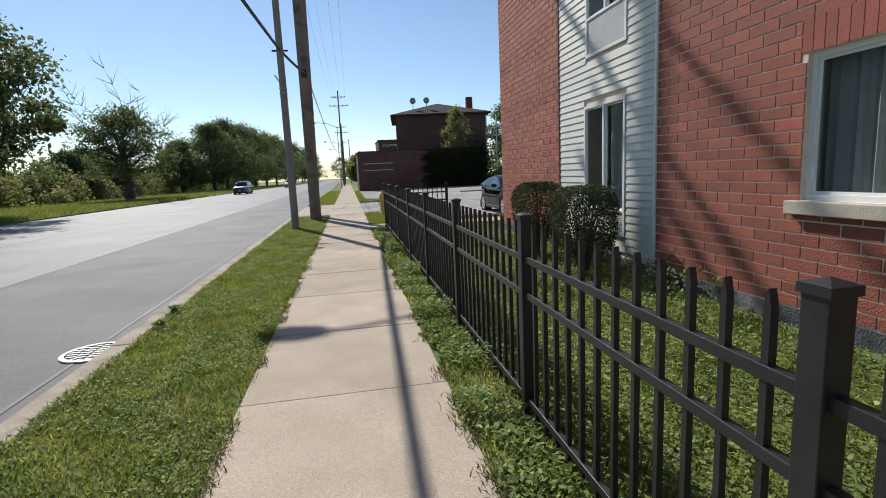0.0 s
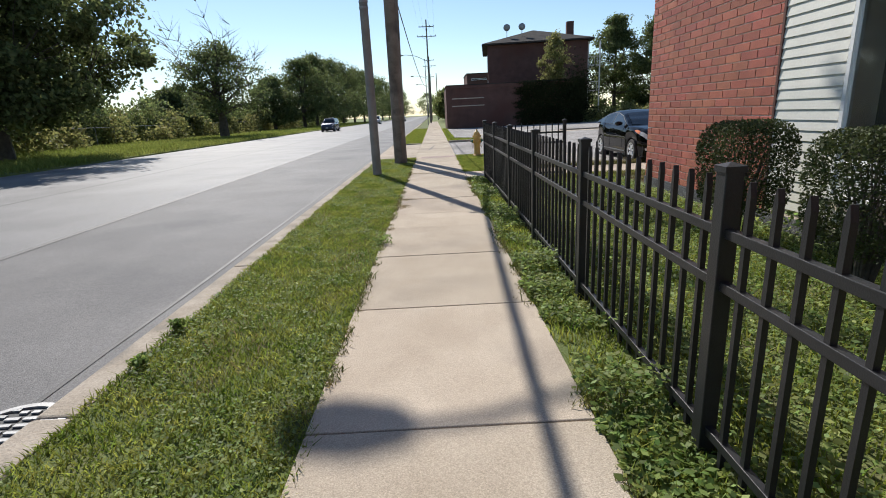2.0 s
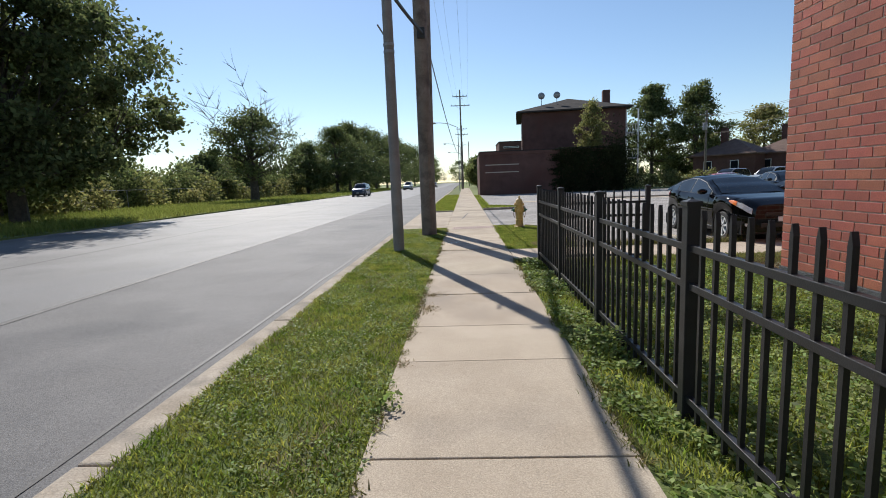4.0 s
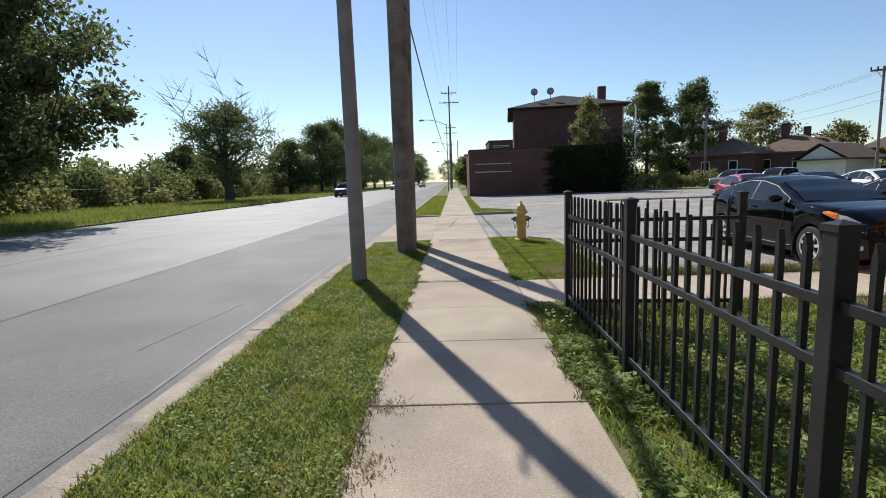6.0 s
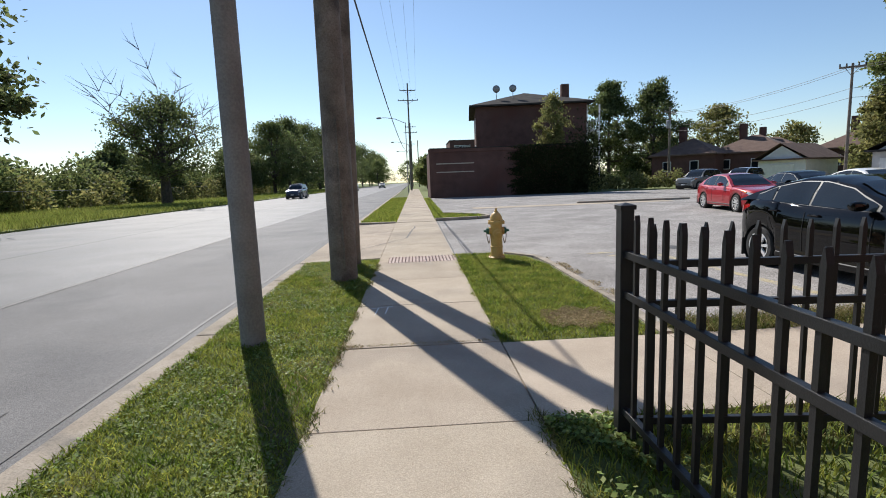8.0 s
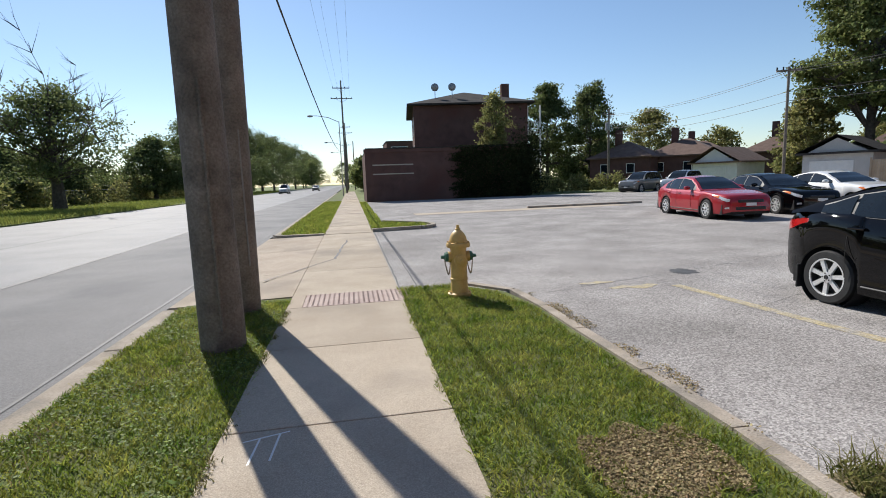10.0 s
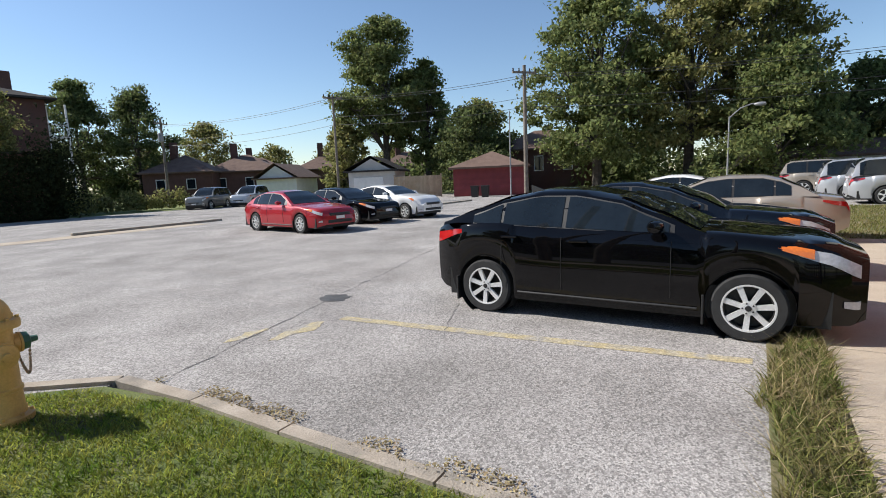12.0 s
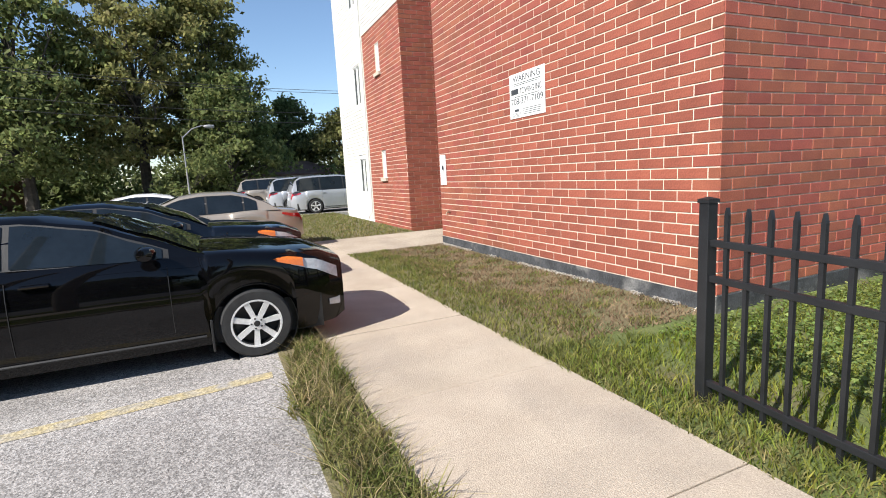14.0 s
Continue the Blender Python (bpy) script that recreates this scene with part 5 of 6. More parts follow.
for k in range(8):
    a = 2 * math.pi * (k + 0.5) / 8
    Mesh().lathe([(0.013, 0.675), (0.013, 0.692), (0.002, 0.693)], 6, (0.137 * math.cos(a), 0.137 * math.sin(a), 0)).ob("bolt", HYD, hy)
    Mesh().lathe([(0.013, 0.045), (0.013, 0.062), (0.002, 0.063)], 6, (0.137 * math.cos(a), 0.137 * math.sin(a), 0)).ob("bolt", HYD, hy)
Mesh().lathe([(0.118, 0.672), (0.116, 0.70), (0.104, 0.75), (0.083, 0.79), (0.055, 0.82), (0.035, 0.83), (0.034, 0.845)], 26).ob("bonnet", HYD, hy, smooth=True)
Mesh().lathe([(0.036, 0.842), (0.036, 0.85), (0.024, 0.853), (0.022, 0.895), (0.002, 0.897)], 5).ob("operating_nut", HYD, hy)
for s in (-1, 1):
    nz = Mesh().lathe([(0.062, s * 0.09), (0.062, s * 0.125), (0.068, s * 0.127), (0.068, s * 0.14)], 18, (0, 0, 0.50), axis="x").ob("outlet", HYD, hy, smooth=True)
    Mesh().lathe([(0.06, s * 0.135), (0.062, s * 0.15), (0.058, s * 0.18), (0.035, s * 0.19), (0.024, s * 0.195), (0.02, s * 0.235), (0.002, s * 0.237)], 8, (0, 0, 0.50), axis="x").ob("outlet_cap", HYDG, hy, "green painted cap")
    n = 22
    for k in range(n):
        t = k / (n - 1)
        x = s * (0.185 - 0.075 * t)
        z = 0.45 - 0.16 * math.sin(math.pi * t)
        Mesh().lathe([(0.004, -0.011), (0.009, -0.006), (0.009, 0.006), (0.004, 0.011)], 6, (x, -0.04 * math.sin(math.pi * t), z)).ob("chain_link", RUST, hy)
Mesh().lathe([(0.078, -0.08), (0.078, -0.135), (0.085, -0.137), (0.085, -0.15)], 20, (0, 0, 0.46), axis="y").ob("outlet", HYD, hy, smooth=True)
Mesh().lathe([(0.08, -0.145), (0.078, -0.175), (0.03, -0.185), (0.028, -0.22), (0.002, -0.222)], 8, (0, 0, 0.46), axis="y").ob("outlet_cap", HYD, hy)

for (ax, ay), (bx, by) in (((-0.72, 17.28), (-0.44, 17.36)), ((-0.64, 17.0), (-0.62, 17.3)), ((-0.52, 17.02), (-0.5, 17.34))):
    d = Vector((bx - ax, by - ay)).normalized() * 0.007
    Mesh().add([(ax - d.y, ay + d.x, 0.006), (ax + d.y, ay - d.x, 0.006), (bx + d.y, by - d.x, 0.006), (bx - d.y, by + d.x, 0.006)], [(0, 1, 2, 3)]).ob("paint_mark", SIGN, label="small white sprayed mark on the pavement", category="marking", kind="structure")

# ---- signs on the wall ----
sgn = thing("warning_sign", (7.48, BY + 0.004, 2.37), "white towing warning sign with black lettering", "sign", turn=180)
SW_, SH_ = 0.96, 0.69
Mesh().box((-SW_ / 2, -0.006, 0), (SW_ / 2, 0.0, SH_), 0.002).ob("panel", SIGN, sgn)


def lettering(text, size, x, z, parent, width=None):
    cu = bpy.data.curves.new("lettering", "FONT")
    cu.body, cu.size, cu.extrude, cu.align_x = text, size, 0.001, "CENTER"
    o = bpy.data.objects.new("lettering", cu)
    scene.collection.objects.link(o)
    bpy.context.view_layer.update()
    me = bpy.data.meshes.new_from_object(o)
    bpy.data.objects.remove(o)
    me.materials.append(INK)
    t = new("lettering", me)
    w = max(v.co.x for v in me.vertices) - min(v.co.x for v in me.vertices)
    sx = width / w if width else 1.0
    t.parent = parent
    t.matrix_basis = Matrix.Translation((x, -0.0085, z)) @ pose(0, 0, 0, 90, 0, 0) @ Matrix.Diagonal((sx, 1, 1, 1))
    return t


lettering("WARNING", 0.14, 0, 0.56, sgn, 0.74)
lettering("TOWING INC.", 0.13, 0.12, 0.365, sgn, 0.6)
Mesh().box((-0.43, -0.0085, 0.368), (-0.22, -0.0065, 0.455), 0.001).ob("trade_mark", INK, sgn, "plain dark block")
lettering("708-371-7109", 0.14, 0, 0.21, sgn, 0.86)
for z, w in ((0.525, 0.78), (0.5, 0.66), (0.325, 0.66)):
    Mesh().box((-w / 2, -0.0085, z), (w / 2, -0.0065, z + 0.009)).ob("small_print", INK, sgn, "lines of small print")
for i in range(4):
    Mesh().box((-0.1, -0.0085, 0.125 - i * 0.028), (0.38, -0.0065, 0.133 - i * 0.028)).ob("small_print", INK, sgn)
Mesh().box((-0.34, -0.0085, 0.1), (-0.22, -0.0065, 0.14), 0.001).ob("symbol", INK, sgn, "small black vehicle shape")
for i in range(4):
    Mesh().box((-0.39, -0.0085, 0.02 + i * 0.018), (-0.16, -0.0065, 0.026 + i * 0.018)).ob("small_print", INK, sgn)
sg2 = thing("wall_plate", (10.74, BY + 0.004, 1.3), "white rectangular plate with dark emblem on brick", "sign", turn=180)
Mesh().box((-0.14, -0.012, 0), (0.15, 0.0, 0.64), 0.004).ob("panel", SIGN, sg2)
Mesh().lathe([(0.05, -0.0145), (0.05, -0.0125), (0.03, -0.0125), (0.03, -0.0145)], 16, (0.0, 0, 0.37), axis="y").ob("emblem", INK, sg2)
Mesh().box((0.03, -0.0145, 0.26), (0.05, -0.0125, 0.4), 0.001).ob("emblem", INK, sg2)
tp = thing("wall_tap", (10.5, BY + 0.004, 0.72), "small rusty brass tap on the brick wall", "tap", turn=180)
Mesh().tube([(0, 0, 0), (0, -0.08, 0), (0, -0.1, -0.05)], 0.014, 8).ob("spout", RUST, tp)
Mesh().lathe([(0.025, 0.02), (0.028, 0.025), (0.002, 0.03)], 8, (0, -0.05, 0)).ob("handle", RUST, tp)


# ---- vegetation ----
def tree(name, at, height, spread, trunk_r, leaf_mat, label, n_leaves=9000, leaf=0.2, crown_from=0.3, seed=1, shape=1.0, lean=(0, 0), bare=0, bark=None, clumps=70):
    r = np.random.default_rng(seed)
    t = thing(name, at, label, "tree")
    wood = Mesh()
    bark = bark or BARK
    top = Vector((lean[0], lean[1], height * 0.8))
    tr = [Vector((lean[0] * f + r.normal() * 0.02 * height * 0.3 * f, lean[1] * f + r.normal() * 0.02 * height * 0.3 * f, height * 0.8 * f)) for f in np.linspace(0, 1, 8)]
    tr[0].z = -0.3
    wood.tube(tr, [trunk_r * (1.15 - 0.95 * f) for f in np.linspace(0, 1, 8)], 9)
    centres, nodes = [], []
    ph = r.uniform(0, 50)
    total = int(clumps * 2.6)
    for k in range(total):
        f = crown_from + (1 - crown_from) * (k + r.random()) / total
        u = (f - crown_from) / (1 - crown_from)
        prof = (math.sin(math.pi * min(1, (0.14 + 0.86 * u) ** shape)) ** 0.7 if u < 0.97 else 0.2)
        a = k * 2.4 + r.normal() * 0.6
        lobe = 0.95 + 0.6 * noise.noise(Vector((math.cos(a) * 1.1 + ph, math.sin(a) * 1.1, f * 4.2)))
        rad = spread * prof * lobe * (0.25 + 0.8 * r.random() ** 0.6)
        c = Vector((lean[0] * f + rad * math.cos(a), lean[1] * f + rad * math.sin(a), height * f * (0.94 + 0.1 * r.random())))
        if k % 9 == 0:
            s = tr[min(7, max(2, int(f * 0.66 * 8)))]
            mid = s.lerp(c, 0.5) + Vector((r.normal(), r.normal(), 1.0 + abs(r.normal()))) * 0.02 * height
            wood.tube([s, mid, c], [trunk_r * 0.4 * (1.1 - f * 0.6), trunk_r * 0.2, trunk_r * 0.05], 5, False)
            nodes += [mid, s.lerp(mid, 0.5), mid.lerp(c, 0.5)]
        elif noise.noise(c * (1.9 / spread) + Vector((ph, 0, 0))) < (-0.14 if total > 200 else -0.3):
            continue
        elif nodes:
            s = min(nodes, key=lambda q: (q - c).length + max(0, q.z - c.z) * 2)
            wood.tube([s, s.lerp(c, 0.5) + Vector((r.normal(), r.normal(), r.normal())) * 0.03 * spread, c], [trunk_r * 0.12, trunk_r * 0.07, trunk_r * 0.025], 4, False)
        centres.append((c, rad))
    for k in range(bare):
        a = 2 * math.pi * k / bare + r.normal() * 0.3
        s = tr[4 + k % 3]
        ln = spread * r.uniform(1.1, 1.6)
        pts = [s]
        d = Vector((math.cos(a), math.sin(a), 0.42 + 0.5 * r.random())).normalized()
        for j in range(5):
            d = (d + Vector((r.normal(), r.normal(), r.normal() + 0.3)) * 0.2).normalized()
            pts.append(pts[-1] + d * ln / 4.2)
        wood.tube(pts, [trunk_r * 0.26, trunk_r * 0.18, trunk_r * 0.12, trunk_r * 0.07, trunk_r * 0.04, trunk_r * 0.015], 5, False)
        for j in range(2, 6):
            for q in range(3):
                dd = (d + Vector((r.normal(), r.normal(), r.normal() * 0.6 + 0.3)) * 0.8).normalized()
                e = pts[j] + dd * ln * 0.22
                wood.tube([pts[j], pts[j].lerp(e, 0.5) + Vector((0, 0, 0.05)), e], [trunk_r * 0.07, trunk_r * 0.045, trunk_r * 0.012], 4, False)
                e2 = e + (dd + Vector((r.normal(), r.normal(), 0.4)) * 0.6).normalized() * ln * 0.13
                wood.tube([pts[j].lerp(e, 0.55), e2], [trunk_r * 0.03, trunk_r * 0.01], 4, False)
    wood.ob("trunk", bark, t, smooth=True)
    P = []
    for c, rad in centres:
        s = spread * (0.07 + 0.09 * r.random()) * max(1.0, (260 / total) ** 0.5)
        per = max(8, int(n_leaves * 1.5 / len(centres) * r.uniform(0.4, 1.6)))
        q = r.normal(size=(per, 3)) * np.array([1.15, 1.15, 0.62]) * s * 0.72
        P.append(np.array(c) + q)
    P = np.concatenate(P)
    P = P[P[:, 2] > 0.3]
    v, f = leaves(P, leaf * 0.74)
    soup("crown", v, f, leaf_mat, t)
    return t


# across the road
tree("tree", (-24.5, 31.0, 0), 15.5, 6.4, 0.42, LEAF, "large dark leafy tree across the road", 62000, 0.22, 0.16, 3, 0.9, clumps=150)
tree("tree", (-30.0, 24.0, 0), 15.0, 6.0, 0.40, LEAF, "large dark tree on the verge", 40000, 0.24, 0.15, 4, 0.9, clumps=120)
tree("tree", (-34.5, 40.0, 0), 13, 5.5, 0.35, LEAF, "dark leafy tree behind the verge", 14000, 0.26, 0.12, 5, 0.9, clumps=90)
tree("half_dead_tree", (-25.0, 63.2, 0), 10.4, 4.8, 0.5, LEAF, "half-dead tree with bare grey upper branches", 9500, 0.19, 0.3, 16, 0.8, bare=10, clumps=50)
for i, (x, y, h, w) in enumerate(((-30.5, 101, 9.5, 4.4), (-27.5, 112, 13.5, 5.8), (-27.5, 124, 15.5, 6.6), (-27, 138, 16, 7), (-26.5, 154, 16.5, 7), (-26, 172, 17, 7), (-25.5, 192, 17, 7.5), (-25, 215, 17, 8), (-24, 245, 18, 8), (-23, 285, 18, 8.5), (-22, 330, 18, 9), (-38, 86, 7, 4.5), (-37, 76, 6.5, 4.2))):
    tree("tree", (x, y, 0), h, w, 0.34, LEAF, "rounded dark green roadside tree", 11000, 0.27, 0.14, 20 + i, 0.85, clumps=66)
for i, (x, y, h) in enumerate(((-16, 235, 11), (-22, 260, 11), (-3, 300, 13), (3.5, 210, 9), (4.5, 170, 8.5), (2.8, 118, 6.5), (2.9, 104, 6.0), (3.4, 134, 7))):
    tree("tree", (x, y, 0), h, h * 0.42, 0.3, LEAF2, "distant green street tree", 3500, 0.36, 0.15, 40 + i, 0.9, clumps=40)


def shrub_belt(name, pts, size, leaf, n, material, label, seed):
    r = np.random.default_rng(seed)
    P = []
    for (x, y, h) in pts:
        k = int(n)
        q = r.normal(size=(k, 3))
        q /= np.linalg.norm(q, axis=1)[:, None]
        q *= (0.5 + 0.55 * r.random(k))[:, None]
        q[:, 2] = np.abs(q[:, 2]) * h
        q[:, :2] *= size * (0.8 + 0.4 * r.random())
        P.append(q + np.array([x, y, 0]))
    P = np.concatenate(P)
    v, f = leaves(P, leaf)
    return soup(name, v, f, material, None, label, category="shrubs", kind="stuff")


rs = np.random.default_rng(12)
shrub_belt("shrub_belt", [(-37 + rs.normal() * 1.5, y, 3.2 + 2.6 * rs.random()) for y in np.arange(14, 190, 2.0)], 2.2, 0.22, 800, LEAF2, "dense green scrub behind the verge", 2)
shrub_belt("scrub_trees", [(-42 + rs.normal() * 2, y, 3.8 + 2.6 * rs.random()) for y in np.arange(10, 230, 3.0)], 3.0, 0.3, 800, LEAF, "dark scrub woodland behind the verge", 3)
shrub_belt("shrub_belt", [(-33 + rs.normal() * 1.0, y, 1.8 + 2.2 * rs.random()) for y in np.arange(44, 120, 4.3)], 1.7, 0.2, 600, LEAF3, "yellowing bushes along the verge", 4)
# verge grass
p = np.concatenate([scatter(-24, 10, -17.9, 70, 70, 0.02), scatter(-36, 10, -24, 70, 26, 0.02), scatter(-30, 70, -17.9, 160, 16, 0.02)])
v, f = blades(p, 0.34, 0.02, 0.6)
soup("verge_grass", v, f, TALLGRASS, None, "tall unmown verge grass", category="grass", kind="stuff")
# far chain-link fence rail
m = Mesh()
for y in np.arange(20, 180, 3.0):
    m.tube([(-33.5, y, -0.2), (-33.5, y, 1.9)], 0.03, 5)
m.tube([(-33.5, 20, 1.9), (-33.5, 180, 1.9)], 0.025, 5)
m.ob("chain_fence", STEEL, label="grey chain-link fence in front of scrub", category="fence", kind="stuff")

# mown grass near the path


def edge_keep(x, y):
    return (x > KX - 0.03 + wobble(y, 0.03, 1.0)) & (x < SW0 + 0.03 + wobble(y, 0.045, 2.0))


p = scatter(KX - 0.05, -1.2, SW0 + 0.1, 21.35, 3300, -0.026, edge_keep)
v, f = blades(p, 0.045, 0.0042, 1.5)
soup("parkway_grass", v, f, GRASS, None, "short mown grass between kerb and pavement", category="grass", kind="stuff")
p = scatter(KX, -1.0, SW0 + 0.05, 21.3, 1100, -0.02, edge_keep)
p = p[np.sin(p[:, 1] * 2.1 + 2 * np.sin(p[:, 0] * 2.3)) + np.sin(p[:, 0] * 5 + p[:, 1] * 3.7) > -0.3]
v, f = leaves(p + np.array([0, 0, 0.036]), 0.015, 0.6)
soup("clover", v, f, WEED, None, "clover leaves among the mown grass", category="weeds", kind="stuff")
q = scatter(KX, 4, SW0 - 0.1, 20, 260, -0.02, lambda x, y: np.sin(y * 1.3 + 1) * np.sin(x * 4 + y * 0.4) > 0.55)
v, f = blades(q, 0.06, 0.004, 1.0)
soup("dry_tufts", v, f, STRAW, None, "straw-coloured dead grass patches", category="grass", kind="stuff")


def strip_keep(x, y):
    return x > SW1 + 0.0 + wobble(y, 0.07, 5.0)


p = scatter(SW1 - 0.12, -1.2, 1.5, 14.2, 1500, -0.021, strip_keep)
v, f = blades(p, 0.08, 0.0045, 0.9)
soup("fence_grass", v, f, GRASS, None, "grass growing under the fence", category="grass", kind="stuff")
p = scatter(SW1 - 0.14, -1.2, 1.22, 14.2, 3200, 0.0, lambda x, y: strip_keep(x, y) & (np.sin(y * 2.2) + np.sin(y * 5.1 + x * 6) > -0.6))
p[:, 2] = rng.uniform(0.0, 1.0, len(p)) * (0.05 + 0.13 * np.clip(np.sin(p[:, 1] * 2.9 + 1) + np.sin(p[:, 1] * 7.7), 0, 1.2))
v, f = leaves(p, 0.026, 0.55)
soup("fence_weeds", v, f, WEED, None, "broad-leaved weeds spilling onto the pavement", category="weeds", kind="stuff")
p = scatter(1.15, -1.2, 4.0, 13.0, 1100, 0.0)
p[:, 2] = rng.uniform(0.0, 0.09, len(p))
v, f = leaves(p, 0.024, 0.7)
soup("yard_weeds", v, f, WEED, None, "low leafy weeds in the fenced yard", category="weeds", kind="stuff")
p = scatter(1.4, -1.2, 4.0, 14.2, 900, -0.02)
v, f = blades(p, 0.08, 0.005, 0.9)
soup("yard_grass", v, f, GRASS, None, "grass in the fenced yard", category="grass", kind="stuff")


def bed_keep(x, y):
    edge = np.interp(y, [15.84, 16.7, 17.7, 18.9, 19.9, 20.9, 21.5], [2.2, 2.25, 2.25, 2.2, 2.2, 2.02, 1.5])
    return (((x - 1.65) / 0.36) ** 2 + ((y - 16.48) / 0.36) ** 2 > 0.75 + 0.5 * np.sin(x * 23) * np.sin(y * 19)) & (x < edge + wobble(y, 0.03, 3)) & (x > SW1 - 0.02 + wobble(y, 0.04, 6))


p = scatter(SW1 - 0.1, 15.8, 2.5, 21.62, 3600, -0.016, bed_keep)
v, f = blades(p, 0.045, 0.0042, 1.5)
soup("hydrant_bed_grass", v, f, GRASS, None, "mown grass bed around the hydrant", category="grass", kind="stuff")
p = scatter(1.15, 15.95, 2.1, 17.2, 24000, -0.014, lambda x, y: ((x - 1.65) / 0.42) ** 2 + ((y - 16.5) / 0.4) ** 2 < 1.0 + 0.3 * np.sin(x * 20))
v, f = leaves(p + rng.uniform(0, 1, (len(p), 1)) * np.array([0, 0, 0.03]), 0.012, 0.5)
soup("dry_patch", v, f, STRAW, None, "round patch of dead straw-coloured grass", category="grass", kind="stuff")
p = np.concatenate([scatter(2.35, 16.0, 2.55, 20.6, 4200, -0.02, lambda x, y: np.sin(y * 3.3) + np.sin(y * 8) + 4 * (2.46 - x) > 0.0)])
v, f = leaves(p + rng.uniform(0, 1, (len(p), 1)) * np.array([0, 0, 0.04]), 0.013, 0.4)
soup("kerb_weeds", v, f, STRAW, None, "dry weeds along the lot kerb", category="weeds", kind="stuff")
# weedy strip in front of the black car
def strip_edge(x, y):
    return (y > 15.78 + wobble(x, 0.06, 2.0)) & (y < 16.2 + wobble(x, 0.1, 7.0) - 0.08 * np.clip(x - 4.6, 0, 1.5))


p = scatter(2.42, 15.66, 5.75, 16.36, 2300, -0.015, strip_edge)
v, f = blades(p, 0.12, 0.0042, 1.5)
soup("strip_weeds", v, f, MIXED, None, "tangled long grass between lot and path", category="weeds", kind="stuff")
p = scatter(2.45, 15.62, 5.75, 16.36, 1500, -0.01, lambda x, y: strip_edge(x, y) & (np.sin(x * 7 + 1) + np.sin(x * 3.1 + y * 9) > -0.2))
p[:, 2] += rng.uniform(0, 0.07, len(p))
v, f = leaves(p, 0.016, 0.4)
soup("strip_leaves", v, f, WALLGRASS, None, "small weed leaves tangled in the strip", category="weeds", kind="stuff")
p = scatter(2.5, 15.7, 5.7, 16.32, 420, -0.015, strip_edge)
v, f = blades(p, 0.2, 0.0022, 1.9)
soup("strip_straw", v, f, STRAW, None, "dry seed stalks between lot and path", category="weeds", kind="stuff")
# turf along the sunlit wall
p = scatter(1.0, 13.7, 4.3, 14.22, 1800, -0.02)
v, f = blades(p, 0.06, 0.0045, 1.1)
soup("corner_grass", v, f, MIXED, None, "grass around the fence return", category="grass", kind="stuff")
p = scatter(3.5, 12.1, 10.85, 14.24, 1500, -0.012, lambda x, y: (y > 13.2 + 0.25 * np.sin(x * 2.0)) | (np.sin(x * 9) * np.sin(y * 7) > 0.45))
v, f = blades(p, 0.055, 0.0045, 1.2)
soup("wall_grass", v, f, WALLGRASS, None, "patchy green grass along the path", category="grass", kind="stuff")
p = scatter(4.2, 12.05, 10.9, 13.7, 1100, -0.012)
v, f = blades(p, 0.04, 0.006, 1.5)
soup("wall_litter", v, f, LITTER, None, "brown mown clippings along the wall", category="grass", kind="stuff")
p = np.stack([rng.uniform(4.2, 10.9, 5200), 12.015 + np.abs(rng.normal(0, 0.04, 5200)), rng.uniform(-0.012, 0.02, 5200)], 1)
p = p[np.sin(p[:, 0] * 1.9 + 0.6) + 0.6 * np.sin(p[:, 0] * 5.3) + 0.4 * np.sin(p[:, 0] * 11.0) > -0.35]
v, f = leaves(p, 0.014, 0.5)
soup("render_flakes", v, f, FLAKE, None, "pale flakes of render at the wall's foot", category="rubble", kind="stuff")
p = scatter(13.6, 11.7, 24, 14.8, 300, -0.01)
v, f = blades(p, 0.07, 0.008, 0.9)
soup("side_grass", v, f, MIXED, None, "dry grass beside the wing", category="grass", kind="stuff")
p = np.concatenate([scatter(KX, 30.6, SW0 + 0.02, 60, 420, -0.02), scatter(SW1, 30.9, 2.6, 34.2, 420, 0.03, lambda x, y: x < 2.65 - np.maximum(0, y - 32.2) * 0.85), scatter(SW1, 34.4, 1.2, 56, 260, -0.01)])
v, f = blades(p, 0.09, 0.011, 0.9)
soup("far_grass", v, f, GRASS, None, "grass beyond the driveway", category="grass", kind="stuff")
blob = lambda n, x, y, sx, sy: np.stack([rng.normal(x, sx, n), rng.normal(y, sy, n), np.zeros(n)], 1)
joint_pts = np.concatenate([blob(220, -0.76, 11.5, 0.1, 0.07), blob(260, -0.76, 10.75, 0.07, 0.1), blob(120, -0.84, 8.9, 0.05, 0.06), blob(110, -0.85, 12.3, 0.05, 0.2), blob(150, -0.8, 15.85, 0.1, 0.05), np.stack([rng.uniform(SW0 + 0.05, SW1, 260), np.full(260, 15.85) + rng.normal(0, 0.015, 260), np.zeros(260)], 1), np.stack([rng.uniform(SW0, SW1 - 0.6, 60), np.full(60, 11.48) + rng.normal(0, 0.02, 60), np.zeros(60)], 1)])
v, f = blades(joint_pts, 0.018, 0.004, 1.6)
soup("joint_weeds", v, f, STRAW, None, "dry grass in the pavement joints", category="weeds", kind="stuff")


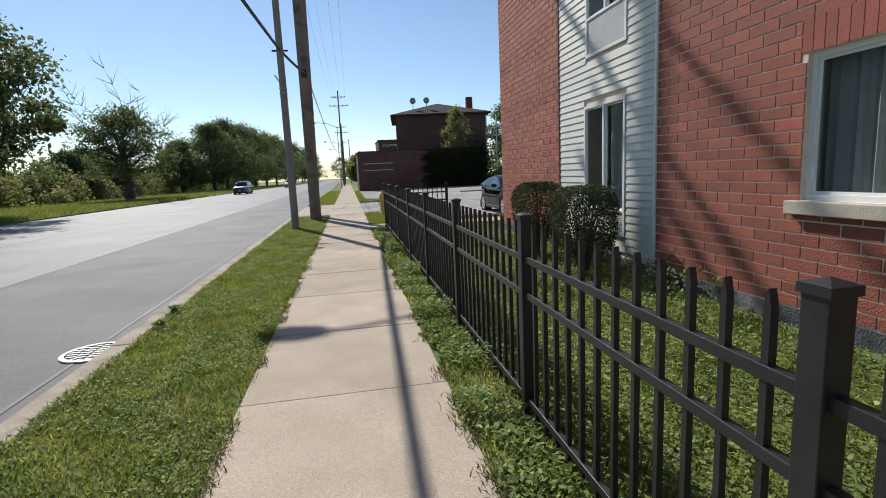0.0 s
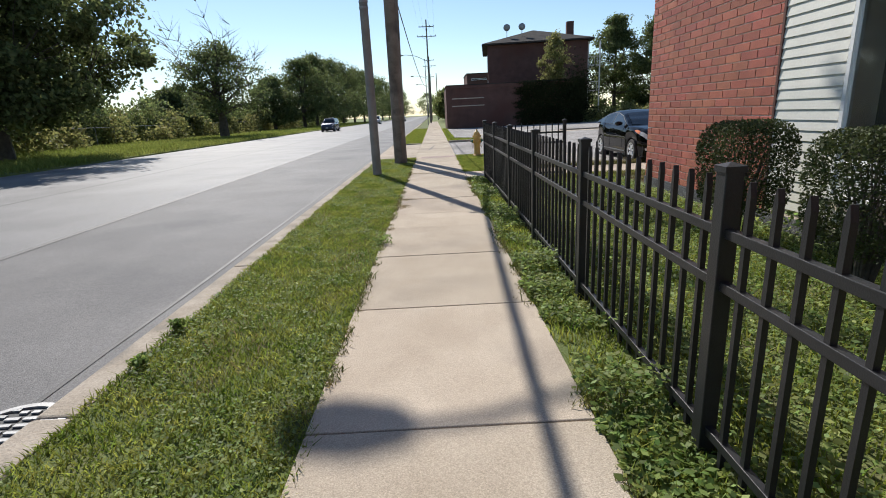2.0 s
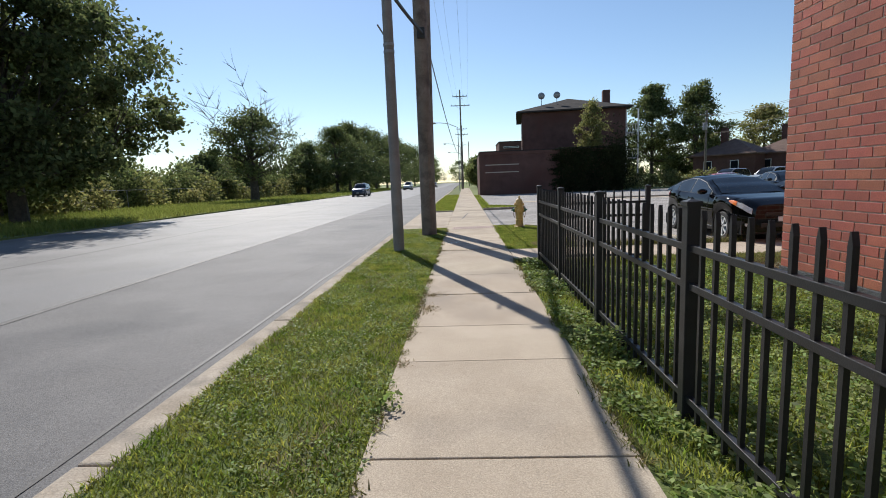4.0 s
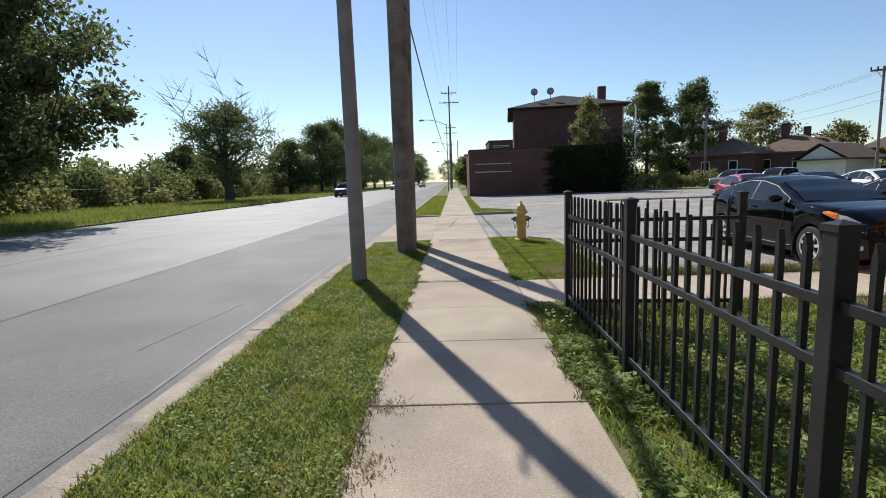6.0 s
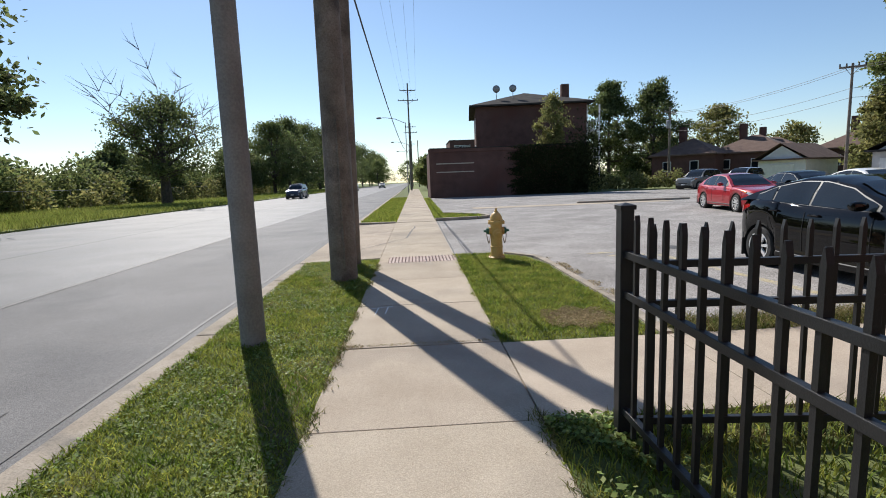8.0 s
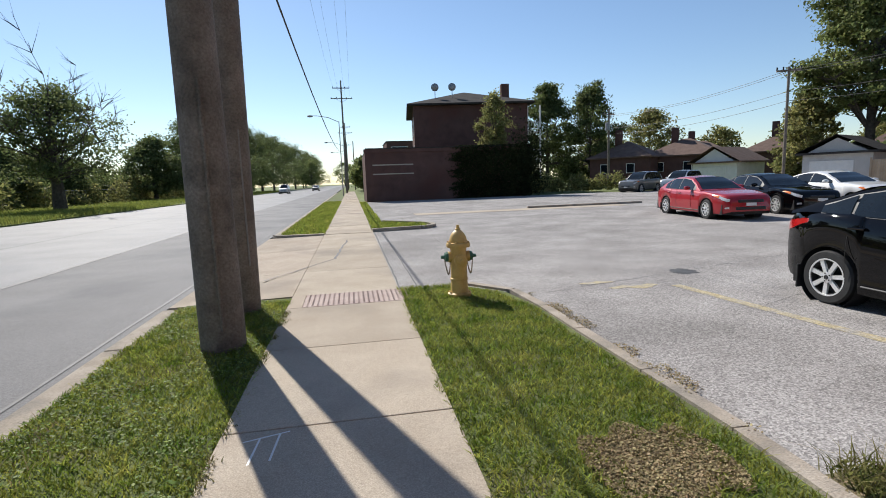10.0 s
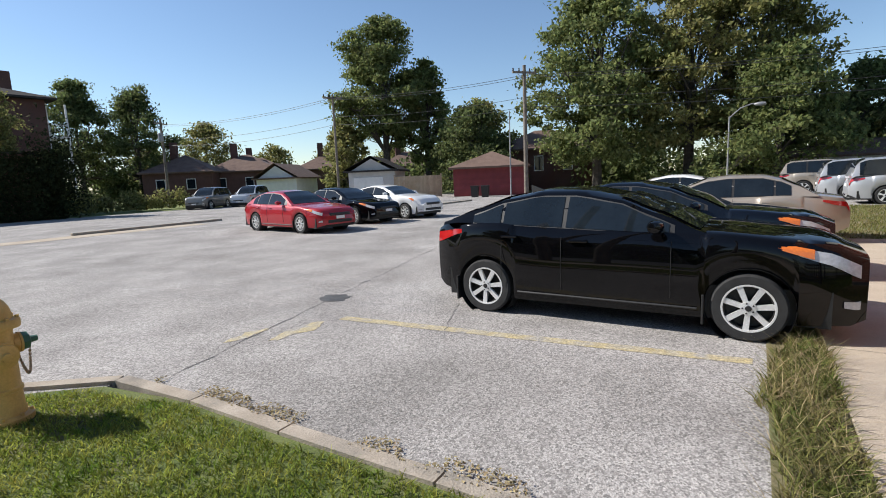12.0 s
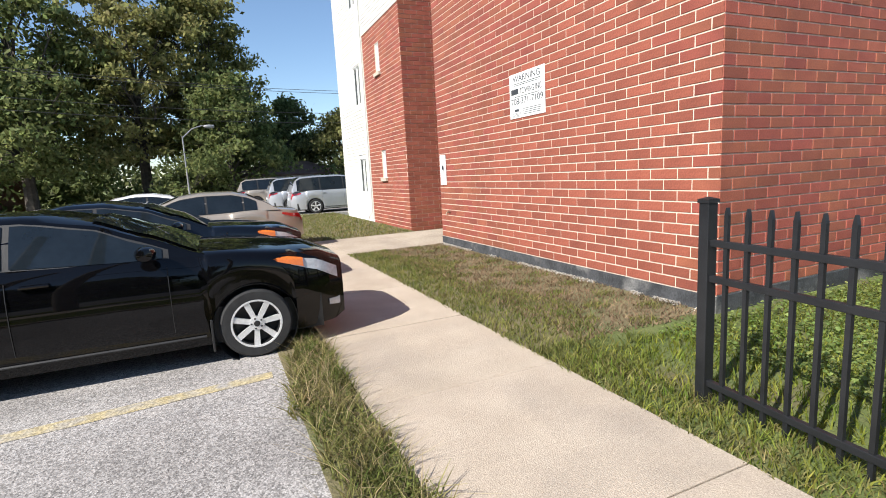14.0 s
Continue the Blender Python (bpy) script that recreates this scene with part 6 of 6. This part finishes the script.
def hedge_bush(at, rx, ry, h, label, seed):
    r = np.random.default_rng(seed)
    b = thing("clipped_bush", at, label, "bush", "clipped bushes")
    w = Mesh()
    for k in range(26):
        a = r.uniform(0, 6.28)
        q = r.uniform(0.3, 0.95)
        w.tube([(0.06 * math.cos(a), 0.06 * math.sin(a), -0.05), (rx * q * 0.5 * math.cos(a), ry * q * 0.5 * math.sin(a), h * 0.5), (rx * q * math.cos(a + 0.3), ry * q * math.sin(a + 0.3), h * r.uniform(0.7, 0.95))], [0.016, 0.01, 0.003], 4, False)
    w.ob("branchwork", BARK, b)
    n = 15000
    q = r.normal(size=(n, 3))
    q = np.sign(q) * np.abs(q / np.abs(q).max(axis=1)[:, None]) ** 0.8
    q /= (np.abs(q) ** 4).sum(axis=1)[:, None] ** 0.25
    q *= (0.72 + 0.3 * r.random(n) ** 0.5)[:, None]
    keep = (q[:, 2] > -0.75) | (r.random(n) < 0.25)
    q = q[keep]
    P = q * np.array([rx, ry, h * 0.40]) + np.array([0, 0, h * 0.61])
    P[:, :2] *= (0.84 + 0.16 * np.clip((P[:, 2] / h) * 1.4, 0, 1))[:, None]
    v, f = leaves(P, 0.018)
    soup("foliage", v, f, HEDGE, b)


hedge_bush((3.42, 7.5, 0), 0.44, 0.43, 1.34, "square-clipped dark bush by the siding", 5)
hedge_bush((3.42, 5.72, 0), 0.44, 0.43, 1.31, "square-clipped twiggy bush under the window", 6)
p = scatter(3.5, 3.5, 4.08, 8.5, 260, 0.0)
p[:, 2] = rng.uniform(0.02, 0.35, len(p))
v, f = leaves(p, 0.035)
soup("wall_weeds", v, f, WEED, None, "weeds along the foot of the wall", category="weeds", kind="stuff")


# ---- far buildings ----
def hip_roof(m, x0, y0, x1, y1, z, h, over=0.4, gable=False):
    x0, y0, x1, y1 = x0 - over, y0 - over, x1 + over, y1 + over
    if x1 - x0 >= y1 - y0:
        k = 0 if gable else (y1 - y0) / 2
        r0, r1 = (x0 + k, (y0 + y1) / 2, z + h), (x1 - k, (y0 + y1) / 2, z + h)
        V = [(x0, y0, z), (x1, y0, z), (x1, y1, z), (x0, y1, z), r0, r1]
        F = [(0, 1, 5, 4), (2, 3, 4, 5), (0, 3, 2, 1)] + ([] if gable else [(1, 2, 5), (3, 0, 4)])
    else:
        k = 0 if gable else (x1 - x0) / 2
        r0, r1 = ((x0 + x1) / 2, y0 + k, z + h), ((x0 + x1) / 2, y1 - k, z + h)
        V = [(x0, y0, z), (x1, y0, z), (x1, y1, z), (x0, y1, z), r0, r1]
        F = [(1, 2, 5, 4), (3, 0, 4, 5), (0, 3, 2, 1)] + ([] if gable else [(0, 1, 4), (2, 3, 5)])
    m.add(V, F)
    lip = [(a, b, c - 0.16) for a, b, c in V[:4]]
    m.add(V[:4] + lip, [(0, 1, 5, 4), (1, 2, 6, 5), (2, 3, 7, 6), (3, 0, 4, 7), (4, 7, 6, 5)])
    return m


def house(name, at, turn, w, d, eave, rise, wall_mat, roof_mat, label, category, windows=(), doors=(), over=0.4, gable=False, boards=0.0):
    """Local x across the front, which is at y=0 and faces -y. windows, doors: (x0, x1, z0, z1, face) with face 'f', 'l' or 'r'."""
    h = thing(name, at, label, category, turn=turn)
    m = Mesh()
    m.box((0, 0, -0.3), (w, d, eave))
    if gable:
        m.add([(0, 0, eave), (0, d, eave), (0, d / 2, eave + rise * d / (d + 2 * over)), (w, 0, eave), (w, d, eave), (w, d / 2, eave + rise * d / (d + 2 * over))], [(0, 1, 2), (3, 5, 4)]) if w >= d else m.add([(0, 0, eave), (w, 0, eave), (w / 2, 0, eave + rise * 0.93), (0, d, eave), (w, d, eave), (w / 2, d, eave + rise * 0.93)], [(0, 1, 2), (3, 5, 4)])
    m.ob("wall", wall_mat, h)
    if boards:
        z = 0.1
        while z < eave - 0.05:
            for a, b in (((-0.02, -0.02, z), (w + 0.02, 0.0, z + boards * 0.88)), ((w, 0.0, z), (w + 0.02, d, z + boards * 0.88)), ((-0.02, 0.0, z), (0, d, z + boards * 0.88))):
                Mesh().box(a, b).ob("board", wall_mat, h)
            z += boards
    hip_roof(Mesh(), 0, 0, w, d, eave + 0.16, rise, over, gable).ob("roof", roof_mat, h)
    off = 0.03 if boards else 0.0
    for kind, lst, mtl in (("window", windows, CARGLASS), ("door", doors, WHITE)):
        for x0, x1, z0, z1, face in lst:
            f_, g_ = Mesh(), Mesh()
            t = 0.08
            if face == "f":
                B = lambda a, c, y0, y1: ((a[0], y0 - off, a[1]), (c[0], y1 - off, c[1]))
            elif face == "r":
                B = lambda a, c, y0, y1: ((w - y1 + off, a[0], a[1]), (w - y0 + off, c[0], c[1]))
            else:
                B = lambda a, c, y0, y1: ((y0 - off, a[0], a[1]), (y1 - off, c[0], c[1]))
            for a, c in (((x0, z0), (x1, z0 + t)), ((x0, z1 - t), (x1, z1)), ((x0, z0 + t), (x0 + t, z1 - t)), ((x1 - t, z0 + t), (x1, z1 - t))):
                f_.box(*B(a, c, -0.06, 0.05))
            o = f_.ob(kind, WHITE, h)
            g_.box(*B((x0 + t, z0 + t), (x1 - t, z1 - t), -0.03, 0.03)).ob("pane" if kind == "window" else "leaf", mtl, o)
    return h


# low brick garage and the flats behind it
gb = house("brick_garage", (1.3, 56.5, 0), 0, 14.4, 9.0, 4.0, 0.05, BRICK_D, SHINGLE, "long low brown brick garage with flat roof", "building", over=0.0)
Mesh().box((-0.08, -0.08, 4.0), (14.48, 0.22, 4.3), 0.02).ob("parapet", BRICK_D, gb)
for i in range(19):
    Mesh().box((0.05 + i * 0.755, -0.12, 4.3), (0.79 + i * 0.755, 0.26, 4.38)).ob("coping", SHINGLE, gb)
for z in (2.2, 2.95):
    Mesh().box((0.6, -0.03, z), (4.0, 0.0, z + 0.09)).ob("stone_band", STONE, gb, "pale stone band")
rr_ = np.random.default_rng(77)
q = np.stack([rr_.uniform(6.7, 14.4, 20000), -np.abs(rr_.normal(0, 0.1, 20000)) - 0.01, rr_.uniform(0, 4.45, 20000)], 1)
q = q[q[:, 0] > 7.7 + 0.3 * np.sin(q[:, 2] * 5) + 0.25 * np.sin(q[:, 2] * 13) + rr_.normal(0, 0.3, len(q))]
v, f = leaves(q + np.array([1.3, 56.5, 0]), 0.1)
soup("ivy", v, f, IVY, None, "dark ivy covering half the garage wall", category="ivy", kind="stuff")
q = rr_.normal(size=(5000, 3)) * np.array([0.75, 0.5, 1.5]) + np.array([15.3, 56.1, 2.7])
v, f = leaves(q[q[:, 2] > 0], 0.11)
soup("ivy_mound", v, f, IVY, None, "dark creeper heaped over the garage corner", category="ivy", kind="stuff")
fl = house("brick_flats", (7.0, 68.0, 0), -6, 12.2, 12, 9.4, 2.1, BRICK_D, SHINGLE, "dark brown brick flats with hipped roof", "building",
           windows=[(1.2, 2.2, 6.6, 8.4, "l"), (1.2, 2.2, 3.6, 5.4, "l"), (4.2, 5.2, 6.6, 8.4, "l")], over=0.7)
Mesh().box((10.2, 4.0, 9.6), (11.1, 4.9, 12.2), 0.03).ob("chimney", BRICK_D, fl)
for x in (2.5, 4.4):
    d_ = Mesh().tube([(x, 2.5, 10.2), (x, 2.5, 11.7)], 0.04, 6).ob("dish_mast", STEEL, fl)
    Mesh().lathe([(0.02, 0.0), (0.25, 0.05), (0.42, 0.16), (0.43, 0.17), (0.25, 0.08), (0.02, 0.03)], 16, (x, 2.3, 11.7), axis="y").ob("dish", STEEL, fl, "grey satellite dish")
for z in (3.4, 6.4):
    Mesh().box((12.2, 1.0, z), (13.9, 6.0, z + 0.18)).ob("balcony", GSIDE, fl, "grey timber back porch")
    for k in range(6):
        Mesh().box((12.25 + k * 0.32, 1.0, z + 0.18), (12.3 + k * 0.32, 1.06, z + 1.1)).ob("rail_post", GSIDE, fl)
    Mesh().box((12.2, 1.0, z + 1.1), (13.9, 1.08, z + 1.18)).ob("rail", GSIDE, fl)
for x in (12.4, 13.8):
    Mesh().box((x, 1.0, 0), (x + 0.14, 1.14, 9.3)).ob("porch_post", WSIDE, fl, "white painted porch post")
house("far_block", (8.0, 123, 0), 0, 6.5, 12, 10.0, 0.1, BRICK_D, SHINGLE, "distant brown brick block with pale bands", "building", windows=[(1.0, 4.5, 8.6, 9.0, "f"), (1.0, 4.5, 7.0, 7.4, "f")], over=0.1)
tree("small_tree", (13.6, 60.8, 3.0), 6.2, 1.6, 0.12, LEAF3, "small yellow-green tree above the garage", 3500, 0.16, 0.3, 61, 0.8, clumps=36)
tree("tree", (30.0, 88, 0), 15, 5.4, 0.3, LEAF, "tall dark tree behind the flats", 14000, 0.26, 0.06, 62, 0.6, clumps=90)
tree("tree", (36.0, 86, 0), 14.8, 5.6, 0.3, LEAF, "tall dark tree close beside its neighbour", 14000, 0.26, 0.06, 63, 0.6, clumps=90)
tree("tree", (51, 94, 0), 12.0, 5.0, 0.3, LEAF3, "rounded lighter green tree in distance", 6000, 0.3, 0.2, 64, 0.85, clumps=56)
# haze over distance is put into the colour here by the paler LEAF3
for i, (x, y, h) in enumerate(((60, 88, 8), (68, 82, 8), (44, 98, 8), (76, 74, 8), (58, 72, 6.5))):
    tree("tree", (x, y, 0), h, h * 0.5, 0.25, LEAF3, "distant green tree in gardens", 3500, 0.34, 0.15, 70 + i, 0.85, clumps=40)
# garages and houses across the alley
house("white_garage", (36.8, 63.6, 0), -64, 4.6, 6.5, 2.3, 1.6, WSIDE, SHINGLE_B, "white gabled garage with brown roof", "garage", doors=[(0.7, 3.5, 0, 1.9, "f")], gable=True)
house("grey_garage", (35.6, 48.8, 0), -64, 4.4, 5.2, 2.5, 1.3, GSIDE, SHINGLE, "grey gabled garage with double door", "garage", doors=[(0.5, 3.3, 0, 2.0, "f")], gable=True)
house("red_garage", (38.3, 39.0, 0), -70, 6.2, 6.4, 2.35, 1.4, RSIDE, SHINGLE_B, "dark red boarded garage with hipped brown roof", "garage", doors=[(0.5, 3.3, 0, 2.0, "r")], boards=0.26)
house("brick_house", (50.0, 40.5, 0), -70, 10, 8.0, 4.2, 2.2, BRICK_D, SHINGLE_B, "brown brick house behind the red garage", "house", windows=[(4, 5, 2, 3.6, "f"), (7, 8, 2, 3.6, "f")])
for i, (x, y, w) in enumerate(((40, 78, 9), (50, 72, 10), (59, 64, 9), (47, 84, 9), (33, 80, 8))):
    hb = house("brick_bungalow", (x, y, 0), -48, w, 8, 3.6, 2.3, BRICK_D, SHINGLE_B, "brown brick bungalow across the alley", "house", windows=[(1.5, 2.6, 1.6, 2.9, "f"), (5, 6.1, 1.6, 2.9, "f")])
    Mesh().box((w * 0.3, 3.2, 4.5), (w * 0.3 + 0.8, 4.0, 7.6), 0.02).ob("chimney", BRICK_D, hb)
house("low_shed", (49.5, 14.2, 0), -95, 8.5, 5, 2.0, 1.2, WSIDE, SHINGLE_B, "white low garage behind the parked vans", "garage")
tf = thing("timber_fence", (36.6, 44.2, 0), "tan timber board fence beside the alley", "fence", turn=-55)
for i in range(34):
    Mesh().box((i * 0.125, 0, 0.05), (i * 0.125 + 0.118, 0.025, 1.95)).ob("board", TIMBER, tf)
for i in range(4):
    Mesh().box((i * 1.4 - 0.06, -0.1, -0.2), (i * 1.4 + 0.06, -0.002, 2.1)).ob("post", TIMBER, tf)
for z in (0.4, 1.5):
    Mesh().box((0, -0.05, z), (4.25, -0.003, z + 0.09)).ob("rail", TIMBER, tf)
for i, (x, y) in enumerate(((36.6, 36.0), (36.9, 35.2))):
    b_ = thing("wheeled_bin", (x, y, -0.1), "dark plastic wheeled bin by the red garage", "bin", "bins", turn=-70)
    Mesh().add([(-0.25, -0.28, 0.05), (0.25, -0.28, 0.05), (0.25, 0.28, 0.05), (-0.25, 0.28, 0.05), (-0.31, -0.36, 0.95), (0.31, -0.36, 0.95), (0.31, 0.36, 0.95), (-0.31, 0.36, 0.95)], [(0, 3, 2, 1), (4, 5, 6, 7), (0, 1, 5, 4), (1, 2, 6, 5), (2, 3, 7, 6), (3, 0, 4, 7)]).ob("tub", BLACK, b_)
    Mesh().box((-0.33, -0.38, 0.95), (0.33, 0.4, 1.03), 0.02).ob("lid", BLACK, b_)
# alley poles and wires
crossarm_pole((28.3, 66.2, 0), 8.6, [(8.0, 0.7)], "alley utility pole with transformer", 0.15, 20)
crossarm_pole((29.0, 43.8, 0), 8.2, [(7.9, 0.6)], "slim alley utility pole", 0.11, -30)
ap = crossarm_pole((31.6, 29.4, 0), 8.6, [(8.1, 0.7)], "leaning alley utility pole by the red garage", 0.15, -40)
Mesh().tube([(34.0, 31.6, -0.2), (34.0, 31.6, 6.2)], [0.06, 0.04], 8).ob("bare_pole", STEEL, label="pale bare metal pole by the garage", category="pole")
Mesh().lathe([(0.2, 6.3), (0.24, 6.35), (0.24, 7.1), (0.2, 7.15)], 12, (28.05, 66.0, 0)).ob("transformer", STEEL, label="grey pole-mounted transformer drum", category="transformer")
for z in (8.0, 7.85, 6.6, 6.0):
    wire("alley_wire", (28.3, 66.2, min(z, 8.0)), (29.0, 43.8, z), 0.5, 0.014, "thin overhead alley wire")
    wire("alley_wire", (29.0, 43.8, z), (31.6, 29.4, z), 0.3, 0.014, "thin overhead alley wire")
    wire("alley_wire", (31.6, 29.4, z), (36.0, -10, z), 0.9, 0.014, "thin overhead alley wire")
street_lamp((40.6, 18.2, 0), 5.0, 1.6, "grey curved street lamp before the trees", 100)
# trees over the alley
tree("tree", (47.5, 53.5, 0), 20, 5.2, 0.45, LEAF2, "very tall dark broad tree over the garages", 26000, 0.26, 0.36, 81, 0.8, clumps=90)
tree("tree", (51.0, 50.0, 0), 15.0, 3.2, 0.4, LEAF2, "tall dark tree beside a taller one", 10000, 0.3, 0.25, 82, 0.8, clumps=60)
tree("tree", (47.5, 42.0, 0), 8.8, 4.6, 0.3, LEAF, "dense rounded green tree by the red garage", 12000, 0.26, 0.1, 83, 0.7, clumps=70)
tree("tree", (44.5, 57.0, 0), 8.6, 2.9, 0.25, LEAF3, "mid-green tree behind the garages", 8000, 0.26, 0.1, 84, 0.8, clumps=60)
tree("tree", (57, 46, 0), 10.5, 4.5, 0.3, LEAF3, "light green tree in a back garden", 7000, 0.3, 0.2, 85, 0.8, clumps=50)
tree("tree", (45.5, 28.5, 0), 17.5, 6.0, 0.4, LEAF2, "tall feathery green tree beside the lot", 22000, 0.26, 0.16, 86, 0.8, clumps=110)
tree("tree", (48.5, 21.5, 0), 20, 5.4, 0.4, LEAF3, "tall yellowing tree beside the lot", 20000, 0.26, 0.2, 87, 0.8, clumps=100)
tree("tree", (51.0, 16.5, 0), 19.5, 5.2, 0.4, LEAF3, "tall yellow-green tree beyond the parked vans", 18000, 0.26, 0.2, 88, 0.8, clumps=90)
tree("tree", (45.0, 15.2, 0), 9.6, 4.8, 0.3, LEAF2, "dense bright green tree behind the lamp", 15000, 0.24, 0.06, 89, 0.6, clumps=80)
tree("tree", (56, 9.0, 0), 9.5, 4.2, 0.3, LEAF, "dark tree behind the low garage", 9000, 0.28, 0.1, 90, 0.8, clumps=60)
tree("tree", (52, 4.5, 0), 8.0, 4.0, 0.3, LEAF3, "small light green tree near the wing", 7000, 0.26, 0.05, 91, 0.7, clumps=50)
tree("tree", (60, 30, 0), 12, 5.0, 0.35, LEAF, "dark tree in the back gardens", 8000, 0.3, 0.05, 92, 0.8, clumps=60)
shrub_belt("back_shrubs", [(56 + rs.normal() * 3, y, 3.5 + 2 * rs.random()) for y in np.arange(-4, 60, 3.0)] + [(x, 100 + rs.normal() * 4, 5) for x in np.arange(10, 100, 4.0)] + [(84 + rs.normal() * 4, y, 6) for y in np.arange(10, 100, 4)], 2.6, 0.32, 500, LEAF, "dark hedges and shrubs behind the gardens", 8)
shrub_belt("fence_shrubs", [(x, 63 + rs.normal() * 0.8, 1.2 + 0.8 * rs.random()) for x in np.arange(16.4, 28, 1.2)], 1.0, 0.14, 500, LEAF3, "untidy low shrubs at the lot's far edge", 9)
Mesh().box((46, 10, -0.3), (60, 40, -0.03)).ob("alley_turf", SOIL, label="lawn beyond the parking lot", category="turf", kind="structure")
Mesh().box((24, 2, -0.3), (46, 16.2, -0.021)).ob("lot_extension", LOT, label="asphalt lot continuing past the wing", category="parking lot", kind="structure")

# ragged tufts over the pavement's edges
p = np.stack([SW0 + np.abs(rng.normal(0, 0.035, 5200)), rng.uniform(-1.2, 20.6, 5200), np.zeros(5200)], 1)
p = p[np.sin(p[:, 1] * 4.1) + np.sin(p[:, 1] * 9.7 + 1) + np.sin(p[:, 1] * 1.3) > 0.1]
v, f = blades(p, 0.038, 0.004, 1.7)
soup("edge_tufts", v, f, MIXED, None, "ragged grass tufts hanging over the slab edge", category="grass", kind="stuff")
p = np.stack([SW1 - np.abs(rng.normal(0, 0.05, 5000)) + 0.03, rng.uniform(-1.2, 14.3, 5000), np.zeros(5000)], 1)
p = p[np.sin(p[:, 1] * 3.1 + 2) + np.sin(p[:, 1] * 7.7) + np.sin(p[:, 1] * 1.1) > 0.3]
v, f = blades(p, 0.05, 0.004, 1.6)
soup("edge_tufts", v, f, MIXED, None, "ragged weeds hanging over the slab edge", category="weeds", kind="stuff")
for x, y, h, s_ in ((-0.86, 8.1, 0.12, 0.1), (-2.3, 5.6, 0.08, 0.05), (-2.27, 5.0, 0.05, 0.045)):
    k = 130
    q = np.stack([rng.normal(x, s_ * 0.6, k), rng.normal(y, s_ * 0.7, k), rng.uniform(0, h, k)], 1)
    v, f = leaves(q, 0.022)
    soup("weed_clump", v, f, WEED, None, "small leafy weed clump at the pavement edge", category="weed", kind="stuff")
